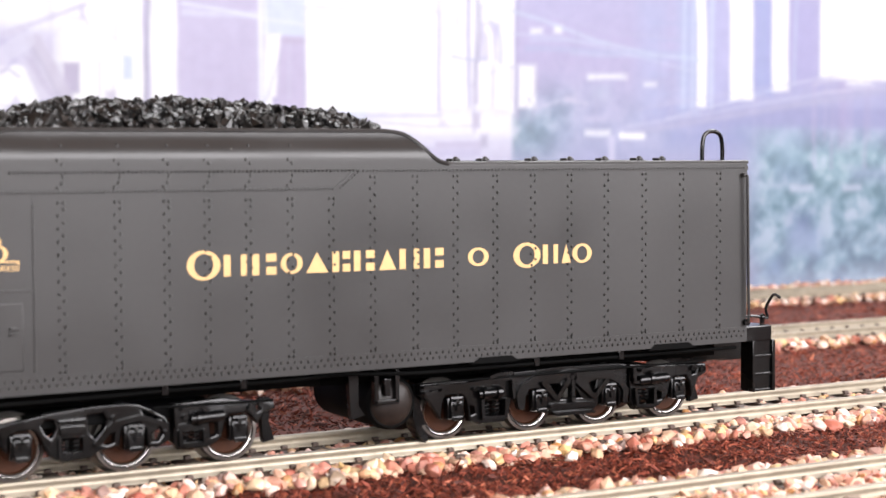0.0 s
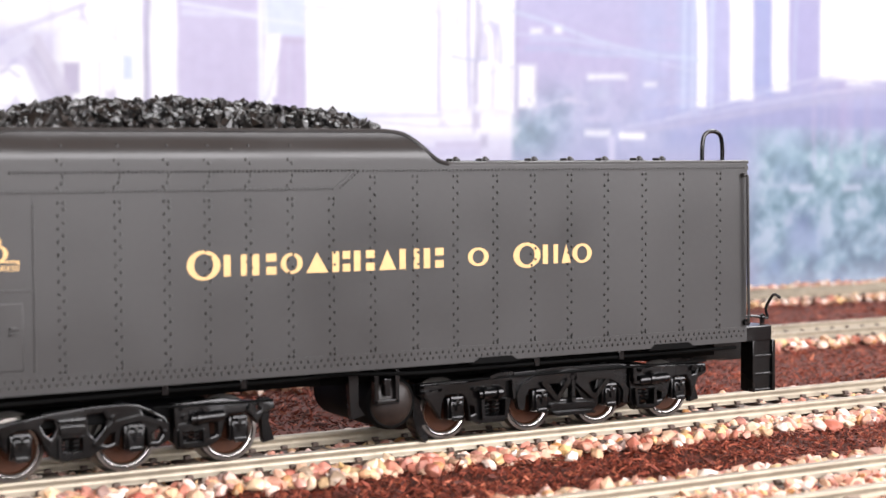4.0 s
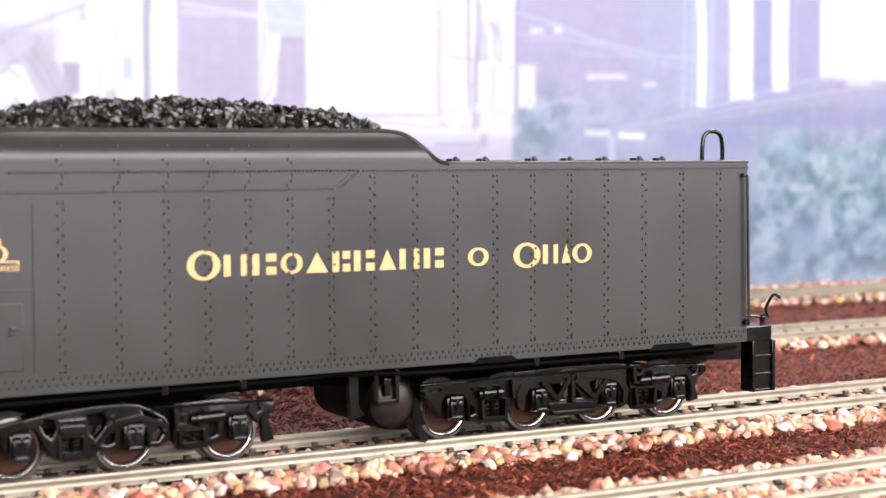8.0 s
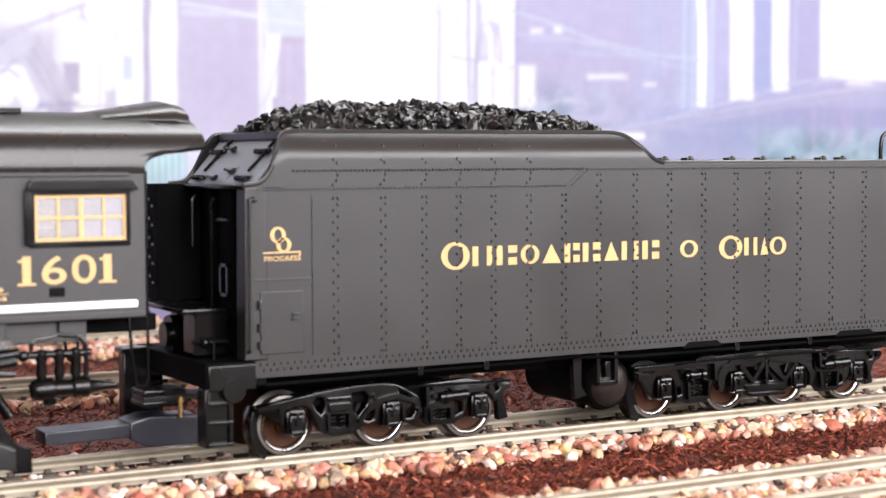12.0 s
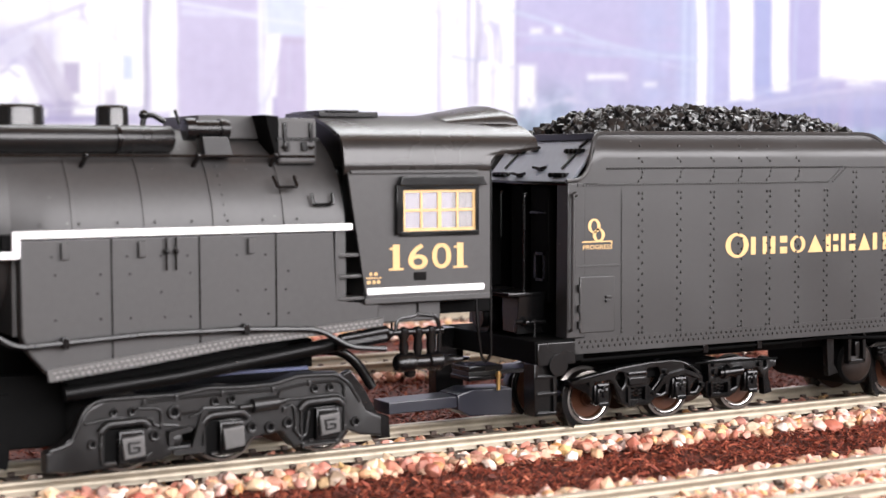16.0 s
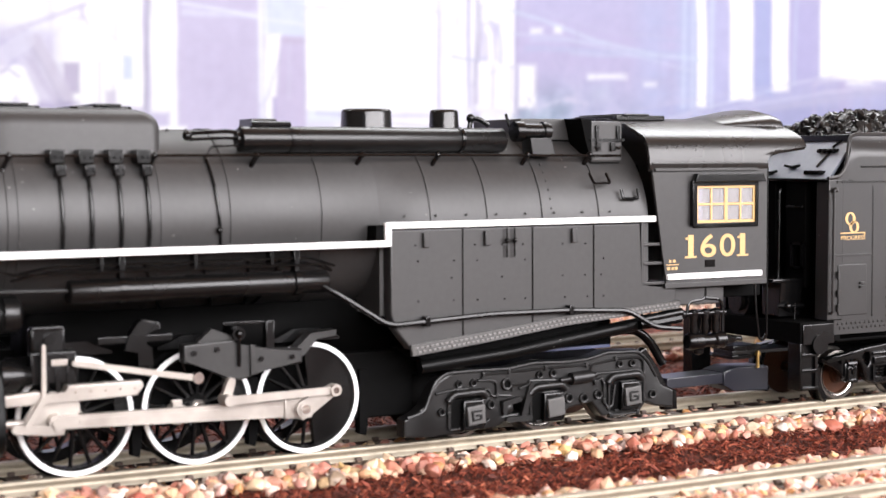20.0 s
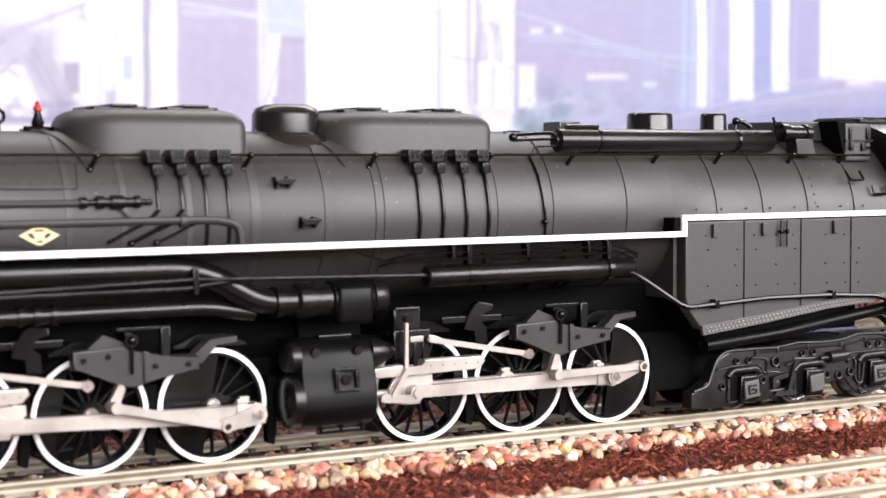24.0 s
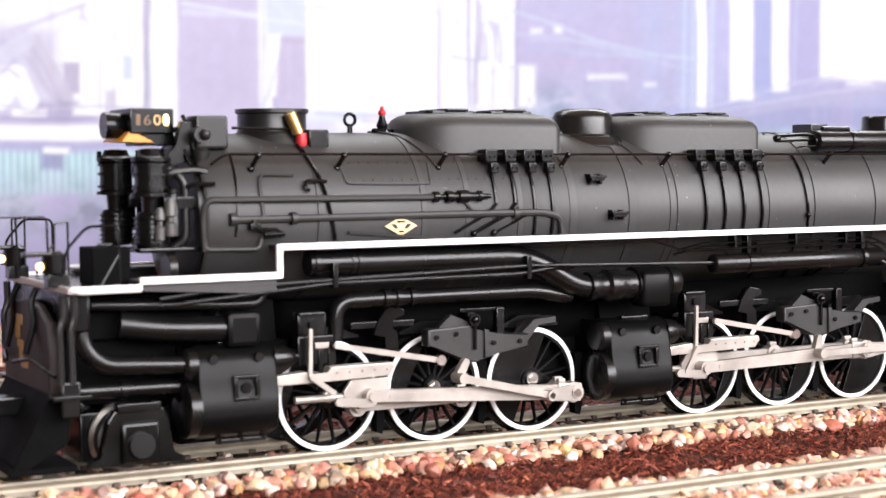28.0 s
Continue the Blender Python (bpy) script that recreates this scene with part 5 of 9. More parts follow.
    part("uncoupling_lever", cyl(ball(lift, (215.6, -12.4, 18.9), 0.75, 8), (215.6, -12.4, 17.6), (215.6, -12.4, 18.9), 0.5, 8), FRAME, T, "bent black wire lever with a hook")
    part("poling_pocket", cyl(box(B(), 205.6, 207.4, -17.9, -14.2, 18.4, 19.4, r=0.2), (206.6, -18.6, 18.8), (206.6, -17.8, 18.8), 0.7, 12), FRAME, T)
    # underframe; its near-black colour carries the shade under the tank
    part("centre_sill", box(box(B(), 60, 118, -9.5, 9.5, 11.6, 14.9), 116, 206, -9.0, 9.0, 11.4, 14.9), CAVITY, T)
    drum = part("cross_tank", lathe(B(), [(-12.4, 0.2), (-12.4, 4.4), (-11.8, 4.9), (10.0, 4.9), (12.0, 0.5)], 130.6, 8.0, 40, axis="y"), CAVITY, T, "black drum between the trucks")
    part("drum_head", lathe(B(), [(-13.5, 0.2), (-13.3, 1.8), (-12.9, 3.2), (-12.3, 4.3), (-11.9, 4.5), (-11.9, 0.3)], 130.6, 8.0, 36, axis="y"), surface("worn_brown_drum", (0.010, 0.0065, 0.005), rough=0.42, spec=0.3, vary=0.6, grain=700, bump=0.5), drum, "worn glossy brown drum head")
    br = B()
    for a, b, c, d in ((126.2, 127.0, 8.3, 15), (130.3, 131.1, 8.35, 15), (126.25, 131.05, 8.1, 8.9), (128.2, 129.3, 9.6, 12.6)):
        box(br, a, b, -14.6, -13.2, c, d, r=0.1)
    part("tank_bracket", br, FRAME, T)
    part("hanging_post", prism(B(), [(122.0, 14.9), (124.0, 14.9), (124.0, 8.0), (125.2, 6.2), (122.6, 5.6), (122.4, 8)], -12.6, -11.2), FRAME, T)
    part("train_line", pipe(B(), [(58, -15.6, 13.4), (110, -15.6, 13.9), (118, -15.2, 14.2), (134, -15.6, 13.4), (206, -15.6, 13.6)], 0.35, 3), CAVITY, T)
    for x in (87.4, 101.0, 159.0, 178.0):
        part("pipe_clamp", box(B(), x - 0.6, x + 0.6, -16.1, -15.1, 13.0, 14.9, r=0.15), FRAME, T)
    # near-black plates laid on the skirt paint in the shade of two notches
    for x0, x1 in ((143.8, 154.0), (182.8, 194.2)):
        part("truck_clearance_pocket", prism(B(), [(x0, 14.6), (x1, 14.6), (x1 - 1.8, 15.7), (x0 + 1.6, 15.7)], -18.06, -17.0), CAVITY, T, "dark plate for the shaded notch in the skirt over the truck")
    for name, axles, four in (("front_truck", (63.9, 82.4, 100.5), False), ("rear_truck", (142.6, 160.8, 176.5, 193.0), True)):
        truck = new(name)
        truck.empty_display_size = 0.005
        truck.parent = T
        pv = Vector((sum(axles) / len(axles), 0, 5.25))
        truck.location = (pv - ORIGIN[T.name]) * MM
        ORIGIN[truck.name] = pv
        for x in axles:
            wheelset(truck, x)
        # bolster shade is in its near-black colour
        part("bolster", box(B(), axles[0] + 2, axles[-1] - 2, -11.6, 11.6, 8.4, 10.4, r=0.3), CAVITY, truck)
        truck_frames(truck, axles, four)
    # drawbar to the engine
    part("far_step_post", box(box(B(), 42.6, 47.6, 12.4, 15.6, 3.9, 17.0, r=0.2), 42.0, 49.0, 12.0, 16.0, 16.8, 17.8, r=0.2), FRAME, T, "black step post on the far side")
    bar = prism(B(), [(24.0, 6.4), (38.6, 6.6), (38.6, 4.4), (24.0, 4.2)], -3.2, 3.2, r=0.2)
    part("drawbar", prism(bar, [(38.4, 6.8), (41.6, 7.6), (50.4, 7.3), (50.4, 2.2), (41.0, 2.6), (38.4, 4.0)], -3.6, 3.6, r=0.25), NAVY, T, "dark blue-black plastic drawbar")
    part("drawbar_plug", box(box(B(), 40.8, 48.6, -3.6, 3.6, 9.2, 10.1, r=0.2), 41.0, 48.4, -3.5, 3.5, 10.9, 12.0, r=0.2), FRAME, T)
    part("contact_strip", box(B(), 41.0, 57.6, -3.2, 3.2, 10.1, 10.9, r=0.1), SMOKE, T)
    part("contact_pin", cyl(cyl(B(), (47.1, -4.0, 7.2), (47.1, -4.0, 10.8), 0.4, 10), (47.1, -4.0, 9.8), (47.1, -4.0, 10.5), 0.65, 10), BRASS, T, "small brass contact pin")
    return T


def rivet_lines():
    """The staggered rivet rows of the tank side, one list for each seam."""
    for x in (70.2, 79.3, 87.4, 94.3, 101.5, 109.0, 116.6, 124.4, 132.7, 140.8, 149.0, 157.0, 165.0, 173.2, 181.9, 190.8, 199.8):
        top = 44.6 if x < 120 else 48.2
        yield [(x + (0.42 if n % 2 else -0.42), -17.9, top - 1.02 * n) for n in range(int((top - 18.2) / 1.02) + 1)] + [(x + 0.42, -17.9, top), (x + 0.42, -17.9, 18.2), (x - 0.42, -17.9, 18.2)]


HEAP = ((63.4, 56.2), (66.0, 57.8), (69.0, 59.0), (74.0, 60.3), (89.0, 60.8), (100.0, 60.8), (112.0, 60.1), (122.0, 59.0), (128.0, 57.6), (134.0, 56.2), (137.0, 55.0))


def coal_load():
    rng = random.Random(8)
    sharp = []
    for _ in range(16):
        bm = B()
        for _ in range(13):
            v = Vector((rng.gauss(0, 1), rng.gauss(0, 1), rng.gauss(0, 1))).normalized() * rng.uniform(0.75, 1.1)
            bm.verts.new((v.x, v.y * rng.uniform(0.8, 1.0), v.z * 0.85))
        bmesh.ops.convex_hull(bm, input=bm.verts[:])
        loose = [v for v in bm.verts if not v.link_faces]
        bmesh.ops.delete(bm, geom=loose, context="VERTS")
        bmesh.ops.dissolve_limit(bm, angle_limit=radians(14), verts=bm.verts[:], edges=bm.edges[:])
        bm.verts.index_update()
        sharp.append((np.array([v.co[:] for v in bm.verts]), [[v.index for v in f.verts] for f in bm.faces]))
        bm.free()

    def lumps():
        for _ in range(3800):
            x, y = rng.uniform(64.0, 129.5), rng.uniform(-15.0, 15.0)
            h = 54.6 + (along(HEAP, x) - 54.6) * (1 - (abs(y) / 16.5) ** 2.6) + rng.uniform(-1.2, 0.4) + 0.9 * noise.noise((x * 0.13, y * 0.13, 3))
            s = rng.uniform(0.5, 0.95) if rng.random() < 0.5 else rng.uniform(0.95, 1.65)
            yield x, y, h, np.array((s * rng.uniform(0.8, 1.3), s, s * rng.uniform(0.7, 1.0))), turn(rng, 1.2)

    ob = strew("coal_load", sharp, lumps(), COAL, (130, 0, 55), "heaped crushed black coal in the tender's bunker", "coal")
    return ob


# ---- locomotive ----
AXIS = 41.0                       # height of the boiler's centre line
COURSES = ((-206.0, 14.75), (-186.0, 14.75), (-185.9, 15.0), (-146.0, 15.05), (-145.9, 15.15), (-112.0, 15.2), (-111.9, 15.35), (-73.0, 15.45), (-60.0, 15.6), (-48.0, 15.9))
CRANK, REACH, RADIUS = 4.65, 41.9, 9.78     # crank throw, main-rod length, driver radius
REAR, FRONT = (-100.3, -79.4, -59.0), (-182.7, -161.5, -140.4)


def girth(x):
    return along(COURSES, x)


def skin(x, z, off=0.0):
    """A place on the near side of the boiler at this length and height."""
    r = girth(x) + off
    return (x, -math.sqrt(max(0.0, r * r - (z - AXIS) ** 2)), z)


def hoop(bm, x, a0, a1, off, r, n=14, slide=0.0):
    """A pipe laid round the boiler between two angles (degrees, 0: level on the near side, 90: top)."""
    pts = []
    for i in range(n + 1):
        a = radians(a0 + (a1 - a0) * i / n)
        xx = x + slide * i / n
        R = girth(xx) + off
        pts.append((xx, -R * math.cos(a), AXIS + R * math.sin(a)))
    return pipe(bm, pts, r, 0, 6)


def firebox_line(x):
    """Cross-section over the firebox: an arch on upright sides."""
    k = min(1.0, max(0.0, (x + 48.0) / 6.0))
    r = 15.9 + (17.9 - 15.9) * k
    zc = AXIS + (38.5 - AXIS) * k
    arch = [(-r * math.cos(math.pi * i / 28), zc + r * math.sin(math.pi * i / 28)) for i in range(29)]
    return [(-r, 24.0)] + arch + [(r, 24.0)]


def boiler_parts(L):
    prof = [(-206.0, 13.6), (-206.6, 14.2)] + list(COURSES)
    prof[2] = (-206.0, 14.75)
    part("boiler_shell", lathe(B(), prof + [(-47.0, 12.0)], 0, AXIS, 72), BLACK, L, "satin black boiler barrel", crease=50)
    part("smokebox_front", lathe(B(), [(-206.2, 13.2), (-207.2, 13.0), (-207.6, 11.6), (-208.4, 8.0), (-208.8, 0.4)], 0, AXIS, 48), SMOKE, L)
    for x, w, o in ((-186.0, 0.5, 0.22), (-166.0, 0.5, 0.16), (-146.0, 0.5, 0.2), (-134.4, 0.8, 0.16), (-120.9, 0.8, 0.2), (-109.6, 0.7, 0.18), (-86.6, 0.7, 0.16), (-74.4, 0.9, 0.2), (-58.0, 0.8, 0.18), (-157.0, 0.5, 0.14)):
        part("boiler_band", lathe(B(), [(x - w, girth(x) - 0.3), (x - w, girth(x) + o), (x + w, girth(x) + o), (x + w, girth(x) - 0.3)], 0, AXIS, 72), BLACK, L)
    bm = B()
    rows = []
    for x in (-48.0, -46.5, -45.0, -43.5, -42.0, -30.0, -20.0, -10.0, 8.2):
        rows.append([bm.verts.new((x, a, b)) for a, b in firebox_line(x)])
    for A, C in zip(rows, rows[1:]):
        for i in range(len(A) - 1):
            bm.faces.new((A[i], A[i + 1], C[i + 1], C[i]))
    bm.faces.new(rows[0])
    bm.faces.new(rows[-1][::-1])
    part("firebox_wrapper", bm, BLACK, L, "wide arched firebox", crease=50)
    for x in (-38.6, -27.0, -14.6, -2.8):
        strap = B()
        line = [(p * 1.006, 38.5 + (q - 38.5) * 1.006) for p, q in firebox_line(x)[1:-1]]
        sheet(strap, line, x - (1.0 if x == -14.6 else 0.3), x + (0.4 if x == -14.6 else 0.3), 0.12)
        part("firebox_band", strap, BLACK, L)
    part("staybolt_rows", dots(B(), [(-44 + 6.2 * i, -17.95, 41.3) for i in range(8)] + [(-13.4, -17.9 * math.cos(a), 38.5 + 17.95 * math.sin(a)) for a in (0.2, 0.3, 0.4, 0.5, 0.6, 0.7, 0.8)], 0.24), BLACK, L)


def seam_rivets(L):
    """Fine rivet rows along the smokebox plate."""
    for z in (47.6, 50.6):
        bm = B()
        for i in range(22):
            p = skin(-181.0 + 1.9 * i, z)
            dots(bm, [p], 0.2, normal=(0, p[1], p[2] - AXIS), height=0.8)
        part("plate_rivets", bm, BLACK, L)


def side_panels(L):
    """The flat casing plates below the stripe, their rivets, and the ash pan under them."""
    for s in (-1, 1):
        a, b = sorted((s * 16.0, s * 19.0))
        part("casing_plate", prism(B(), [(-47.4, 39.0), (-47.4, 24.4), (-46.4, 21.6), (-43.4, 18.0), (-20.0, 20.0), (14.0, 23.4), (14.0, 26.6), (5.6, 27.0), (5.6, 39.0)], a, b, r=0.3), BLACK, L, "flat black firebox casing plate")
        a, b = sorted((s * 18.6, s * 19.5))
        part("riveted_strip", prism(B(), [(-43.7, 18.9), (-43.4, 16.9), (-28.0, 18.6), (-11.8, 20.6), (14.6, 22.5), (14.6, 24.0), (-11.8, 22.3), (-28.0, 20.5)], a, b, r=0.1), STRIP, L, "grey treaded lower edge strip")
        # ash pan coloured near-black for the shade under the casing
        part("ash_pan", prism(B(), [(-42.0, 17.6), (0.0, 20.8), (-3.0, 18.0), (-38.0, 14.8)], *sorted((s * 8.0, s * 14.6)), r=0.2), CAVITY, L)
        part("blow_off_pipe", pipe(B(), [(-40.0, s * 15.6, 14.4), (-22.0, s * 16.4, 16.0), (4.6, s * 16.6, 19.4), (9.0, s * 16.6, 19.9)], 1.25, 1.0, 16), CAST, L, "thick black pipe under the treaded strip")
    tread = B()
    line = ((-43.2, 17.9), (-28.0, 19.5), (-11.8, 21.4), (14.4, 23.2))
    for i in range(58):
        x = -42.6 + 0.98 * i
        z = along(line, x)
        for k, d in ((0.0, 0.34), (0.49, -0.34)):
            box(tread, x + k - 0.3, x + k + 0.3, -19.68, -19.4, z + d - 0.17, z + d + 0.17, r=0.06)
    part("tread_studs", tread, STUD, L, "pale grey tread studs")
    seams = B()
    for x, z0 in ((-33.1, 18.9), (-18.5, 20.2), (-5.1, 21.4)):
        box(seams, x - 0.14, x + 0.14, -19.09, -18.95, z0, 38.9)
    part("casing_seams", seams, FRAME, L)
    spots = []
    for x in (-42.6, -35.4, -30.6, -25.0, -20.6, -12.0, -7.0, -3.4):
        for k, z in enumerate((35.4, 32.6, 29.6, 25.6)):
            if (int(x * 10) + k) % 5 != 1:
                spots.append((x + 0.5 * (k % 2), -19.0, z - 0.02 * x))
    spots += [(x, -19.09, z) for x in (-33.1, -18.5, -5.1) for z in (23.6, 30.6, 36.8)]
    part("casing_rivets", dots(B(), spots, 0.21, height=0.9), FRAME, L)
    for x in (-40.6, -28.2, -9.6):
        part("casing_lug", box(B(), x - 0.6, x + 0.6, -19.7, -18.9, 35.8, 38.4, r=0.15), BLACK, L)
    for x in (-24.2, -22.6):
        part("valve_stem", ball(cyl(B(), (x, -19.5, 33.6), (x, -19.5, 38.8), 0.16, 6), (x, -19.6, 36.6), 0.5, 8), FRAME, L)
    part("lower_feed_pipe", pipe(B(), [(-60.5, -18.4, 30.0), (-58.0, -19.4, 28.6), (-48.4, -20.2, 22.6), (-42.6, -20.2, 22.9), (-28.0, -20.2, 23.6), (-12.0, -20.2, 23.5), (1.8, -20.2, 22.8), (8.2, -20.0, 19.3), (15.0, -19.4, 18.6)], 0.5, 2.0), FRAME, L, "long black feed pipe along the casing")
    for x, z in ((-41.0, 22.9), (-11.0, 23.4)):
        part("pipe_bracket", box(B(), x - 0.5, x + 0.5, -20.8, -19.0, z - 0.8, z + 1.0, r=0.15), FRAME, L)


def stripes(L):
    """Running boards with their white edge."""
    for s in (-1, 1):
        a, b = sorted((s * 14.0, s * 19.1))
        part("running_board", box(B(), -195.4, -47.6, a, b, 36.2, 36.9), BLACK, L)
        part("upper_board", box(B(), -47.6, 8.6, *sorted((s * 17.4, s * 19.1)), 39.1, 39.8), BLACK, L)
        part("front_board", box(B(), -220.0, -195.4, a, b, 31.4, 32.1), BLACK, L)
        e0, e1 = sorted((s * 18.9, s * 19.7))
        part("white_edge", box(B(), -195.9, -47.6, e0, e1, 36.15, 37.25, r=0.2), WHITE, L, "white painted running-board edge")
        part("white_edge", box(B(), -48.6, 8.8, e0, e1, 39.2, 40.35, r=0.2), WHITE, L, "white painted running-board edge")
        part("white_edge", box(B(), -48.7, -47.5, e0 - 0.02, e1 + 0.02, 36.2, 40.3, r=0.2), WHITE, L, "white painted step of the edge")
        part("white_edge", box(B(), -196.3, -195.2, e0 - 0.02, e1 + 0.02, 31.5, 37.2, r=0.2), WHITE, L, "white painted step of the edge")
        part("white_edge", box(B(), -219.8, -195.5, e0, e1, 31.45, 32.6, r=0.2), WHITE, L, "white painted running-board edge")
        part("board_apron", prism(B(), [(-196, 31.4), (-219.6, 31.4), (-219.6, 30.4), (-200.0, 29.2), (-196, 29.6)], *sorted((s * 17.0, s * 18.6))), BLACK, L)
        part("board_end", box(B(), -50.2, -47.8, a, b, 36.9, 39.8), CAVITY, L)


def dome_box(L, x0, x1):
    """A sand dome: a rounded chest saddled on the boiler, with two lids."""
    plan = []
    for cx, cy, r, a0 in ((x0 + 8.6, -10.8 + 8.6, 8.6, 180), (x1 - 2.2, -10.8 + 2.2, 2.2, 270), (x1 - 2.2, 10.8 - 2.2, 2.2, 0), (x0 + 8.6, 10.8 - 8.6, 8.6, 90)):
        plan += [(cx + r * math.cos(radians(a0 + 15 * i)), cy + r * math.sin(radians(a0 + 15 * i))) for i in range(7)]
    bm = B()
    rings = []
    for z, inset in ((46.0, 0.0), (56.6, 0.0), (57.6, 0.25), (58.5, 0.9), (59.2, 2.0), (59.6, 3.6)):
        rings.append([bm.verts.new(((px - (x0 + x1) / 2) * (1 - inset / 16.0) + (x0 + x1) / 2, py * (1 - inset / 10.8), z)) for px, py in plan])
    for A, C in zip(rings, rings[1:]):
        for i in range(len(plan)):
            bm.faces.new((A[i], A[(i + 1) % len(plan)], C[(i + 1) % len(plan)], C[i]))
    bm.faces.new(rings[-1])
    dome = part("sand_dome", bm, BLACK, L, "rounded black sand dome", crease=60)
    for c in (x0 + 9.2, x1 - 8.2):
        lid = part("lid", prism(B(), [(c - 5.2, -4), (c - 4.2, -5), (c + 4.2, -5), (c + 5.2, -4), (c + 5.2, 4), (c + 4.2, 5), (c - 4.2, 5), (c - 5.2, 4)], 59.3, 60.1, axis="z", r=0.2), FRAME, dome)
        part("lid_bar", box(B(), c - 1.5, c + 3.0, -5.6, 5.6, 60.0, 60.5, r=0.12), FRAME, dome)
    skirt = []
    for i in range(15):
        a = radians(36 + 54 * i / 14)
        skirt.append((x0 - 6.0 + 7.5 * (1 - i / 14) ** 0.7, -(girth(x0) + 0.15) * math.cos(a), AXIS + (girth(x0) + 0.15) * math.sin(a)))
    part("dome_seam", pipe(B(), skirt, 0.22, 0, 6), BLACK, dome)
    return dome


def dome_parts(L):
    dome_box(L, -163.6, -133.6)
    dome_box(L, -118.0, -85.2)
    part("steam_dome", lathe(B(), [(53.6, 8.8), (54.6, 8.4), (55.2, 7.6), (55.5, 7.5), (55.7, 6.3), (56.0, 6.1), (59.2, 6.0), (60.3, 5.4), (60.9, 3.8), (61.0, 0.2)], -122.2, 0.0, 40, axis="z"), POLISH, L, "low rounded steam dome", crease=60)
    for xs, curved in (((-151.9, -147.8, -143.7, -139.8), 2), ((-104.0, -99.3, -94.5, -89.9), 0)):
        for n, x in enumerate(xs):
            br = part("sand_pipe_clamp", box(B(), x - 1.0, x + 1.5, -14.3, -11.2, 50.6, 52.9, r=0.2), FRAME, L)
            part("clamp_foot", box(B(), x - 0.2, x + 1.5, -14.9, -13.4, 48.6, 50.5, r=0.25), FRAME, br)
            part("bolts", dots(dots(B(), [(x + 0.0, -14.3, 51.6), (x + 1.0, -14.3, 51.6)], 0.3, height=1.0), [(x + 0.3, -14.9, 49.6), (x + 1.2, -14.9, 49.6)], 0.26, height=1.0), FRAME, br)
            bm = B()
            if n < curved:
                hoop(bm, x + 0.6, 30, 8, 0.35, 0.32, 8)
                a, b = skin(x + 0.6, 43.1, 0.4), skin(x - 8.0, 38.0, 0.4)
                pipe(bm, [a, skin(x - 1.0, 41.6, 0.5), b], 0.32, 1.0, 6)
            else:
                hoop(bm, x + 0.6, 31, -15, 0.35, 0.32, 12)
            part("sand_pipe", bm, FRAME, br, "thin black sand pipe round the boiler")


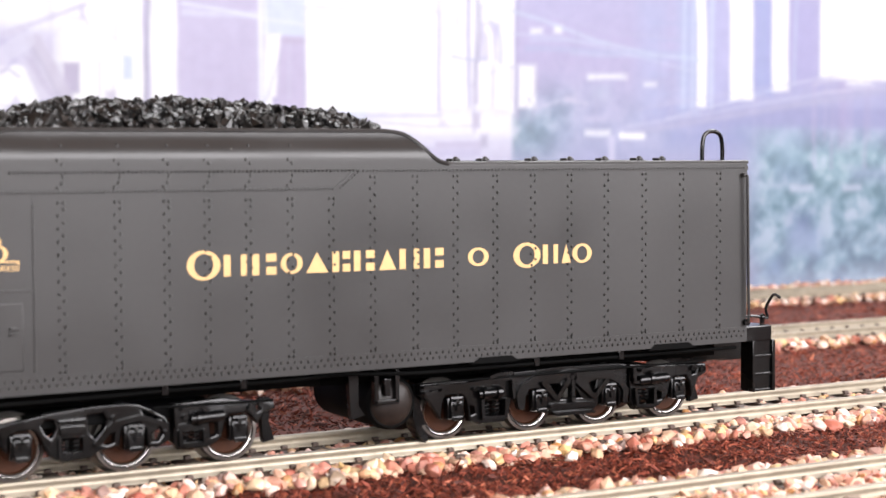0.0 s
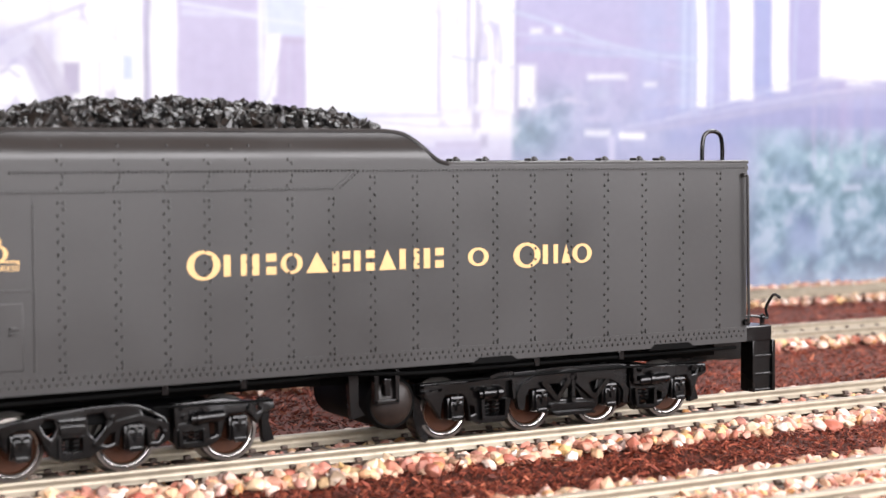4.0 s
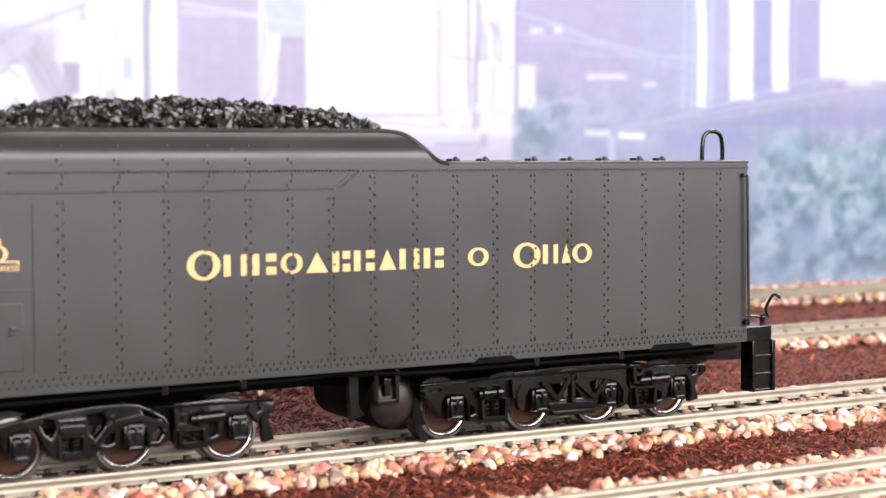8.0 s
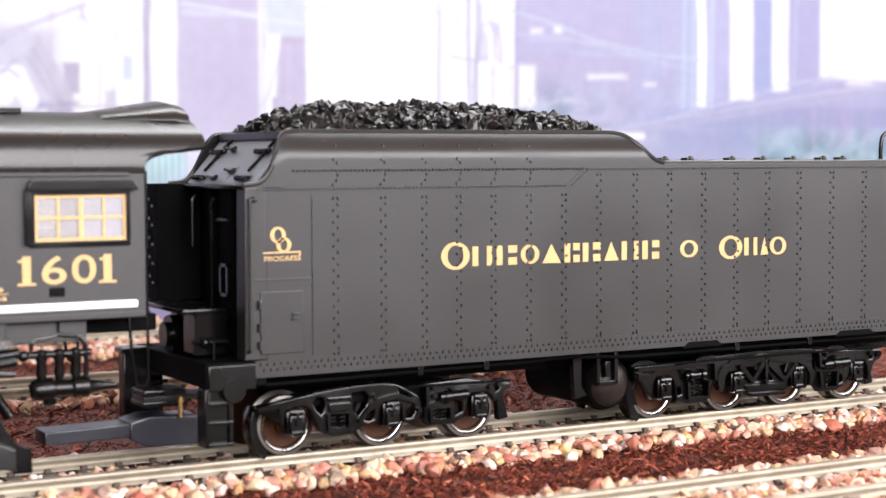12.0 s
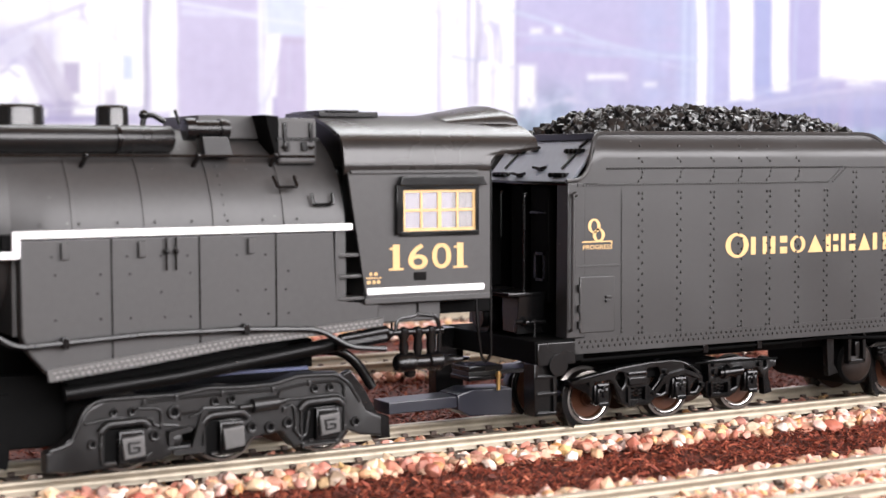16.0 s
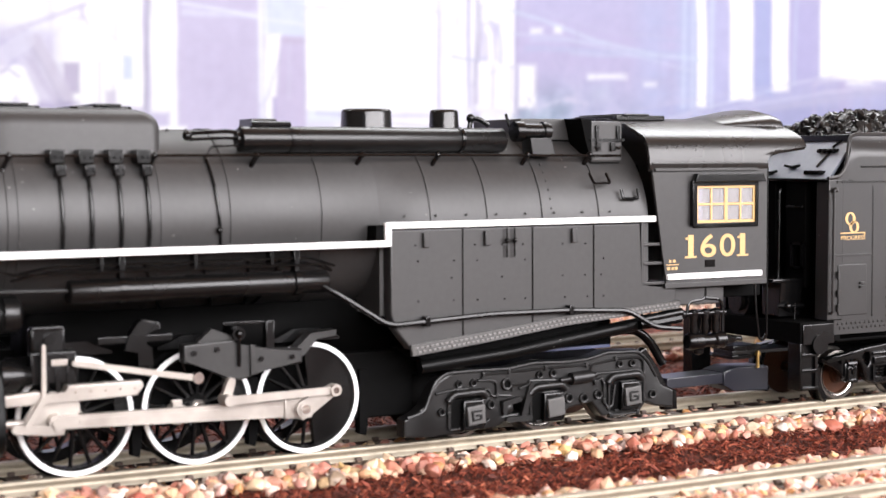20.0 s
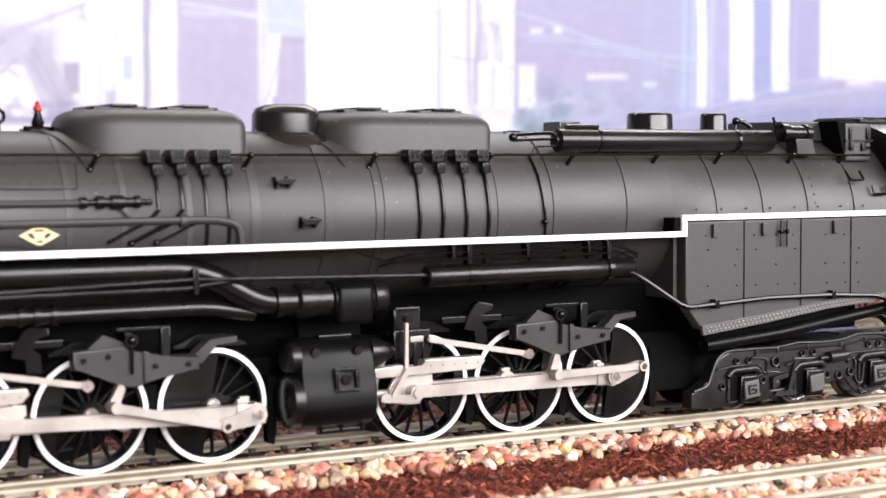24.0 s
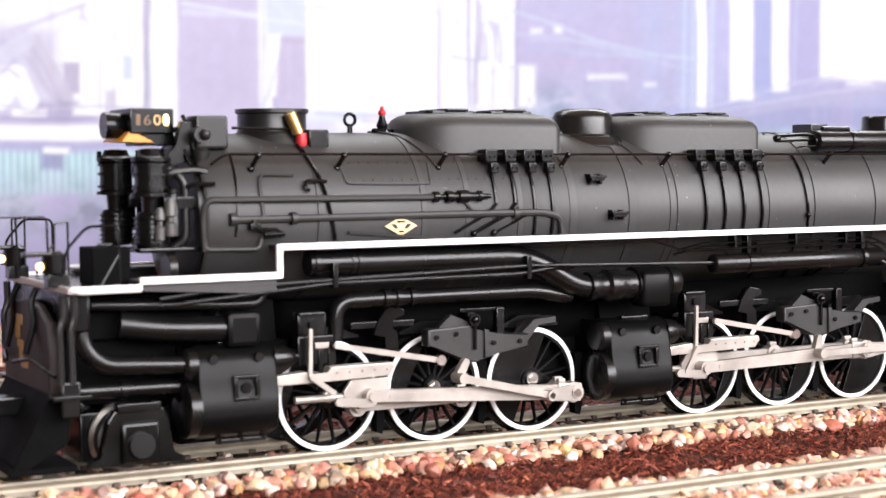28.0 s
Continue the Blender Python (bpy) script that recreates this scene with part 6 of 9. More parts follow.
def boiler_fittings(L):
    # handrail with its stanchions
    part("handrail", pipe(B(), [(-205.4, -13.4, 50.4), (-203.0, -13.5, 52.1), (-100, -13.7, 51.9), (-40, -14.6, 51.9), (4.0, -14.8, 51.7)], 0.24, 2.0, 6), FRAME, L, "thin black boiler handrail")
    for x in (-197.0, -181.0, -161.0, -134.6, -111.2, -87.7, -69.8, -50.2, -35.6, -16.8, -3.0):
        y0 = -13.7 if x < -50 else -14.7
        post = cyl(B(), (x, y0, 51.9), (x - 0.7, y0 + 1.6, 49.6), 0.42, 8)
        part("stanchion", ball(ball(post, (x, y0, 51.9), 0.62, 8), (x - 0.7, y0 + 1.6, 49.6), 0.7, 8), FRAME, L)
    # air tank on the boiler's shoulder
    tank = part("upper_tank", lathe(B(), [(-72.4, 1.6), (-72.0, 2.2), (-20.6, 2.2), (-20.2, 1.8)], -11.6, 54.6, 28), GLOSS, L, "long black pipe-shaped cooler tank", crease=50)
    for x in (-63.0, -29.6):
        part("tank_band", lathe(B(), [(x - 0.3, 2.0), (x - 0.3, 2.35), (x + 0.3, 2.35), (x + 0.3, 2.0)], -11.6, 54.6, 28), FRAME, tank)
    part("tank_head", lathe(B(), [(-72.7, 0.2), (-72.7, 1.3), (-72.2, 1.4)], -11.6, 54.6, 20), FRAME, tank)
    part("tank_inlet", ball(pipe(pipe(B(), [(-71.8, -11.8, 55.6), (-74.0, -11.2, 56.0), (-80.4, -9.4, 55.6)], 0.35, 1), [(-71.8, -11.4, 54.6), (-74.0, -11.0, 54.9), (-80.2, -9.8, 54.6)], 0.3, 1), (-80.6, -9.8, 55.2), 0.9, 8), FRAME, tank)
    part("tank_valve", cyl(B(), (-70.0, -11.6, 57.1), (-62.8, -11.6, 57.1), 0.6, 8), FRAME, tank)
    part("drain_pipe", ball(hoop(pipe(B(), [(-72.6, -12.6, 53.6), (-77.6, -12.6, 53.4), (-78.4, -12.9, 51.8)], 0.2, 0.8), -78.2, 44, -15, 0.3, 0.24, 14, 1.2), skin(-77.4, 39.6, 0.5), 0.6, 8), FRAME, tank)
    # lower air tank below the board
    low = part("lower_tank", lathe(B(), [(-103.4, 1.5), (-103.0, 1.95), (-59.2, 1.95), (-58.8, 1.6)], -17.2, 30.6, 28), GLOSS, L, "black air reservoir under the running board", crease=50)
    for x in (-94.8, -64.6):
        part("tank_strap", box(lathe(B(), [(x - 0.5, 1.7), (x - 0.5, 2.2), (x + 0.5, 2.2), (x + 0.5, 1.7)], -17.2, 30.6, 24), x - 0.5, x + 0.5, -18.2, -16.4, 32.4, 36.2, r=0.15), FRAME, low)
    part("conduit", pipe(B(), [(-146, -18.6, 35.6), (-118, -18.6, 35.4), (-112, -18.6, 33.6), (-60.0, -18.6, 33.6), (-58.4, -18.4, 32.6)], 0.2, 1.0, 6), FRAME, L)
    for z, yy in ((34.7, -17.6), (33.8, -16.4)):
        part("air_line", pipe(B(), [(-112.0, yy, z - 1.2), (-106.0, yy, z), (-62.0, yy, z), (-57.0, yy + 1.0, z - 1.6)], 0.22, 2.0, 6), FRAME, L)
    for x in (-98.0, -82.4, -69.0):
        part("line_hanger", box(B(), x - 0.3, x + 0.3, -18.0, -15.8, 33.4, 36.2, r=0.1), FRAME, L)
    for x, slide in ((-90.0, 6.0), (-80.0, 5.0), (-72.0, 3.0), (-66.0, -2.0)):
        part("under_pipe", hoop(B(), x, -24, -72, 0.3, 0.26, 10, slide), FRAME, L)
    # pipes along the smokebox
    part("smokebox_pipe", pipe(B(), [(-206.6, -13.6, 36.0), (-207.0, -13.8, 42.0), (-206.6, -14.6, 44.6), (-200.0, -15.2, 44.6), (-164.0, -15.4, 44.5)], 0.55, 2.2), BLACK, L)
    valve = part("blower_valve", cyl(B(), (-164.4, -15.4, 44.5), (-152.6, -15.4, 44.5), 0.45, 12), FRAME, L, "stepped black blower valve")
    for x0, x1, r in ((-164.4, -163.4, 0.95), (-161.8, -160.6, 1.05), (-160.6, -159.4, 0.7), (-159.4, -157.4, 1.15), (-157.4, -155.4, 0.75), (-155.4, -154.6, 1.0)):
        part("valve_collar", cyl(B(), (x0, -15.4, 44.5), (x1, -15.4, 44.5), r, 12), FRAME, valve)
    part("pipe_hook", pipe(B(), [skin(-184.6, 47.4, 0.5), skin(-188.4, 47.6, 0.7), skin(-188.8, 46.4, 0.7), skin(-188.0, 45.8, 0.7)], 0.32, 0.6, 6), FRAME, L)
    part("drain_cluster", pipe(pipe(box(B(), -199.6, -197.6, -16.4, -14.6, 39.4, 40.6, r=0.2), [(-198.8, -16.0, 41.2), (-198.6, -16.2, 39.6), (-194.6, -16.2, 39.4), (-194.0, -16.0, 38.2)], 0.4, 0.6), [(-197.0, -16.0, 38.6), (-193.4, -16.0, 38.8)], 0.55, 0), FRAME, L)
    for x in (-147.6, -143.4):
        part("brace_rod", ball(pipe(B(), [skin(x, 41.6, 0.4), skin(x - 8.6, 37.6, 0.4)], 0.24, 0, 6), skin(x - 8.4, 37.8, 0.5), 0.6, 8), FRAME, L)
    part("smokebox_lower_pipe", pipe(B(), [(-206.8, -13.6, 37.4), (-206.4, -14.0, 36.4), (-197.4, -14.6, 36.3), (-196.8, -14.6, 38.6)], 0.45, 0.8), BLACK, L)
    part("blower_drain", hoop(B(), -158.6, 12, -2, 0.3, 0.3, 8, 3.6), BLACK, L)
    part("injector_pipe", pipe(B(), [(-202.6, -15.2, 41.2), (-147.6, -15.6, 41.4), (-141.0, -15.6, 41.3), (-137.6, -15.6, 40.4), (-137.2, -15.6, 37.2)], 0.62, 2.4), BLACK, L)
    for x in (-202.4, -191.4, -147.4):
        part("pipe_collar", lathe(B(), [(x - 0.5, 0.5), (x - 0.5, 1.05), (x + 0.5, 1.05), (x + 0.5, 0.5)], -15.4, 41.3, 14), BLACK, L)
    part("smokebox_strap", hoop(B(), -187.4, 58, -14, 0.25, 0.35, 16, 4.0), FRAME, L)
    part("thin_pipe", hoop(B(), -200.6, 48, -10, 0.2, 0.2, 14, -1.0), FRAME, L)
    part("bent_handle", pipe(B(), [skin(-190.4, 48.6, 0.6), skin(-196.4, 48.8, 0.7), skin(-197.0, 47.2, 0.7), skin(-196.8, 41.6, 0.7)], 0.3, 0.8, 6), BLACK, L)
    part("washout_cover", pipe(B(), [skin(-181.2, 50.4, 0.1), skin(-180.6, 47.0, 0.1), skin(-172.0, 46.8, 0.1), skin(-164.2, 46.8, 0.1), skin(-163.6, 50.4, 0.1)], 0.24, 0.6, 6), BLACK, L, "raised edge of a lapped plate on the smokebox")
    part("diagonal_brace", pipe(B(), [skin(-181, 38.6, 0.3), skin(-163, 37.0, 0.3)], 0.3, 0, 6), BLACK, L)
    plate = prism(B(), [(-174.0, 39.5), (-171.2, 40.9), (-170.4, 40.9), (-167.6, 39.5), (-170.4, 38.0), (-171.2, 38.0)], -15.3, -15.05)
    badge = part("builder_plate", plate, surface("cream_plate", (0.62, 0.48, 0.26), rough=0.4, vary=0.1), L, "cream diamond-shaped plate")
    marks = prism(prism(B(), [(-172.8, 39.8), (-172.0, 39.9), (-171.4, 39.1), (-172.0, 39.0)], -15.4, -15.25), [(-168.8, 39.8), (-169.6, 39.9), (-170.2, 39.1), (-169.6, 39.0)], -15.4, -15.25)
    part("badge_marks", box(box(marks, -171.6, -170.0, -15.4, -15.25, 40.1, 40.4), -171.3, -170.3, -15.4, -15.25, 38.4, 38.7), SMOKE, badge, "dark marks on the plate")
    for x, z in ((-129.2, 47.3), (-125.1, 40.5)):
        yy = skin(x, z)[1]
        st = part("boiler_step", box(B(), x - 1.5, x + 1.5, yy - 2.0, yy + 0.6, z - 0.3, z + 0.3, r=0.1), FRAME, L)
        part("step_bracket", box(box(B(), x - 1.5, x - 0.9, yy - 1.5, yy + 0.6, z - 0.9, z + 1.0, r=0.1), x + 0.7, x + 1.3, yy - 1.5, yy + 0.6, z - 0.9, z + 1.0, r=0.1), FRAME, st)
        part("step_lip", box(B(), x - 1.9, x + 1.8, yy - 2.2, yy - 1.7, z + 0.2, z + 0.7, r=0.1), FRAME, st)
    # stack, bell parts, top fittings
    part("chimney", lathe(B(), [(53.5, 7.4), (55.4, 6.6), (56.4, 6.1), (59.2, 6.1), (59.4, 6.5), (60.1, 6.5), (60.1, 5.2), (57.0, 5.0), (57.0, 0.1)], -188.6, 0.0, 40, axis="z"), SMOKE, L, "short wide black smoke stack", crease=50)
    wh = part("whistle", cyl(B(), (-186.8, -7.4, 55.8), (-188.4, -7.4, 59.2), 1.05, 14), BRASS, L, "small brass whistle with a red base")
    part("whistle_base", lathe(B(), [(53.4, 0.9), (54.2, 1.1), (55.8, 0.9)], -186.2, -7.4, 12, axis="z"), RED, wh)
    part("whistle_stand", box(B(), -185.2, -181.4, -8.6, -5.8, 52.8, 56.4, r=0.3), FRAME, wh)
    part("whistle_cord", pipe(B(), [(-199.0, -7.0, 56.6), (-186.0, -7.2, 56.4)], 0.25, 0, 6), FRAME, wh)
    part("eye_ring", cyl(pipe(B(), [(-173.2 + 1.1 * math.cos(a * 0.6283), 0, 58.4 + 1.1 * math.sin(a * 0.6283)) for a in range(11)], 0.32, 0, 6), (-173.2, 0, 55.6), (-173.2, 0, 57.3), 0.5, 8), FRAME, L)
    sv = part("safety_valve", lathe(B(), [(55.2, 2.0), (56.2, 1.6), (56.6, 0.8), (57.4, 1.1), (58.4, 0.7), (59.2, 0.5)], -166.6, 0.0, 16, axis="z"), FRAME, L, "valve with a red knob")
    part("knob", ball(ball(B(), (-166.6, 0, 59.7), 0.75, 8), (-166.6, 0, 60.6), 0.4, 6), RED, sv)
    part("valve_arms", cyl(B(), (-169.2, -1.6, 56.4), (-163.8, 1.4, 56.4), 0.45, 8), FRAME, sv)
    for x, r, h in ((-43.4, 4.6, 60.3), (-27.2, 2.7, 60.4)):
        part("turret_cap", lathe(B(), [(54.8, r + 0.15), (h - 0.6, r), (h - 0.15, r - 0.2), (h, r - 0.6), (h, r * 0.62), (h - 0.5, r * 0.6), (h - 0.6, 0.2)], x, -2.0, 32, axis="z"), POLISH, L, "low round black cap with a sunk top", crease=50)
    part("top_plate", box(B(), -67.0, -62.3, -5.0, 1.0, 55.6, 58.3, r=0.2), POLISH, L)
    part("top_valve", ball(pipe(B(), [(-22.4, -3.0, 55.8), (-22.0, -3.0, 58.6), (-20.6, -3.0, 58.9), (-18.4, -3.4, 57.6)], 0.5, 0.8), (-22.0, -3, 58.8), 0.9, 8), FRAME, L)
    part("top_rivets", dots(B(), [(-160 + 3.4 * i, -3.2, AXIS + 15.1) for i in range(40)], 0.4, normal=(0, -0.2, 1), height=0.9), BLACK, L)
    gov = part("dynamo", cyl(cyl(cyl(B(), (-17.2, -12.6, 56.2), (-10.8, -12.6, 56.2), 1.5, 16), (-18.4, -12.6, 56.2), (-16.8, -12.6, 56.2), 1.9, 16), (-12.4, -12.6, 56.2), (-11.6, -12.6, 56.2), 1.8, 16), FRAME, L, "small black dynamo before the cab")
    part("dynamo_base", prism(B(), [(-15.6, 51.8), (-10.6, 51.8), (-11.6, 55.0), (-16.0, 55.0)], -14.6, -11.2, r=0.15), SMOKE, gov)
    part("dynamo_lever", cyl(B(), (-19.0, -12.0, 57.0), (-19.8, -12.0, 59.4), 0.3, 6), FRAME, gov)
    tb = part("turret_box", box(B(), -2.6, 4.6, -14.6, -9.0, 50.4, 58.2, r=0.5), BLACK, L, "black valve casing before the cab")
    part("casing_curb", box(B(), -14.6, -2.4, -8.8, 8.8, 54.6, 58.7, r=0.35), BLACK, tb, "raised curb on the firebox top")
    part("casing_hood", prism(B(), [(-5.0, 58.7), (-2.4, 58.5), (-2.4, 50.6), (-3.0, 52.0), (-3.8, 54.6), (-4.4, 57.0)], -14.5, -8.9, r=0.15), CAVITY, tb)
    for x in (-1.4, 3.4):
        part("casing_clamp", pipe(box(B(), x - 0.35, x + 0.35, -15.0, -14.5, 54.2, 57.4, r=0.12), [(x - 0.5, -14.8, 53.4), (x, -15.2, 53.0), (x + 0.5, -14.8, 53.4)], 0.22, 0.3, 6), FRAME, tb)
    part("casing_strap", box(B(), -2.8, 4.8, -14.9, -14.4, 54.4, 54.9), FRAME, tb)
    part("casing_latch", box(box(B(), -1.6, -0.6, -15.1, -14.4, 52.6, 54.2, r=0.1), 1.6, 2.6, -15.1, -14.4, 52.6, 54.2, r=0.1), FRAME, tb)
    for x, z in ((-2.4, 46.6), (4.2, 43.6)):
        part("grab_step", pipe(B(), [(x - 2.0, -16.4 - (47 - z) * 0.3, z + 1.8), (x - 1.8, -17.9, z), (x + 1.8, -17.9, z), (x + 1.8, -16.4 - (47 - z) * 0.3, z + 1.8)], 0.28, 0.5), FRAME, L)


def steam_pipes(L):
    part("exhaust_pipe", pipe(B(), [(-188.8, -15.0, 33.5), (-145.0, -15.4, 33.4), (-134.0, -15.4, 27.2), (-126.6, -15.4, 27.2)], 2.15, 5.5, 20), GLOSS, L, "thick black steam pipe with a drooping bend")
    for x in (-187.6, -180.8, -179.6):
        part("pipe_flange", lathe(B(), [(x - 0.4, 1.8), (x - 0.4, 2.4), (x + 0.4, 2.4), (x + 0.4, 1.8)], -15.0, 33.5, 24), GLOSS, L)
    part("slip_joint", lathe(B(), [(-131.6, 2.2), (-131.6, 2.7), (-130.2, 2.7), (-129.6, 2.4), (-128.0, 2.4), (-127.4, 3.1), (-125.0, 3.1), (-124.4, 2.8), (-121.6, 2.8), (-121.6, 2.2)], -15.4, 27.2, 28), GLOSS, L)
    part("joint_box", box(lathe(B(), [(-121.6, 2.6), (-121.2, 3.3), (-114.0, 3.3), (-113.4, 2.8)], -15.2, 27.2, 28), -121.0, -114.2, -18.9, -14.0, 23.0, 29.8, r=0.9), CAST, L, "banded steam-pipe casing over the cylinder", crease=50)
    part("joint_end", lathe(B(), [(-113.6, 2.2), (-113.2, 2.9), (-111.0, 2.9), (-110.4, 2.2), (-110.4, 0.3)], -15.2, 27.4, 24), GLOSS, L, crease=50)
    part("lower_steam_pipe", pipe(B(), [(-183.6, -15.0, 20.0), (-183.4, -15.0, 26.8), (-172.0, -15.0, 26.9), (-143.0, -14.6, 26.9), (-134.6, -14.0, 25.4)], 1.35, 3.0, 14), GLOSS, L)
    for x in (-174.0, -171.6, -168.8):
        part("pipe_flange", lathe(B(), [(x - 0.5, 1.2), (x - 0.5, 1.7), (x + 0.5, 1.7), (x + 0.5, 1.2)], -15.0, 26.9, 20), GLOSS, L)
    part("feed_line", pipe(B(), [(-216.0, -17.8, 28.8), (-205, -18.2, 30.2), (-146.6, -18.4, 31.8), (-103.4, -17.6, 30.8)], 0.4, 2.0, 8), GLOSS, L)
    part("feed_line", pipe(B(), [(-212.0, -17.8, 28.0), (-185.0, -18.2, 30.2), (-148.0, -18.4, 30.4), (-141.0, -18.0, 31.2), (-136.0, -17.4, 31.2)], 0.4, 2.0, 8), GLOSS, L)
    for x in (-185.2, -146.4):
        part("pipe_hanger", box(B(), x - 0.5, x + 0.5, -18.9, -17.2, 29.4, 33.6, r=0.15), FRAME, L)
    # shorter pipes before the front cylinders
    part("front_steam_pipe", pipe(B(), [(-221.0, -12.4, 24.6), (-214.0, -13.6, 23.6), (-203.6, -14.6, 23.2), (-199.0, -14.8, 23.2)], 2.15, 3.0, 18), GLOSS, L)
    part("front_pipe_box", box(B(), -204.2, -198.2, -17.3, -11.0, 20.2, 26.0, r=0.9), CAST, L)
    part("receiver_pipe", pipe(B(), [(-228.0, -14.0, 27.0), (-227.8, -14.4, 21.4), (-224.6, -14.6, 18.4), (-210.0, -14.8, 17.6)], 1.5, 3.5, 14), GLOSS, L, "bent black pipe behind the pilot")
    part("upper_front_pipe", pipe(B(), [(-226.0, -13.0, 28.0), (-204.0, -14.4, 27.2), (-197.4, -14.8, 27.2), (-196.4, -15.0, 31.0)], 0.9, 1.4, 12), GLOSS, L)


def cylinders(L, dx, name):
    cylinder = part(name, prism(B(), [(-8.0, 20.2), (-13.6, 20.6), (-16.0, 19.8), (-17.0, 17.6), (-17.3, 14.6), (-17.8, 12.0), (-18.5, 9.2), (-17.8, 6.6), (-14.6, 5.0), (-9.0, 5.4), (9.0, 5.4), (14.6, 5.0), (17.8, 6.6), (18.5, 9.2), (17.8, 12.0), (17.3, 14.6), (17.0, 17.6), (16.0, 19.8), (13.6, 20.6), (8.0, 20.2)], -127.2 + dx, -113.4 + dx, axis="x", r=0.4), CAST, L, "black cylinder casting with valve chest", crease=50)
    for s in (-1, 1):
        part("valve_head", lathe(B(), [(-129.2 + dx, 0.3), (-129.2 + dx, 2.3), (-128.6 + dx, 2.8), (-127.0 + dx, 2.8)], s * 14.2, 17.4, 28), GLOSS, cylinder)
        part("cylinder_head", lathe(B(), [(-129.4 + dx, 0.4), (-129.4 + dx, 3.8), (-128.8 + dx, 4.7), (-127.0 + dx, 4.7)], s * 13.9, 10.0, 32), GLOSS, cylinder)
        part("rear_head", lathe(B(), [(-113.6 + dx, 2.6), (-111.2 + dx, 2.4), (-109.8 + dx, 1.6), (-108.8 + dx, 1.4), (-108.8 + dx, 0.3)], s * 14.6, 17.6, 24), GLOSS, cylinder)
        y = s * 17.5
        rim = B()
        for x0, x1, z0, z1 in ((-121.4, -116.8, 15.0, 15.6), (-121.4, -116.8, 11.4, 12.0), (-121.4, -120.7, 11.9, 15.1), (-117.5, -116.8, 11.9, 15.1)):
            box(rim, x0 + dx, x1 + dx, *sorted((y - s * 0.6, y + s * 0.75)), z0, z1, r=0.12)
        part("inspection_plate", cyl(rim, (-119.1 + dx, y, 13.5), (-119.1 + dx, y + s * 0.55, 13.5), 0.9, 14), FRAME, cylinder, "square rimmed inspection opening")
        part("chest_ledge", box(B(), -122.6 + dx, -116.4 + dx, *sorted((s * 12.6, s * 14.2)), 20.4, 21.0, r=0.15), FRAME, cylinder)
    for x, z in ((-124.6, 18.4), (-116.6, 18.4)):
        part("chest_bolt", cyl(B(), (x + dx, -17.4, z), (x + dx, -16.4, z), 0.75, 12), GLOSS, cylinder)
    part("drain_pipe", box(B(), -124.0 + dx, -115.0 + dx, -16.4, -15.6, 4.2, 5.0, r=0.15), FRAME, cylinder)
    for x in (-123.4, -119.5, -115.6):
        part("drain_cock", lathe(B(), [(4.3, 0.3), (4.6, 0.5), (5.4, 0.6)], x + dx, -16.0, 10, axis="z"), FRAME, cylinder)
    return cylinder


GEAR = {"wheels": [], "side": [], "main": [], "head": [], "rod": [], "link": [], "union": []}


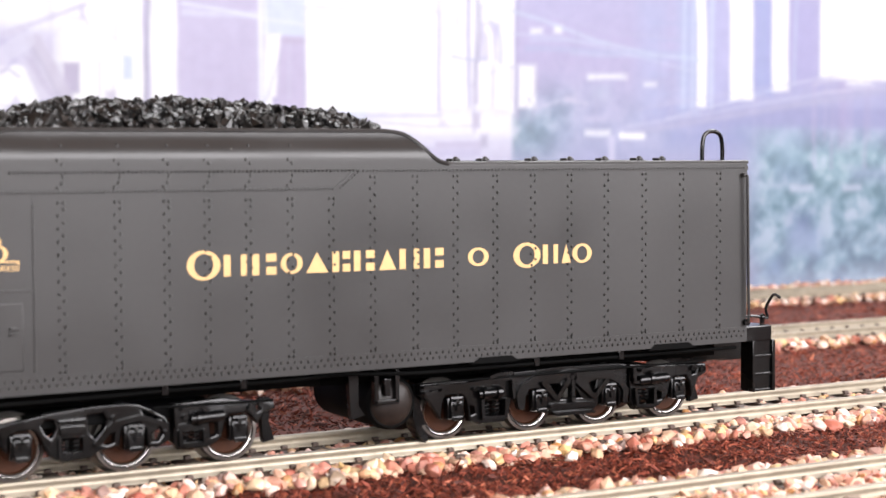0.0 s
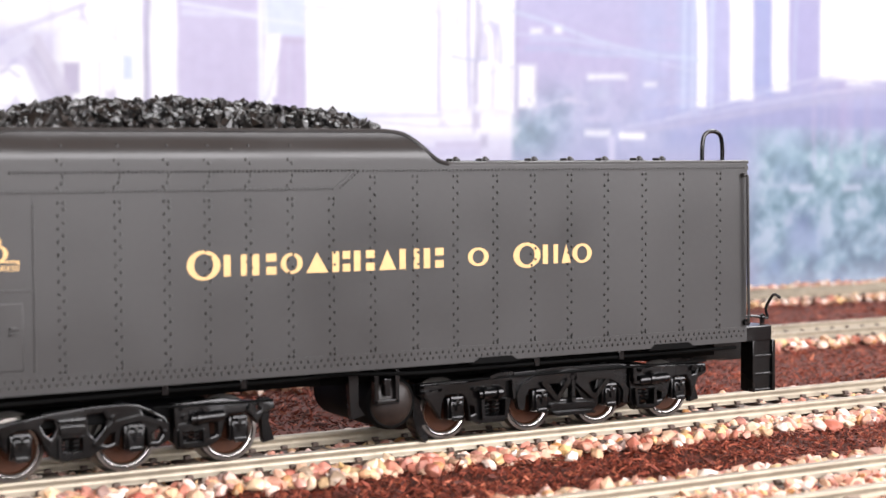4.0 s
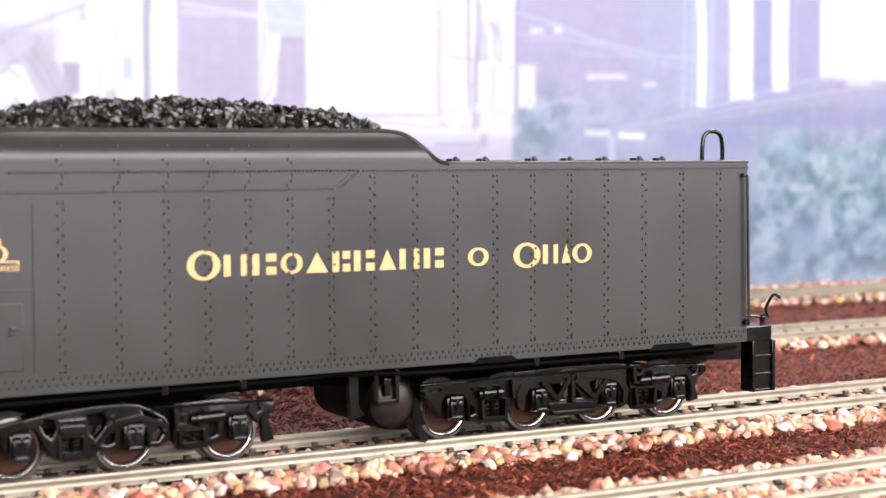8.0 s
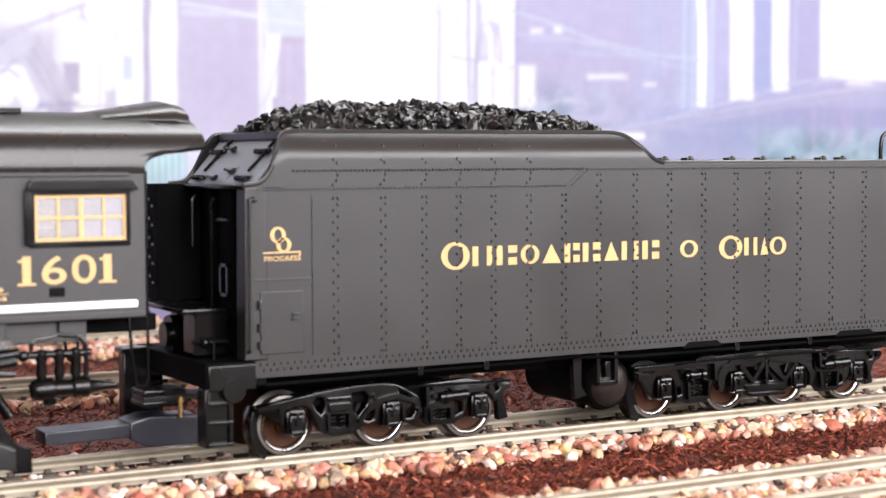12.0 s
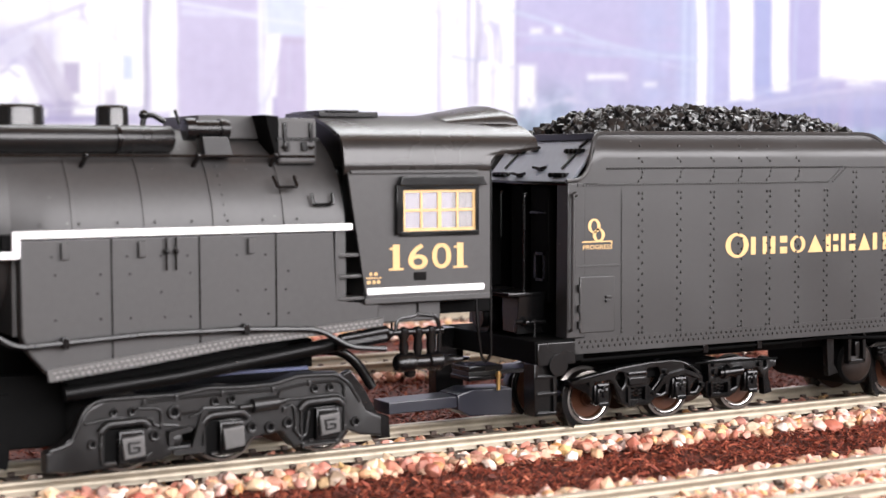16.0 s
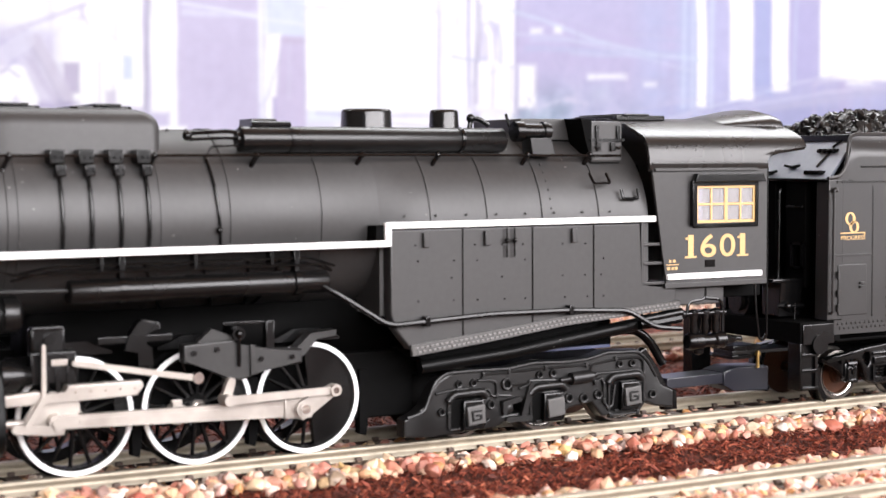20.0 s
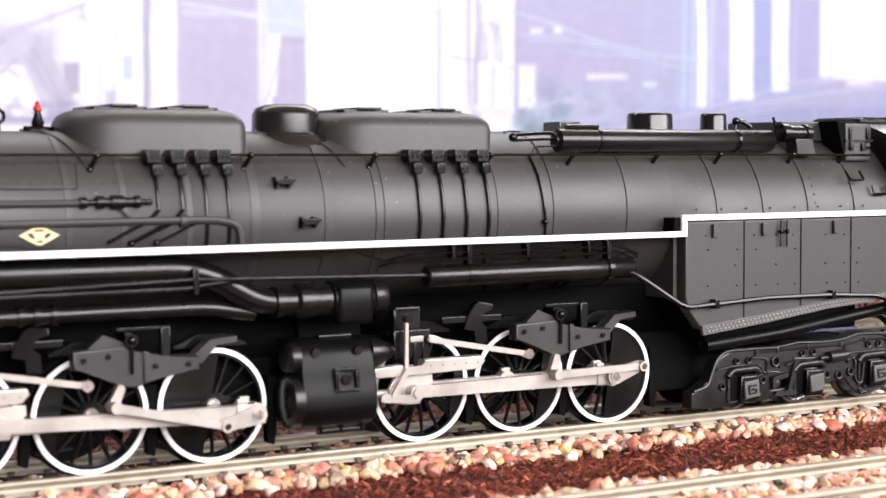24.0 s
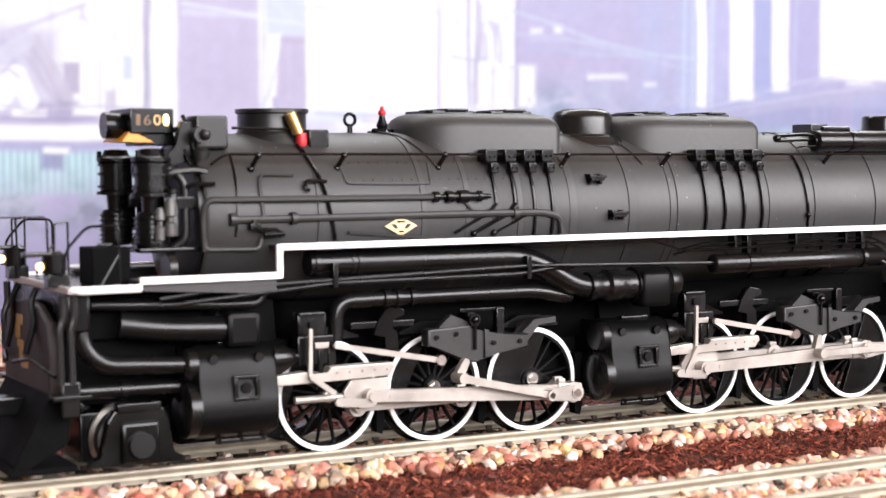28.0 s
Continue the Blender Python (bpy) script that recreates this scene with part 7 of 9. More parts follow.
def driver(L, x, s, kind):
    """A spoked driving wheel: white-edged tyre, spokes, hub, counterweight, crank pin; kind 2 carries the main rod."""
    r, main = RADIUS, kind == 2
    bm = ring_of(x, ((r - 1.3, s * 7.0), (r + 0.6, s * 7.0), (r + 0.65, s * 7.5), (r, s * 8.0), (r, s * 9.75), (r - 1.3, s * 9.75)))
    wheel = part("driving_wheel", bm, FRAME, L, "black spoked driving wheel with a white tyre edge", at=(x, 0, r))
    spoke = None
    for k in range(16):
        a = math.tau * (k + 0.5) / 16
        if spoke is None:
            spoke = finish(cyl(B(), (1.6, s * 8.9, 0), (r - 1.1, s * 8.9, 0), 0.5, 6, 0.34), "spoke", FRAME, Vector((0, 0, 0)))
        o = new("spoke", spoke)
        o.parent = wheel
        o.rotation_euler = (0, -a, 0)
    hub = lathe(B(), [(s * 7.8, 0.3), (s * 7.8, 2.4), (s * 9.95, 2.1), (s * 9.95, 0.3)], x, r, 24, axis="y")
    hull_bar(hub, x, r, 2.0, x + CRANK, r, 1.5, *sorted((s * 8.2, s * 9.9)))
    part("hub", hub, FRAME, wheel)
    # the counterweight lies opposite the crank and grows with the load on its wheel
    half = (40, 56, 88)[kind]
    arc = [(x + (r - 1.1) * math.cos(math.pi + radians(half * (i / 9 - 1))), r + (r - 1.1) * math.sin(math.pi + radians(half * (i / 9 - 1)))) for i in range(19)]
    part("counterweight", prism(B(), arc, *sorted((s * 8.3, s * 9.6)), r=0.08), FRAME, wheel, "plain dark counterweight")
    part("tyre_edge", ring_of(x, ((r - 0.84, s * 9.6), (r - 0.84, s * 10.05), (r - 0.18, s * 10.05), (r - 0.03, s * 9.95), (r - 0.03, s * 9.6))), WHITE, wheel, "white painted tyre edge")
    part("axle_end", cyl(cyl(B(), (x, s * 9.6, r), (x, s * 10.3, r), 1.25, 20), (x, s * 10.2, r), (x, s * 10.6, r), 0.7, 14), STEEL, wheel)
    part("crank_pin", cyl(B(), (x + CRANK, s * 9.6, r), (x + CRANK, s * (18.3 if main else 13.9), r), 1.0, 16), SILVER, wheel, "bright crank pin")
    if main:
        a = radians(-157)
        ex, ez = x + CRANK + 6.0 * math.cos(a), r + 6.0 * math.sin(a)
        part("eccentric_crank", cyl(hull_bar(B(), x + CRANK, r, 1.55, ex, ez, 1.0, *sorted((s * 18.0, s * 18.8))), (x + CRANK, s * 18.6, r), (x + CRANK, s * 19.1, r), 1.15, 8), SILVER, wheel, "bright eccentric crank")
        part("eccentric_pin", cyl(B(), (ex, s * 18.4, ez), (ex, s * 20.0, ez), 0.6, 12), STEEL, wheel)
        part("crank_nut", cyl(box(B(), x + CRANK - 0.9, x + CRANK + 0.9, *sorted((s * 19.0, s * 19.35)), r - 0.1, r + 0.1), (x + CRANK, s * 19.0, r), (x + CRANK, s * 19.25, r), 0.8, 12), STEEL, wheel)
    GEAR["wheels"].append((wheel, x, s))
    return wheel


def ring_of(x, section, seg=64):
    """A ring about the axle at x, from its closed section in (radius, y)."""
    bm = B()
    n = len(section)
    ring = []
    for i in range(seg):
        c, s = math.cos(math.tau * i / seg), math.sin(math.tau * i / seg)
        ring.append([bm.verts.new((x + c * r, y, RADIUS + s * r)) for r, y in section])
    for i in range(seg):
        A, C = ring[i], ring[(i + 1) % seg]
        for k in range(n):
            bm.faces.new((A[k], A[(k + 1) % n], C[(k + 1) % n], C[k]))
    return bm


def running_gear(L, axles, dx):
    """Wheels, rods and valve gear of one engine; dx: its distance from the rear engine."""
    for s in (-1, 1):
        for k, x in enumerate(axles):
            driver(L, x, s, k)
        x0, x2 = axles[0], axles[2]
        z = RADIUS
        bm = B()
        for a, b in ((axles[0], axles[1]), (axles[1], axles[2])):
            hull_bar(bm, a + CRANK, z, 0.95, b + CRANK, z, 0.95, *sorted((s * (11.6 + 0.02 * (a > x0)), s * 12.9)))
        for a in axles:
            cyl(bm, (a + CRANK, s * 11.3, z), (a + CRANK, s * 13.2, z), 1.75, 20)
            box(bm, a + CRANK - 0.9, a + CRANK + 0.9, *sorted((s * 11.8, s * 12.8)), z + 1.6, z + 2.3, r=0.15)
        rod = part("side_rod", bm, SILVER, L, "long bright side rod", at=(axles[1] + CRANK, 0, z))
        GEAR["side"].append((rod, axles[1], s))
        # main rod, crosshead and its guide
        bm = B()
        w = x2 - REACH + CRANK
        hull_bar(bm, w, z, 1.0, x2 + CRANK, z, 1.45, *sorted((s * 16.3, s * 17.5)))
        hull_bar(bm, w + 4, z, 0.45, x2 + CRANK - 4, z, 0.6, *sorted((s * 17.3, s * 17.62)))
        cyl(bm, (x2 + CRANK, s * 15.9, z), (x2 + CRANK, s * 17.9, z), 2.0, 8)
        box(bm, x2 + CRANK - 3.4, x2 + CRANK + 1.9, *sorted((s * 16.1, s * 17.8)), z - 1.7, z + 1.7, r=0.3)
        box(bm, x2 + CRANK - 3.2, x2 + CRANK - 1.6, *sorted((s * 16.4, s * 17.4)), z + 1.6, z + 2.5, r=0.2)
        cyl(bm, (w, s * 15.9, z), (w, s * 18.2, z), 1.35, 16)
        rod = part("main_rod", bm, SILVER, L, "thick bright main rod", at=(x2 + CRANK, 0, z))
        GEAR["main"].append((rod, x2, s))
        bm = B()
        prism(bm, [(w - 3.2, 13.2), (w + 4.0, 13.2), (w + 4.2, 11.6), (w + 1.8, 9.6), (w + 1.6, 8.0), (w - 1.8, 8.0), (w - 2.2, 9.4), (w - 4.6, 9.6), (w - 4.6, 11.2)], *sorted((s * 15.4, s * 16.2)), r=0.15)
        cyl(bm, (w, s * 15.8, 10.3), (w, s * 18.6, 10.3), 0.9, 14)
        hull_bar(bm, w - 6.4, 9.8, 0.75, w - 1.0, 9.2, 0.75, *sorted((s * 17.6, s * 18.2)))
        head = part("crosshead", bm, SILVER, L, "bright sliding crosshead", at=(w, 0, 10.3))
        part("piston_rod", cyl(B(), (w - 13.5, s * 15.4, 10.3), (w - 3.6, s * 15.4, 10.3), 0.62, 12), SILVER, head, "bright piston rod")
        GEAR["head"].append((head, x2, s))
        bm = prism(B(), [(-113.4 + dx, 14.9), (-108.0 + dx, 15.3), (-107.4 + dx, 14.6), (-104.0 + dx, 14.8), (-103.6 + dx, 15.9), (-91.6 + dx, 15.9), (-91.2 + dx, 15.0), (-92.4 + dx, 13.6), (-104.6 + dx, 13.4), (-113.4 + dx, 13.2)], *sorted((s * 15.0, s * 17.4)), r=0.2)
        guide = part("crosshead_guide", bm, SILVER, L, "bright crosshead guide bar")
        part("guide_bolts", dots(B(), [(-102.4 + dx + 2.4 * i, s * 17.4, 14.8) for i in range(5)], 0.22, normal=(0, s, 0)), STEEL, guide)
        # valve gear
        blk = part("valve_guide", box(box(B(), -109.0 + dx, -101.8 + dx, *sorted((s * 13.6, s * 16.0)), 16.2, 21.2, r=0.25), -108.8 + dx, -103.4 + dx, *sorted((s * 13.0, s * 15.6)), 21.0, 25.0, r=0.4), FRAME, L, "black valve-stem guide block")
        for x in (-107.0, -105.2, -103.4):
            part("guide_fin", box(B(), x + dx, x + 0.8 + dx, *sorted((s * 15.9, s * 16.3)), 14.8, 18.8, r=0.08), FRAME, blk)
        part("guide_slot", box(B(), -105.8 + dx, -103.2 + dx, *sorted((s * 15.95, s * 16.15)), 19.0, 20.0, r=0.08), SILVER, blk)
        part("guide_top", cyl(box(B(), -108.6 + dx, -103.8 + dx, *sorted((s * 13.2, s * 15.9)), 24.6, 25.2, r=0.15), (-106.0 + dx, s * 15.4, 23.2), (-106.0 + dx, s * 16.2, 23.2), 0.9, 10), FRAME, blk)
        part("combination_lever", hull_bar(B(), -107.4 + dx, 22.4, 0.3, -107.5 + dx, 14.6, 0.34, *sorted((s * 17.3, s * 17.9))), SILVER, L, "slim bright upright lever")
        bm = hull_bar(B(), -107.5 + dx, 14.4, 0.42, -107.5 + dx, 9.4, 0.45, *sorted((s * 17.9, s * 18.4)))
        union = part("union_link", bm, SILVER, L, at=(-107.5 + dx, 0, 14.4))
        GEAR["union"].append((union, x2, s, dx))
        rr = part("radius_rod", hull_bar(B(), -102.4 + dx, 19.4, 0.48, -82.4 + dx, 15.7, 0.48, *sorted((s * 16.9, s * 17.6))), SILVER, L, "bright radius rod")
        part("rod_pin", cyl(B(), (-82.2 + dx, s * 16.6, 15.7), (-82.2 + dx, s * 18.0, 15.7), 0.95, 14), STEEL, rr)
        # link bracket: a heavy black casting over the wheels
        bm = prism(B(), [(-84.0 + dx, 21.0), (-75.4 + dx, 21.4), (-75.0 + dx, 20.4), (-68.4 + dx, 19.4), (-63.0 + dx, 19.2), (-63.0 + dx, 16.8), (-70.0 + dx, 16.2), (-74.0 + dx, 14.6), (-76.6 + dx, 15.0), (-81.6 + dx, 17.8), (-84.0 + dx, 18.0)], *sorted((s * 13.6, s * 16.4)), r=0.3)
        hanger = part("link_bracket", bm, BRACKET, L, "dark grey cast link bracket")
        for x, z in ((-82.4, 19.6), (-78.4, 20.0), (-70.6, 18.0), (-65.0, 18.0)):
            part("bracket_bolt", cyl(B(), (x + dx, s * 16.2, z), (x + dx, s * 16.8, z), 0.45, 8), FRAME, hanger)
        part("bracket_rib", prism(B(), [(-72.6 + dx, 20.6), (-71.8 + dx, 20.4), (-71.8 + dx, 15.6), (-72.6 + dx, 15.4)], *sorted((s * 16.3, s * 16.9)), r=0.1), BRACKET, hanger)
        part("bracket_lug", prism(B(), [(-81.6 + dx, 21.2), (-79.0 + dx, 23.4), (-74.6 + dx, 21.6), (-75.0 + dx, 20.6)], *sorted((s * 14.4, s * 15.8))), BRACKET, hanger)
        part("bracket_post", box(box(B(), -76.4 + dx, -67.6 + dx, *sorted((s * 13.8, s * 14.6)), 23.6, 24.2, r=0.1), -69.2 + dx, -67.6 + dx, *sorted((s * 13.8, s * 15.4)), 18.6, 24.2, r=0.2), FRAME, hanger)
        part("bracket_arm", prism(B(), [(-64.4 + dx, 18.0), (-63.0 + dx, 19.0), (-60.2 + dx, 21.4), (-55.4 + dx, 21.8), (-55.4 + dx, 20.8), (-59.0 + dx, 20.4), (-61.6 + dx, 17.6)], *sorted((s * 11.2, s * 13.8))), BRACKET, hanger)
        part("bracket_strut", prism(B(), [(-93.0 + dx, 20.2), (-92.0 + dx, 22.6), (-90.6 + dx, 24.8), (-89.6 + dx, 25.2), (-86.8 + dx, 24.6), (-86.6 + dx, 23.4), (-88.6 + dx, 23.2), (-89.4 + dx, 22.4), (-89.2 + dx, 21.0), (-88.0 + dx, 20.6), (-87.8 + dx, 17.4), (-90.6 + dx, 17.4), (-90.4 + dx, 20.0)], *sorted((s * 11.0, s * 12.6)), r=0.2), FRAME, hanger, "hooked black lever arm")
        part("cross_tie", box(B(), -97.0 + dx, -84.4 + dx, *sorted((s * 11.0, s * 12.0)), 21.4, 22.6, r=0.15), FRAME, hanger)
        part("reverse_shaft", ball(cyl(cyl(B(), (-74.6 + dx, s * 12.0, 22.4), (-74.6 + dx, s * 16.8, 22.4), 1.15, 14), (-74.6 + dx, s * 16.8, 21.6), (-74.6 + dx, s * 16.8, 17.0), 0.3, 6), (-74.6 + dx, s * 16.8, 22.4), 0.8, 8), FRAME, hanger)
        link = part("expansion_link", hull_bar(B(), -75.0 + dx, 14.4, 0.7, -75.0 + dx, 11.4, 0.85, *sorted((s * 16.6, s * 17.8))), SILVER, L, "bright lower arm of the expansion link", at=(-75.0 + dx, 0, 18.6))
        part("link_foot", cyl(B(), (-75.0 + dx, s * 16.4, 11.4), (-75.0 + dx, s * 19.8, 11.4), 1.0, 14), SILVER, link)
        GEAR["link"].append((link, x2, s, dx))
        bm = cyl(hull_bar(B(), 0, 0, 0.72, 19.0, 0, 0.6, *sorted((s * 19.0, s * 19.6))), (19.0, s * 18.6, 0), (19.0, s * 20.0, 0), 1.0, 14)
        er = part("eccentric_rod", bm, SILVER, L, "bright eccentric rod")
        for v in er.data.vertices:
            v.co -= Vector((100, 0, 0)) * MM
        GEAR["rod"].append((er, x2, s, dx))
    # frames between the wheels, coloured near-black for the shade behind them
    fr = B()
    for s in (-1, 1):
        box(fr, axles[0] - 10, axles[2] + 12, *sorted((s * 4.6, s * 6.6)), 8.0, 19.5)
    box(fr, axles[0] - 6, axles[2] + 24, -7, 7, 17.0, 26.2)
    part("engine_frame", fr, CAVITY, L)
    for x in ((axles[0] + axles[1]) / 2, (axles[1] + axles[2]) / 2, axles[2] + 11.0):
        for s in (-1, 1):
            part("brake_shoe", prism(B(), [(x - 0.9, 14.0), (x + 0.9, 14.0), (x + 0.7, 4.0), (x + 0.3, 2.0), (x - 0.9, 2.4)], *sorted((s * 7.6, s * 9.6))), CAVITY, L)
    for x in axles:
        part("leaf_spring", prism(B(), [(x - 6.5, 19.6), (x + 6.5, 19.6), (x + 6.5, 20.1), (x + 5.0, 20.6), (x + 3.6, 21.2), (x + 2.4, 21.8), (x - 2.4, 21.8), (x - 3.6, 21.2), (x - 5.0, 20.6), (x - 6.5, 20.1)], -9.0, -6.8), FRAME, L)


def figure_mesh(figure, x0, x1, z0, z1, y):
    """One figure in the built-in font, fitted to its box on an upright plane."""
    curve = bpy.data.curves.new("figure", "FONT")
    curve.body, curve.size, curve.extrude, curve.offset = figure, 6.3, 0.04, 0.05
    tmp = new("figure_outline", curve)
    bpy.context.view_layer.update()
    me = bpy.data.meshes.new_from_object(tmp)
    bpy.data.objects.remove(tmp)
    bm = B()
    bm.from_mesh(me)
    xs, zs = [v.co.x for v in bm.verts], [v.co.y for v in bm.verts]
    ends = min(xs), max(xs), min(zs), max(zs)
    for v in bm.verts:
        v.co = Vector((x0 + (v.co.x - ends[0]) / (ends[1] - ends[0]) * (x1 - x0), y - v.co.z, z0 + (v.co.y - ends[2]) / (ends[3] - ends[2]) * (z1 - z0)))
    return bm


def cab_parts(L):
    y = 19.4
    for s in (-1, 1):
        a, b = sorted((s * 18.7, s * y))
        # the side around its window opening
        wall = part("cab_side", prism(B(), [(8.0, 49.4), (18.0, 49.4), (18.0, 27.4), (11.4, 27.4)], a, b), BLACK, L, "black cab side sheet")
        part("cab_side_rear", prism(B(), [(33.3, 49.4), (36.0, 49.4), (36.0, 27.4), (33.3, 27.4)], a, b), BLACK, wall)
        part("cab_side_top", box(B(), 18.0, 33.3, a, b, 46.3, 49.4), BLACK, wall)
        part("cab_side_low", box(B(), 18.0, 33.3, a, b, 27.4, 38.4), BLACK, wall)
        win = part("cab_window", box(box(box(box(B(), 17.7, 33.6, *sorted((s * 18.9, s * 19.8)), 37.8, 38.7, r=0.12), 17.7, 18.5, *sorted((s * 18.9, s * 19.72)), 38.6, 46.4), 33.0, 33.6, *sorted((s * 18.9, s * 19.72)), 38.6, 46.4), 17.7, 33.6, *sorted((s * 18.9, s * 19.74)), 45.9, 46.5), FRAME, L, "cab window with yellow sash bars")
        for x, w in ((18.7, 0.28), (22.2, 0.2), (25.8, 0.38), (29.4, 0.2), (32.8, 0.28)):
            part("sash_bar", box(B(), x - w, x + w, *sorted((s * 18.95, s * 19.35)), 38.7, 45.9), GOLD, win, "yellow sash bar")
        for z, w in ((38.95, 0.26), (42.3, 0.22), (45.65, 0.26)):
            part("sash_bar", box(B(), 18.4, 33.0, *sorted((s * 18.93, s * 19.37)), z - w, z + w), GOLD, win, "yellow sash bar")
        for k in range(4):
            for z in (40.65, 43.95):
                x = (20.5, 24.0, 27.6, 31.0)[k]
                p_ = part("pane", box(B(), x - 1.6, x + 1.6, *sorted((s * 19.05, s * 19.15)), z - 1.4, z + 1.4), PANE, win)
                p_.visible_shadow = False
        part("awning", prism(B(), [(17.0, 46.6), (34.6, 46.6), (33.8, 48.2), (17.8, 48.2)], *sorted((s * 19.4, s * 21.0)), r=0.15), FRAME, win, "black window awning")
        part("awning_arm", box(B(), 16.9, 17.7, *sorted((s * 19.4, s * 20.4)), 38.2, 46.8, r=0.1), FRAME, win)
        part("gutter", box(box(B(), 8.4, 33.4, *sorted((s * 19.3, s * 19.9)), 48.7, 49.3, r=0.1), 8.0, 34.6, *sorted((s * 19.3, s * 19.8)), 50.0, 50.3, r=0.08), BLACK, L)
        part("white_edge", box(B(), 11.3, 34.6, *sorted((s * 19.3, s * 20.0)), 28.0, 29.2, r=0.3), WHITE, L, "white painted edge under the cab")
        part("cab_sill", box(B(), 11.0, 36.0, *sorted((s * 17.0, s * 19.6)), 26.4, 27.4, r=0.15), BLACK, L)
        part("cab_notch", box(B(), 20.6, 23.0, *sorted((s * 19.35, s * 19.55)), 30.2, 31.6), FRAME, L)
        part("rear_post", pipe(B(), [(36.3, s * 19.2, 49.4), (36.3, s * 19.2, 16.2)], 0.24, 0, 6), FRAME, L, "long thin grab rail behind the cab")
        part("hook_rail", pipe(B(), [(33.4, s * 19.0, 26.4), (33.6, s * 19.2, 21.0), (34.4, s * 19.2, 15.6), (35.4, s * 19.2, 15.0), (36.3, s * 19.2, 16.4)], 0.28, 0.8, 6), FRAME, L, "bent rail foot under the cab")
        # steps up to the running board
        ladder = part("side_ladder", prism(B(), [(5.8, 39.0), (8.6, 39.0), (8.6, 27.6), (5.8, 27.6)], *sorted((s * 14.8, s * 17.4))), FRAME, L, "black steps before the cab")
        for z in (27.2, 31.0, 34.6):
            part("tread", box(B(), 6.2, 11.6, *sorted((s * 15.6, s * 19.0)), z, z + 0.6, r=0.12), BLACK, ladder)
        part("stringer", box(B(), 5.8, 6.6, *sorted((s * 18.2, s * 19.0)), 27.2, 39.0, r=0.12), BLACK, ladder)
    # roof
    bm = B()
    half = [(19.55, 49.2), (19.52, 50.2), (19.46, 50.8), (19.34, 51.6), (19.22, 52.2), (19.1, 52.7), (19.0, 53.0), (18.86, 53.4), (18.5, 54.2), (18.1, 54.75), (17.5, 55.25), (16.6, 55.75), (14.5, 56.65), (11.5, 57.65), (8.5, 58.35), (4.5, 59.0)]
    line = [(-a, b) for a, b in half] + [(0, 59.2)] + half[::-1]
    rows = []
    for inset in (0.0, 0.6):
        grid = []
        for k in range(13):
            row = []
            for i, (yy, z) in enumerate(line):
                front = 7.4
                rear = along(((49.0, 36.2), (50.8, 36.2), (51.6, 36.9), (52.2, 38.0), (52.7, 40.0), (53.0, 43.0), (53.4, 46.6), (60.0, 46.6)), z)
                x = front + (rear - front) * k / 12
                row.append(bm.verts.new((x, yy * (1 - inset / 19), z - inset)))
            grid.append(row)
        rows.append(grid)
    for grid in rows:
        for A, C in zip(grid, grid[1:]):
            for i in range(len(A) - 1):
                bm.faces.new((A[i], A[i + 1], C[i + 1], C[i]))
    o, n = rows
    for e in (0, -1):
        for i in range(len(line) - 1):
            bm.faces.new((o[e][i], n[e][i], n[e][i + 1], o[e][i + 1]))
    for A, C, E, G in zip(o, o[1:], n, n[1:]):
        bm.faces.new((A[0], C[0], G[0], E[0]))
        bm.faces.new((A[-1], E[-1], G[-1], C[-1]))
    roof = part("cab_roof", bm, ROOF, L, "curved black cab roof", crease=60)
    arch = [(-12.4 * math.cos(math.pi * i / 18), 57.6 + 3.6 * math.sin(math.pi * i / 18) ** 0.8) for i in range(19)]
    bm = B()
    A = [bm.verts.new((32.0, a * 0.9, min(b, 59.25 - a * a * 0.009))) for a, b in arch]
    C = [bm.verts.new((44.0, a, b)) for a, b in arch]
    D = [bm.verts.new((46.4, a * 0.99, b - 0.5)) for a, b in arch]
    for p, q in ((A, C), (C, D)):
        for i in range(18):
            bm.faces.new((p[i], p[i + 1], q[i + 1], q[i]))
    part("roof_cowl", bm, ROOF, roof, "raised rounded cowl at the roof's rear", crease=60)
    part("roof_hatch", box(box(B(), 8.4, 20.0, -7.4, 7.4, 58.6, 59.6, r=0.2), 9.8, 16.0, -7.8, 7.8, 59.5, 59.9, r=0.15), FRAME, roof, "flat sliding roof hatch")
    # front sheet and inside
    part("cab_front", prism(B(), [(-18.9, 28.0), (18.9, 28.0), (18.9, 50.0), (16.6, 55.0), (0, 58.4), (-16.6, 55.0), (-18.9, 50.0)], 11.1, 11.8, axis="x"), BLACK, L)
    part("cab_floor", box(B(), 9.0, 37.0, -18.6, 18.6, 26.2, 27.2), CAVITY, L)
    part("backhead", box(B(), 9.6, 13.0, -11.0, 11.0, 27.2, 50.0, r=1.0), FRAME, L, "black backhead with gauges")
    # plain red block added in place of a figure inside the cab
    part("seat", box(B(), 21.0, 28.0, 9.0, 14.0, 30.0, 35.0, r=0.6), RED, L, "small red block standing in for a figure in the cab")
    # number and small class bars
    for figure, x0, x1 in (("1", 16.6, 18.0), ("6", 19.5, 23.3), ("0", 24.2, 28.0), ("1", 29.3, 30.7)):
        bm = figure_mesh(figure, x0 - 0.1, x0 + 1.2, 32.1, 36.5, -19.45) if figure == "1" else figure_mesh(figure, x0, x1, 32.1, 36.5, -19.45)
        if figure == "1":
            box(bm, x0 - 0.85, x0 + 1.95, -19.52, -19.42, 32.05, 32.42)
            box(bm, x0 - 0.75, x0 + 0.1, -19.52, -19.42, 35.6, 36.0)
        part("cab_figure", bm, GOLD, L, "gold painted figure of the engine number")
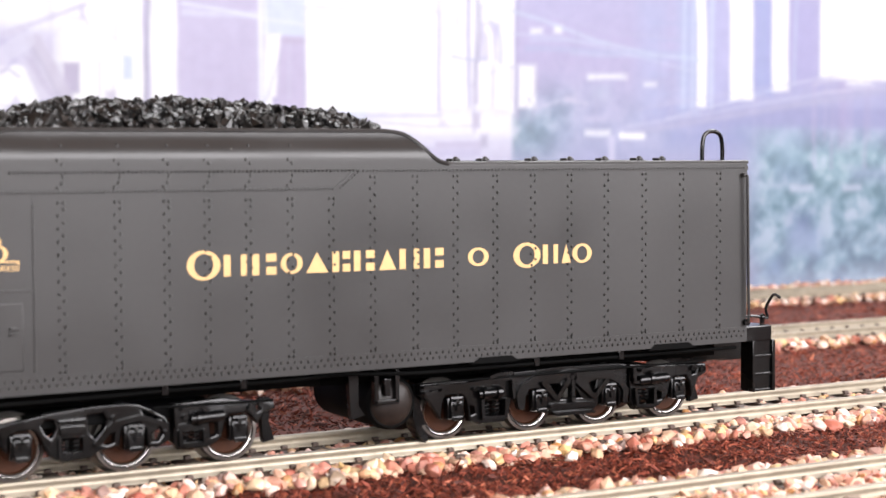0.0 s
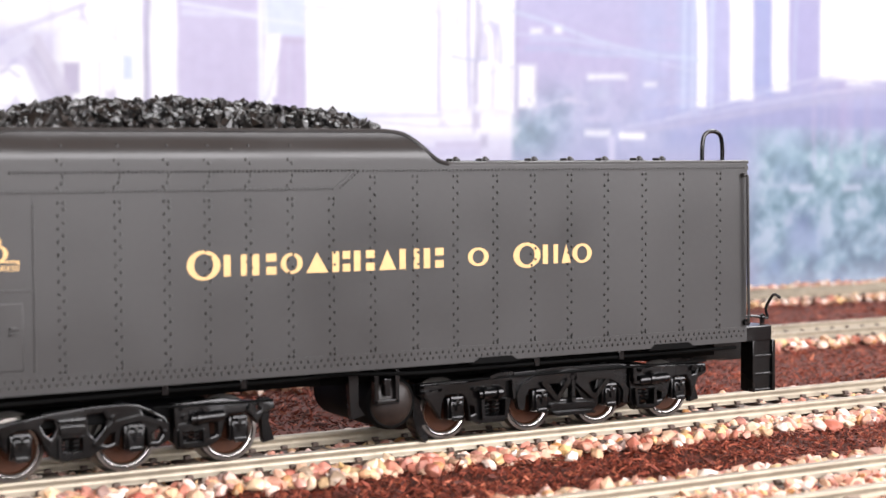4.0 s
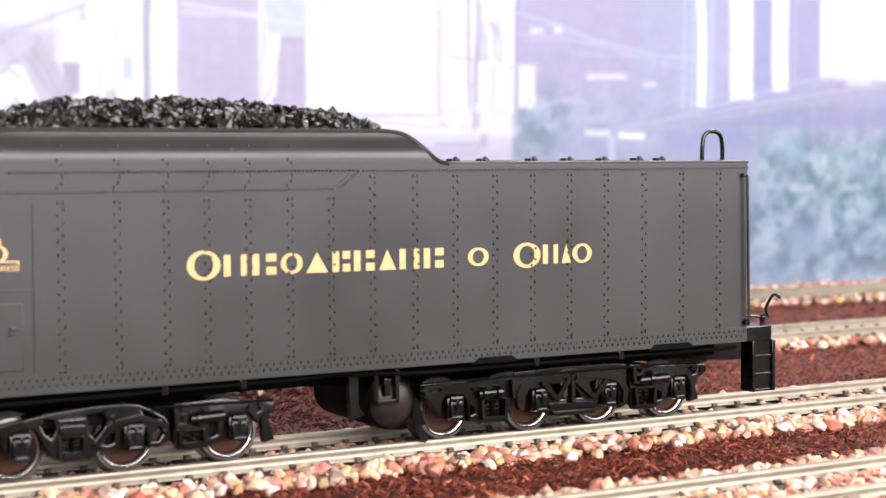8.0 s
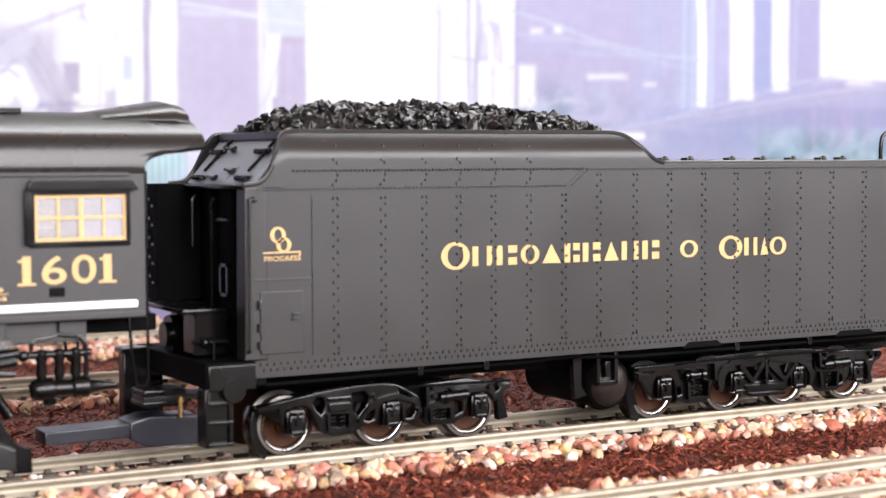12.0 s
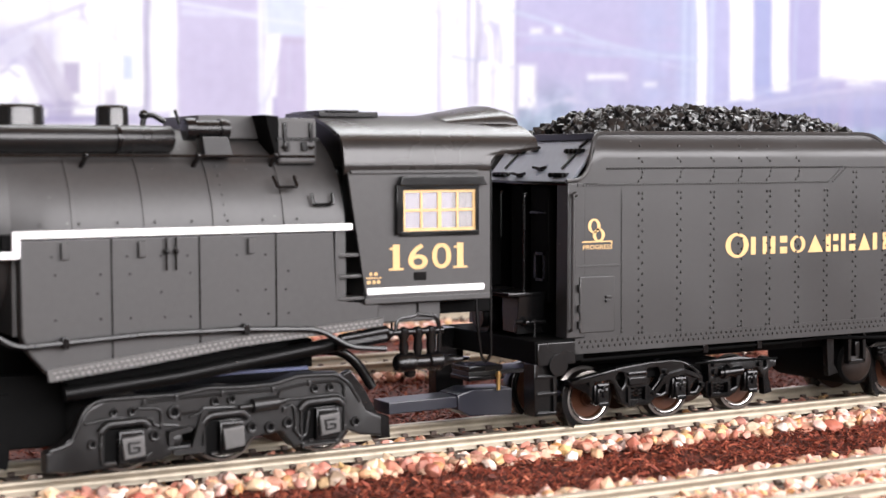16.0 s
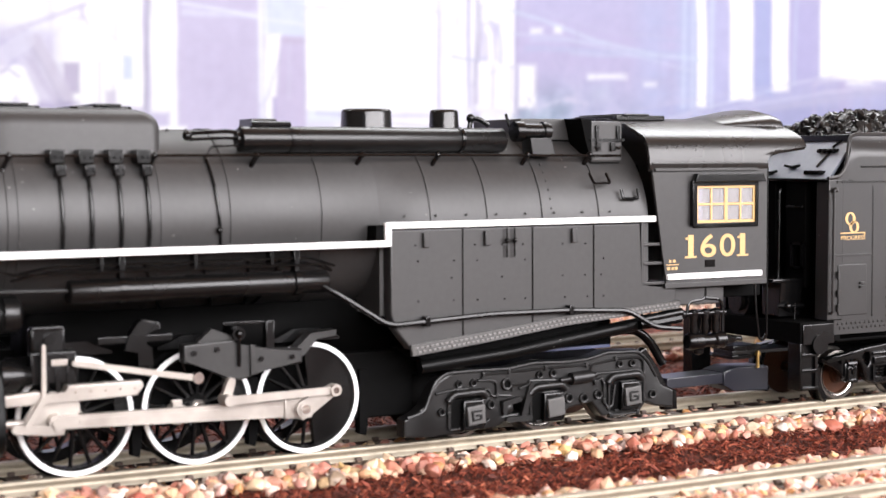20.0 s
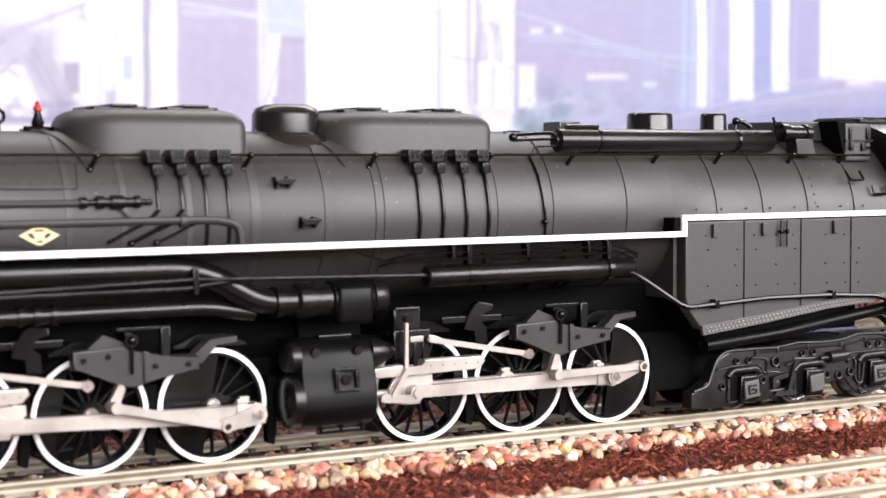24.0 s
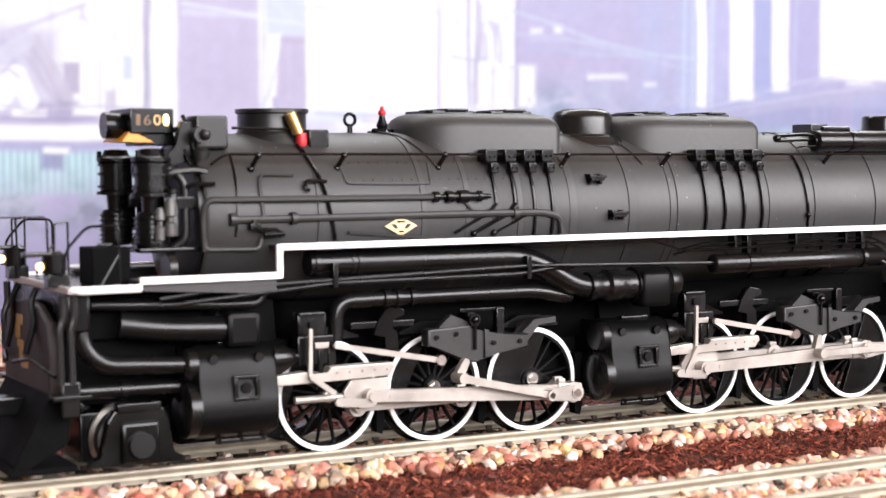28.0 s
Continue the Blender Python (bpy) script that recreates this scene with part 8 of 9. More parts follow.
    for x0, x1, z0, z1 in ((11.3, 14.3, 30.8, 30.98), (12.0, 12.5, 31.3, 31.85), (12.9, 13.5, 31.3, 31.85), (11.5, 12.2, 29.9, 30.45), (12.6, 13.1, 29.9, 30.45), (13.4, 14.0, 29.9, 30.45)):
        part("class_bar", box(B(), x0, x1, -19.5, -19.4, z0, z1), GOLD, L, "tiny gold lettering bar")
    # injector under the cab
    inj = part("injector", lathe(B(), [(18.2, 0.5), (18.2, 1.3), (18.8, 1.7), (21.4, 1.8), (21.8, 1.3), (24.4, 1.3), (24.8, 1.7), (27.0, 1.7), (27.6, 1.1), (30.4, 0.6), (31.6, 0.5), (31.6, 0.2)], -17.0, 15.6, 20), CASTING, L, "black injector body under the cab")
    part("injector_pipe", pipe(pipe(B(), [(18.0, -17.2, 20.8), (18.4, -17.2, 23.4), (22.4, -17.2, 23.8), (22.4, -17.2, 27)], 0.35, 1.0), [(22.4, -17.2, 24.0), (26.0, -17.2, 23.6), (26.8, -17.2, 22.2), (26.8, -17.2, 16.6)], 0.45, 1.4), CASTING, inj)
    for x in (19.8, 22.6, 25.2):
        part("injector_valve", lathe(B(), [(16.8, 0.6), (18.2, 0.9), (19.6, 0.7), (20.4, 1.0), (21.6, 0.9), (21.9, 0.3)], x, -17.0, 14, axis="z"), CASTING, inj)
    part("injector_bar", ball(cyl(B(), (16.6, -17.0, 21.0), (27.6, -17.0, 21.0), 0.6, 10), (17.0, -17.0, 21.0), 0.95, 10), CASTING, inj)
    part("injector_drip", lathe(B(), [(12.9, 0.3), (13.2, 1.0), (14.0, 1.1), (14.4, 0.6)], 21.0, -17.0, 12, axis="z"), CASTING, inj)
    part("under_cab_plate", box(B(), 8.0, 27.0, -17.4, -15.4, 22.8, 26.5, r=0.3), BLACK, L)
    part("blow_down_pipe", cyl(pipe(B(), [(6.0, -18.2, 19.6), (10.0, -18.2, 19.8), (15.6, -18.2, 20.4)], 0.9, 2), (7.0, -18.0, 20.6), (16.0, -18.0, 21.6), 0.9, 12), FRAME, L)
    part("rear_frame", box(box(B(), -6.0, 6.0, -9.0, 9.0, 15.0, 20.0, r=0.3), 8.0, 40.0, -13.0, 13.0, 23.4, 26.2, r=0.3), CAVITY, L)


def trailing_truck(L):
    truck = new("trailing_truck")
    truck.empty_display_size = 0.005
    truck.parent = L
    pv = Vector((-12.0, 0, 6.2))
    truck.location = (pv - ORIGIN[L.name]) * MM
    ORIGIN[truck.name] = pv
    truck["label"] = "heavy black cast trailing truck"
    for x in (-28.6, -11.2, 7.0):
        wheelset(truck, x, 6.2)
    for s in (-1, 1):
        a, b = sorted((s * 12.4, s * 15.4))
        part("side_frame", plate(B(), [(-43.0, 5.1), (-40.8, 5.9), (-38.9, 7.3), (-37.9, 9.2), (-36.2, 11.6), (-33.3, 12.9), (-27.4, 13.1), (-21.4, 13.0), (-15.9, 13.8), (-9.0, 13.5), (-3.9, 13.7), (0.6, 14.8), (7.8, 14.6), (9.9, 13.0), (11.9, 9.8), (13.3, 7.5), (16.2, 6.2), (16.2, 2.8), (12.0, 3.4), (9.6, 4.4), (8.0, 2.2), (-0.6, 2.4), (-3.0, 5.2), (-8.0, 4.6), (-10.6, 2.4), (-15.0, 2.8), (-18.0, 4.0), (-21.4, 3.4), (-24.0, 2.4), (-34.0, 1.8), (-38.0, 1.6), (-43.0, 2.0)],
                                         (((-23.2, 6.9), (-19.2, 7.4), (-17.4, 6.6), (-18.0, 4.6), (-22.6, 4.4)), ((-33.6, 8.6), (-26.4, 8.8), (-26.0, 8.0), (-33.2, 7.8)), ((-15.6, 8.9), (-9.4, 9.1), (-9.0, 8.3), (-15.2, 8.1)), ((1.0, 9.6), (7.2, 9.9), (7.6, 9.0), (1.4, 8.8))), s * 12.4, s * 15.4, 0.35), TRUCK, truck, "heavy black cast side frame", crease=20)
        lip = [(-42.4, 5.4), (-40.9, 5.7), (-38.8, 6.4), (-37.8, 8.9), (-36.8, 11.3), (-35.0, 12.6), (-33.4, 12.9), (-27.3, 12.9), (-21.4, 12.8), (-15.9, 13.5), (-9.0, 13.2), (-3.9, 13.4), (0.6, 14.4), (7.6, 14.2), (9.8, 12.6), (12.0, 9.2)]
        part("frame_lip", pipe(B(), [(x, s * 15.3, z) for x, z in lip], 0.36, 1.0, 8), TRUCK, truck, "raised rim along the frame's top")
        conduits = (((-28.1, 11.2), (-25.1, 11.1), (-24.1, 10.5), (-24.1, 8.2), (-21.1, 7.9)), ((-26.7, 9.6), (-25.6, 9.3), (-25.4, 8.3), (-24.1, 8.0)), ((-27.3, 11.4), (-26.9, 12.2), (-13.5, 12.5), (-3.5, 12.5)), ((-3.3, 11.2), (-3.1, 12.4), (2.3, 13.2), (7.9, 13.2), (8.9, 12.3), (8.9, 4.6)),
                    ((-3.3, 10.7), (0.9, 10.7), (7.7, 10.9), (8.9, 9.9)), ((-2.6, 9.0), (-0.9, 9.8), (-0.4, 8.7), (-0.4, 5.3), (0.5, 4.0), (1.6, 4.3), (1.8, 5.9), (2.2, 8.4)), ((0.9, 2.5), (7.6, 2.6)), ((2.1, 3.3), (6.8, 3.2)), ((-34.2, 3.2), (-34.2, 7.6), (-33.4, 8.8)), ((-33.8, 2.7), (-27.4, 2.8), (-25.7, 3.9)), ((-19.2, 9.1), (-17.2, 9.7), (-17.0, 10.4), (-10.5, 10.1)), ((-20.7, 8.8), (-21.0, 9.7), (-17.6, 10.0)), ((-15.6, 2.7), (-10.4, 3.0)), ((-36.8, 9.4), (-33.0, 9.9), (-30.2, 9.9)))
        for run in conduits:
            part("conduit", pipe(B(), [(x, s * 15.6, z) for x, z in run], 0.27, 0.7, 7), TRUCK, truck, "thin cast conduit on the frame")
        for x, z in ((-26.9, 12.2), (-21.5, 12.4), (-13.5, 12.5), (-4.4, 12.5), (2.3, 13.2), (8.9, 9.8), (-24.1, 8.1), (-0.4, 8.6), (-2.4, 9.0), (-34.2, 5.6), (8.9, 5.0), (-0.4, 5.4), (1.0, 2.5), (7.4, 2.6)):
            part("conduit_clip", box(B(), x - 0.3, x + 0.3, *sorted((s * 15.2, s * 16.0)), z - 0.45, z + 0.45, r=0.1), TRUCK, truck)
        part("frame_strut", bars(B(), *sorted((s * 15.2, s * 16.2)), (0.55, (-18.5, 4.2), (-16.8, 9.6)), (0.45, (-22.6, 5.0), (-22.6, 6.6), (-19.4, 7.2)), (0.5, (-21.8, 3.6), (-17.2, 3.6))), TRUCK, truck)
        part("link_pin", lathe(B(), [(s * 13.0, 1.1), (s * 15.6, 1.1), (s * 15.9, 0.7), (s * 15.9, 0.05)], -21.6, 5.6, 14, axis="y"), TRUCK, truck)
        for x, z, r in ((-32.0, 10.8, 0.7), (-29.0, 10.8, 0.7), (-21.9, 10.1, 1.15), (-14.8, 11.3, 0.75), (-11.9, 11.4, 0.75), (3.3, 12.1, 0.72), (6.2, 12.1, 0.72), (-25.3, 6.6, 0.85), (-35.6, 6.0, 0.75), (-8.3, 6.5, 0.95), (-5.0, 6.2, 0.95), (-1.7, 6.7, 0.95), (11.0, 5.8, 0.85)):
            boss = part("frame_boss", lathe(B(), [(s * 15.2, r * 1.1), (s * 15.85, r), (s * 15.95, r * 0.85), (s * 15.9, r * 0.58), (s * 15.42, r * 0.55)], x, z, 16, axis="y"), TRUCK, truck)
            # near-black disc colours in the shade at the bottom of the bore
            part("bore", lathe(B(), [(s * 15.44, r * 0.6), (s * 15.46, 0.05)], x, z, 12, axis="y"), CAVITY, boss)
        damper = part("damper", cyl(B(), (-8.4, s * 16.4, 10.2), (-4.0, s * 16.4, 10.45), 1.2, 18), TRUCK, truck, "short round damper on the frame")
        part("damper_rod", cyl(cyl(B(), (-10.8, s * 16.4, 10.05), (-8.2, s * 16.4, 10.2), 0.5, 10), (-4.1, s * 16.4, 10.45), (-2.6, s * 16.2, 10.6), 0.55, 10), TRUCK, damper)
        for x, z in ((-29.3, 5.2), (-12.1, 5.3), (5.4, 6.1)):
            jb = part("journal_box", prism(B(), [(x - 2.2, z + 2.6), (x + 1.9, z + 2.6), (x + 2.4, z - 2.0), (x + 1.6, z - 2.8), (x - 2.4, z - 2.8)], *sorted((s * 15.2, s * 16.6)), r=0.3), CASTING, truck)
            # flat near-black plate on the frame, coloured as a recess in shade
            part("box_recess", box(B(), x - 4.4, x - 2.0, *sorted((s * 15.3, s * 15.5)), z - 2.8, z + 2.9), CAVITY, jb, "dark plate for the shaded recess beside the journal box")
            # the lid's lit face is painted in with the strip's lighter grey
            part("journal_lid", prism(B(), [(x - 1.9, z + 1.55), (x + 1.8, z + 1.9), (x + 2.05, z - 1.55), (x - 1.6, z - 1.95)], *sorted((s * 16.5, s * 17.3)), r=0.28), STRIP, jb, "square journal lid, lighter grey for the light on it")
            part("journal_hood", pipe(pipe(B(), [(x - 5.0, s * 15.8, z + 2.6), (x - 4.0, s * 15.9, z + 3.8), (x + 2.0, s * 15.9, z + 4.0), (x + 3.0, s * 15.8, z + 3.0)], 0.72, 0.9, 10), [(x - 4.6, s * 15.6, z + 2.6), (x - 4.7, s * 15.6, z - 2.6)], 0.3, 0, 7), TRUCK, jb, "rounded spring hood over the journal box")
            if x != -12.1:
                part("lid_rib", bars(B(), *sorted((s * 17.2, s * 17.5)), (0.16, (x + 0.9, z + 0.8), (x - 0.9, z + 0.7), (x - 0.7, z - 0.9), (x + 0.9, z - 0.7), (x + 0.9, z), (x, z))), SMOKE, jb)
        part("frame_rear_horn", prism(B(), [(10.0, 13.6), (11.6, 14.4), (14.4, 10.8), (16.6, 6.4), (19.2, 5.6), (19.4, 1.8), (16.4, 1.8), (16.2, 4.6), (13.6, 8.0)], *sorted((s * 10.6, s * 12.6)), r=0.2), FRAME, truck)
    part("equalizer", prism(B(), [(-26.0, 15.4), (4.0, 16.2), (4.0, 15.2), (-26.0, 14.6)], -9.4, 9.4), CAVITY, truck)
    # added filler box, near-black, stands for the dark gap ahead of the truck
    part("frame_cradle", box(B(), -58.0, -36.0, -9.0, 9.0, 5.0, 17.0, r=0.4), CAVITY, truck)
    part("blue_bar", box(B(), -24.0, 4.0, -11.6, -10.6, 14.9, 15.5, r=0.1), surface("blue_plastic_bar", (0.05, 0.06, 0.12), rough=0.4), truck, "thin dark blue bar over the truck")
    part("hump_pipe", pipe(B(), [(-6.0, -12.0, 17.6), (3.0, -12.0, 18.7), (10.3, -12.0, 17.8), (13.4, -12.0, 15.2), (16.0, -12.2, 11.0)], 0.9, 2.4, 10), FRAME, truck)
    part("truck_bolster", box(B(), -38.0, 12.0, -12.3, 12.3, 4.6, 12.4), CAVITY, truck)


def front_end(L):
    """Smokebox front with pumps, number box, lamp, pilot deck and leading truck."""
    for s in (-1, 1):
        pump = part("air_pump", lathe(B(), [(45.6, 2.4), (46.0, 2.8), (50.6, 2.8), (51.0, 3.3), (51.6, 3.3), (52.0, 2.4), (53.0, 2.0), (53.2, 0.3)], -214.2, s * 9.3, 24, axis="z"), FRAME, L, "black two-stage air pump on the smokebox front")
        for z in (46.4, 48.6, 50.2):
            part("pump_band", lathe(B(), [(z, 2.6), (z, 3.2), (z + 0.45, 3.2), (z + 0.45, 2.6)], -214.2, s * 9.3, 20, axis="z"), FRAME, pump)
        part("pump_stud", cyl(cyl(B(), (-216.8, s * 10.4, 51.4), (-216.8, s * 10.4, 52.8), 0.45, 8), (-212.4, s * 11.2, 51.4), (-212.4, s * 11.2, 53.0), 0.45, 8), FRAME, pump)
        part("pump_waist", lathe(B(), [(42.6, 1.6), (43.4, 1.6), (45.6, 1.8)], -214.2, s * 9.3, 16, axis="z"), FRAME, pump)
        part("pump_cylinder", lathe(B(), [(36.4, 2.2), (36.8, 2.7), (42.0, 2.7), (42.6, 2.3)], -214.2, s * 9.3, 24, axis="z"), FRAME, pump)
        part("pump_flange", lathe(B(), [(45.2, 3.4), (45.8, 3.4)], -214.2, s * 9.3, 24, axis="z"), FRAME, pump)
        for k in range(6):
            part("pump_fin", lathe(B(), [(37.2 + k * 0.85, 3.0), (37.5 + k * 0.85, 3.0)], -214.2, s * 9.3, 20, axis="z"), FRAME, pump)
        part("pump_pipe", pipe(B(), [(-211.6, s * 9.8, 50.0), (-209.2, s * 11.2, 48.0), (-209.0, s * 11.2, 38.0), (-211.0, s * 10.4, 36.6)], 0.8, 1.6, 10), SMOKE, pump)
        part("pump_bracket", box(B(), -213.0, -207.0, s * 9.0 - 3.0, s * 9.0 + 3.0, 43.0, 45.2, r=0.3), FRAME, pump)
        bottle = part("pump_filter", lathe(B(), [(38.6, 0.4), (38.8, 1.3), (43.4, 1.3), (44.6, 0.8), (45.8, 0.8)], -211.4, s * 11.4, 14, axis="z"), SMOKE, L, "grey filter bottle beside the pump")
        part("filter_cap", cyl(B(), (-211.4, s * 11.4, 45.6), (-211.4, s * 11.4, 46.4), 1.1, 12), FRAME, bottle)
    door = part("smokebox_door", lathe(B(), [(-208.6, 6.4), (-209.6, 6.0), (-210.2, 3.0), (-210.4, 0.2)], 0, 40.6, 32), SMOKE, L)
    part("door_clamp", box(B(), -210.8, -209.8, -5.8, 5.8, 40.0, 41.2, r=0.2), FRAME, door)
    box_ = part("number_box", box(B(), -216.4, -208.8, -5.6, 5.6, 55.6, 59.8, r=0.25), FRAME, L, "black number box with lit gold figures")
    # weaker light on the first two figures is painted as a darker gold
    for figure, x0, paint in (("1", -215.4, DIM_GOLD), ("6", -214.1, DIM_GOLD), ("0", -212.4, GOLD), ("1", -210.5, GOLD)):
        part("number_figure", figure_mesh(figure, x0, x0 + (0.7 if figure == "1" else 1.3), 57.0, 58.8, -5.6), paint, box_, "dim gold figure")
    part("bulb", ball(B(), (-210.2, -5.5, 57.9), 0.85, 12, (0.75, 0.35, 1.3)), LAMP, box_, "glowing warm bulb behind the last figure")
    part("visor", prism(B(), [(-217.8, 54.2), (-216.2, 56.2), (-212.0, 54.1)], -5.2, 5.2, r=0.1), ORANGE, box_, "amber visor under the box")
    part("headlight", lathe(B(), [(-219.6, 1.7), (-219.6, 2.2), (-216.8, 2.2), (-216.2, 1.8)], -1.0, 57.0, 24), FRAME, box_, "round black headlamp")
    part("box_stand", pipe(box(B(), -214.0, -208.4, -4.6, 4.6, 53.6, 55.8, r=0.2), [(-207.4, -6.0, 58.6), (-206.8, -8.0, 56.0), (-206.6, -9.4, 52.2)], 0.4, 1), FRAME, box_)
    gen = part("generator", box(B(), -206.6, -200.8, -10.2, -4.6, 53.0, 58.6, r=0.5), SMOKE, L, "black generator box beside the stack")
    part("generator_shaft", ball(cyl(B(), (-206.0, -11.4, 55.4), (-206.0, -8.0, 55.4), 1.4, 14), (-205.6, -11.6, 55.4), 1.0, 10), SMOKE, gen)
    part("generator_exhaust", lathe(B(), [(50.6, 1.2), (52.6, 1.5), (53.2, 1.0)], -205.6, -9.6, 12, axis="z"), SMOKE, gen)
    part("front_handrail", pipe(B(), [(-209.4, -12.6, 46.8), (-207.8, -13.4, 47.2), (-205.0, -14.4, 47.2)], 0.35, 0.6), FRAME, L)
    # pump plumbing on the near side
    for x, z0, z1, r in ((-214.4, 38.0, 43.4, 0.8), (-212.6, 38.6, 45.0, 0.9)):
        part("check_valve", lathe(B(), [(z0, 0.3), (z0 + 0.2, r), (z0 + 2.2, r), (z0 + 2.5, r * 0.6), (z0 + 3.2, r * 0.6), (z0 + 3.5, r * 1.15), (z1 - 1.0, r), (z1, 0.5)], x, -13.8, 14, axis="z"), STRIP, L, "grey check valve beside the pump")
    part("pump_elbow", pipe(B(), [(-213.0, -9.8, 47.4), (-211.4, -10.8, 49.2), (-207.2, -11.4, 49.6), (-205.4, -12.0, 49.2)], 0.65, 1.2), SMOKE, L)
    part("front_strut", pipe(B(), [(-209.0, -6.4, 56.6), (-207.4, -9.6, 50.2)], 0.45, 0), FRAME, L)
    part("front_bracket", prism(B(), [(-211.0, 50.0), (-207.0, 51.0), (-206.2, 57.6), (-208.8, 57.6), (-209.4, 53.4), (-211.0, 52.4)], -8.6, -7.4, r=0.2), FRAME, L)
    part("front_ledge", box(B(), -217.4, -206.6, -12.4, -4.0, 36.0, 36.8, r=0.2), FRAME, L)
    # pilot deck
    part("pilot_deck", prism(B(), [(-230.4, -18.4), (-219.6, -19.0), (-219.6, 19.0), (-230.4, 18.4)], 30.2, 31.0, axis="z"), FRAME, L)
    part("white_edge", pipe(B(), [(-219.6, -19.4, 30.9), (-229.6, -19.5, 30.9), (-230.4, -18.6, 30.9)], 0.65, 0.6, 8), WHITE, L, "white painted pilot-deck edge")
    part("white_edge", pipe(B(), [(-219.6, 19.4, 30.9), (-229.6, 19.5, 30.9), (-230.4, 18.6, 30.9)], 0.65, 0.6, 8), WHITE, L, "white painted pilot-deck edge")
    part("deck_front_edge", box(B(), -231.2, -230.4, -18.8, 18.8, 30.3, 31.4, r=0.2), surface("dulled_white_paint", (0.42, 0.38, 0.37), rough=0.5, vary=0.1), L, "dull white front edge of the deck")
    part("deck_support", box(B(), -230.2, -206.0, -10.0, 10.0, 22.0, 30.2, r=0.3), CAVITY, L)
    part("front_frame", box(box(B(), -230.2, -204.0, -8.0, 8.0, 11.2, 22.2, r=0.3), -210.0, -190.0, -9.0, 9.0, 3.4, 20.0, r=0.3), CAVITY, L)
    part("pilot_beam", box(B(), -230.6, -227.0, -16.4, 16.4, 24.0, 30.2, r=0.4), FRAME, L)
    shield = [(-13.6, 14.0), (13.6, 14.0), (14.2, 20.0), (12.0, 25.4), (6.0, 27.8), (0, 28.4), (-6.0, 27.8), (-12.0, 25.4), (-14.2, 20.0)]
    sh = part("pilot_shield", prism(B(), shield, -233.0, -231.2, axis="x", r=0.4), surface("dull_brown_plate", (0.016, 0.010, 0.009), rough=0.55, spec=0.25, vary=0.15), L, "dull brown shield plate with a gold emblem")
    emblem = surface("dulled_gold", (0.30, 0.16, 0.04), rough=0.5, vary=0.3)
    for n, (y0, y1, z0, z1) in enumerate(((1.5, 5.0, 24.0, 25.6), (3.4, 5.6, 21.6, 24.0), (1.4, 4.6, 20.2, 21.4), (-1.4, 2.2, 17.0, 18.2), (1.4, 3.4, 18.2, 20.2))):
        part("emblem_bar", box(B(), -233.2, -232.9, y0, y1, z0, z1), emblem, sh, "dulled gold emblem bar")
    # posts, steps and rails
    part("pilot_rail", pipe(B(), [(-231.4, -8.6, 36.6), (-231.6, -8.8, 41.8), (-231.8, -7.4, 42.1), (-231.8, 26.0, 41.0)], 0.18, 0.8, 6), FRAME, L, "thin wire rail over the pilot")
    part("rail_post", pipe(B(), [(-231.4, 9.6, 31.2), (-231.8, 9.8, 41.4)], 0.2, 0, 6), FRAME, L)
    for s in (-1, 1):
        for x in (-231.6, -229.8):
            part("pilot_post", pipe(B(), [(x, s * 17.0, 30.2), (x + 0.1, s * 17.0, 26.4), (x - 0.6, s * 17.0, 24.8), (x - 0.4, s * 17.0, 16.0)], 0.62, 1.0, 8), SMOKE, L, "dark grey pilot post")
        st = part("pilot_step", box(B(), -232.0, -229.0, *sorted((s * 15.6, s * 17.4)), 10.7, 16.4, r=0.3), FRAME, L, "black pilot step box")
        part("step_slot", box(B(), -229.1, -228.4, *sorted((s * 14.6, s * 17.0)), 12.0, 12.8, r=0.1), FRAME, st)
        part("step_tread", box(B(), -233.4, -227.4, *sorted((s * 14.4, s * 18.0)), 13.6, 14.3, r=0.12), FRAME, st)
        part("deck_rail", pipe(B(), [(-222.8, s * 18.8, 31.0), (-223.0, s * 18.8, 40.8), (-228.0, s * 18.8, 40.9), (-231.2, s * 18.4, 37.4), (-232.0, s * 18.4, 33.0)], 0.22, 1.2), FRAME, L, "thin black deck rail")
        part("rail_brace", pipe(B(), [(-222.8, s * 18.8, 36.6), (-226.0, s * 18.6, 31.2)], 0.2, 0, 6), FRAME, L)
        part("flag_stand", pipe(B(), [(-231.6, s * 13.0, 31.0), (-231.6, s * 13.0, 41.2), (-229.4, s * 13.0, 41.4), (-229.4, s * 13.0, 31.0)], 0.18, 0.3, 6), FRAME, L)
        part("marker_stand", box(B(), -232.8, -229.4, s * 12.0 - 1.4, s * 12.0 + 1.4, 31.0, 33.2, r=0.2), FRAME, L)
        lamp_ = part("marker_lamp", lathe(B(), [(33.0, 1.5), (33.4, 1.9), (36.2, 1.9), (36.8, 1.0)], -231.4, s * 12.0, 16, axis="z"), FRAME, L, "small marker lamp with a warm lens")
        part("lens", ball(B(), (-233.6, s * 12.0, 34.4), 0.7, 10), LAMP, lamp_, "glowing warm lens")
        part("lamp_hood", box(B(), -236.4, -232.0, s * 12.0 - 1.4, s * 12.0 + 1.4, 36.0, 36.7, r=0.2), FRAME, lamp_)
        part("air_hose", pipe(B(), [(-232.4, s * 5.5, 30.6), (-233.6, s * 5.8, 28.6), (-233.2, s * 6.4, 25.0), (-234.6, s * 6.0, 20.0)], 0.55, 1.4), FRAME, L, "black rubber air hose")
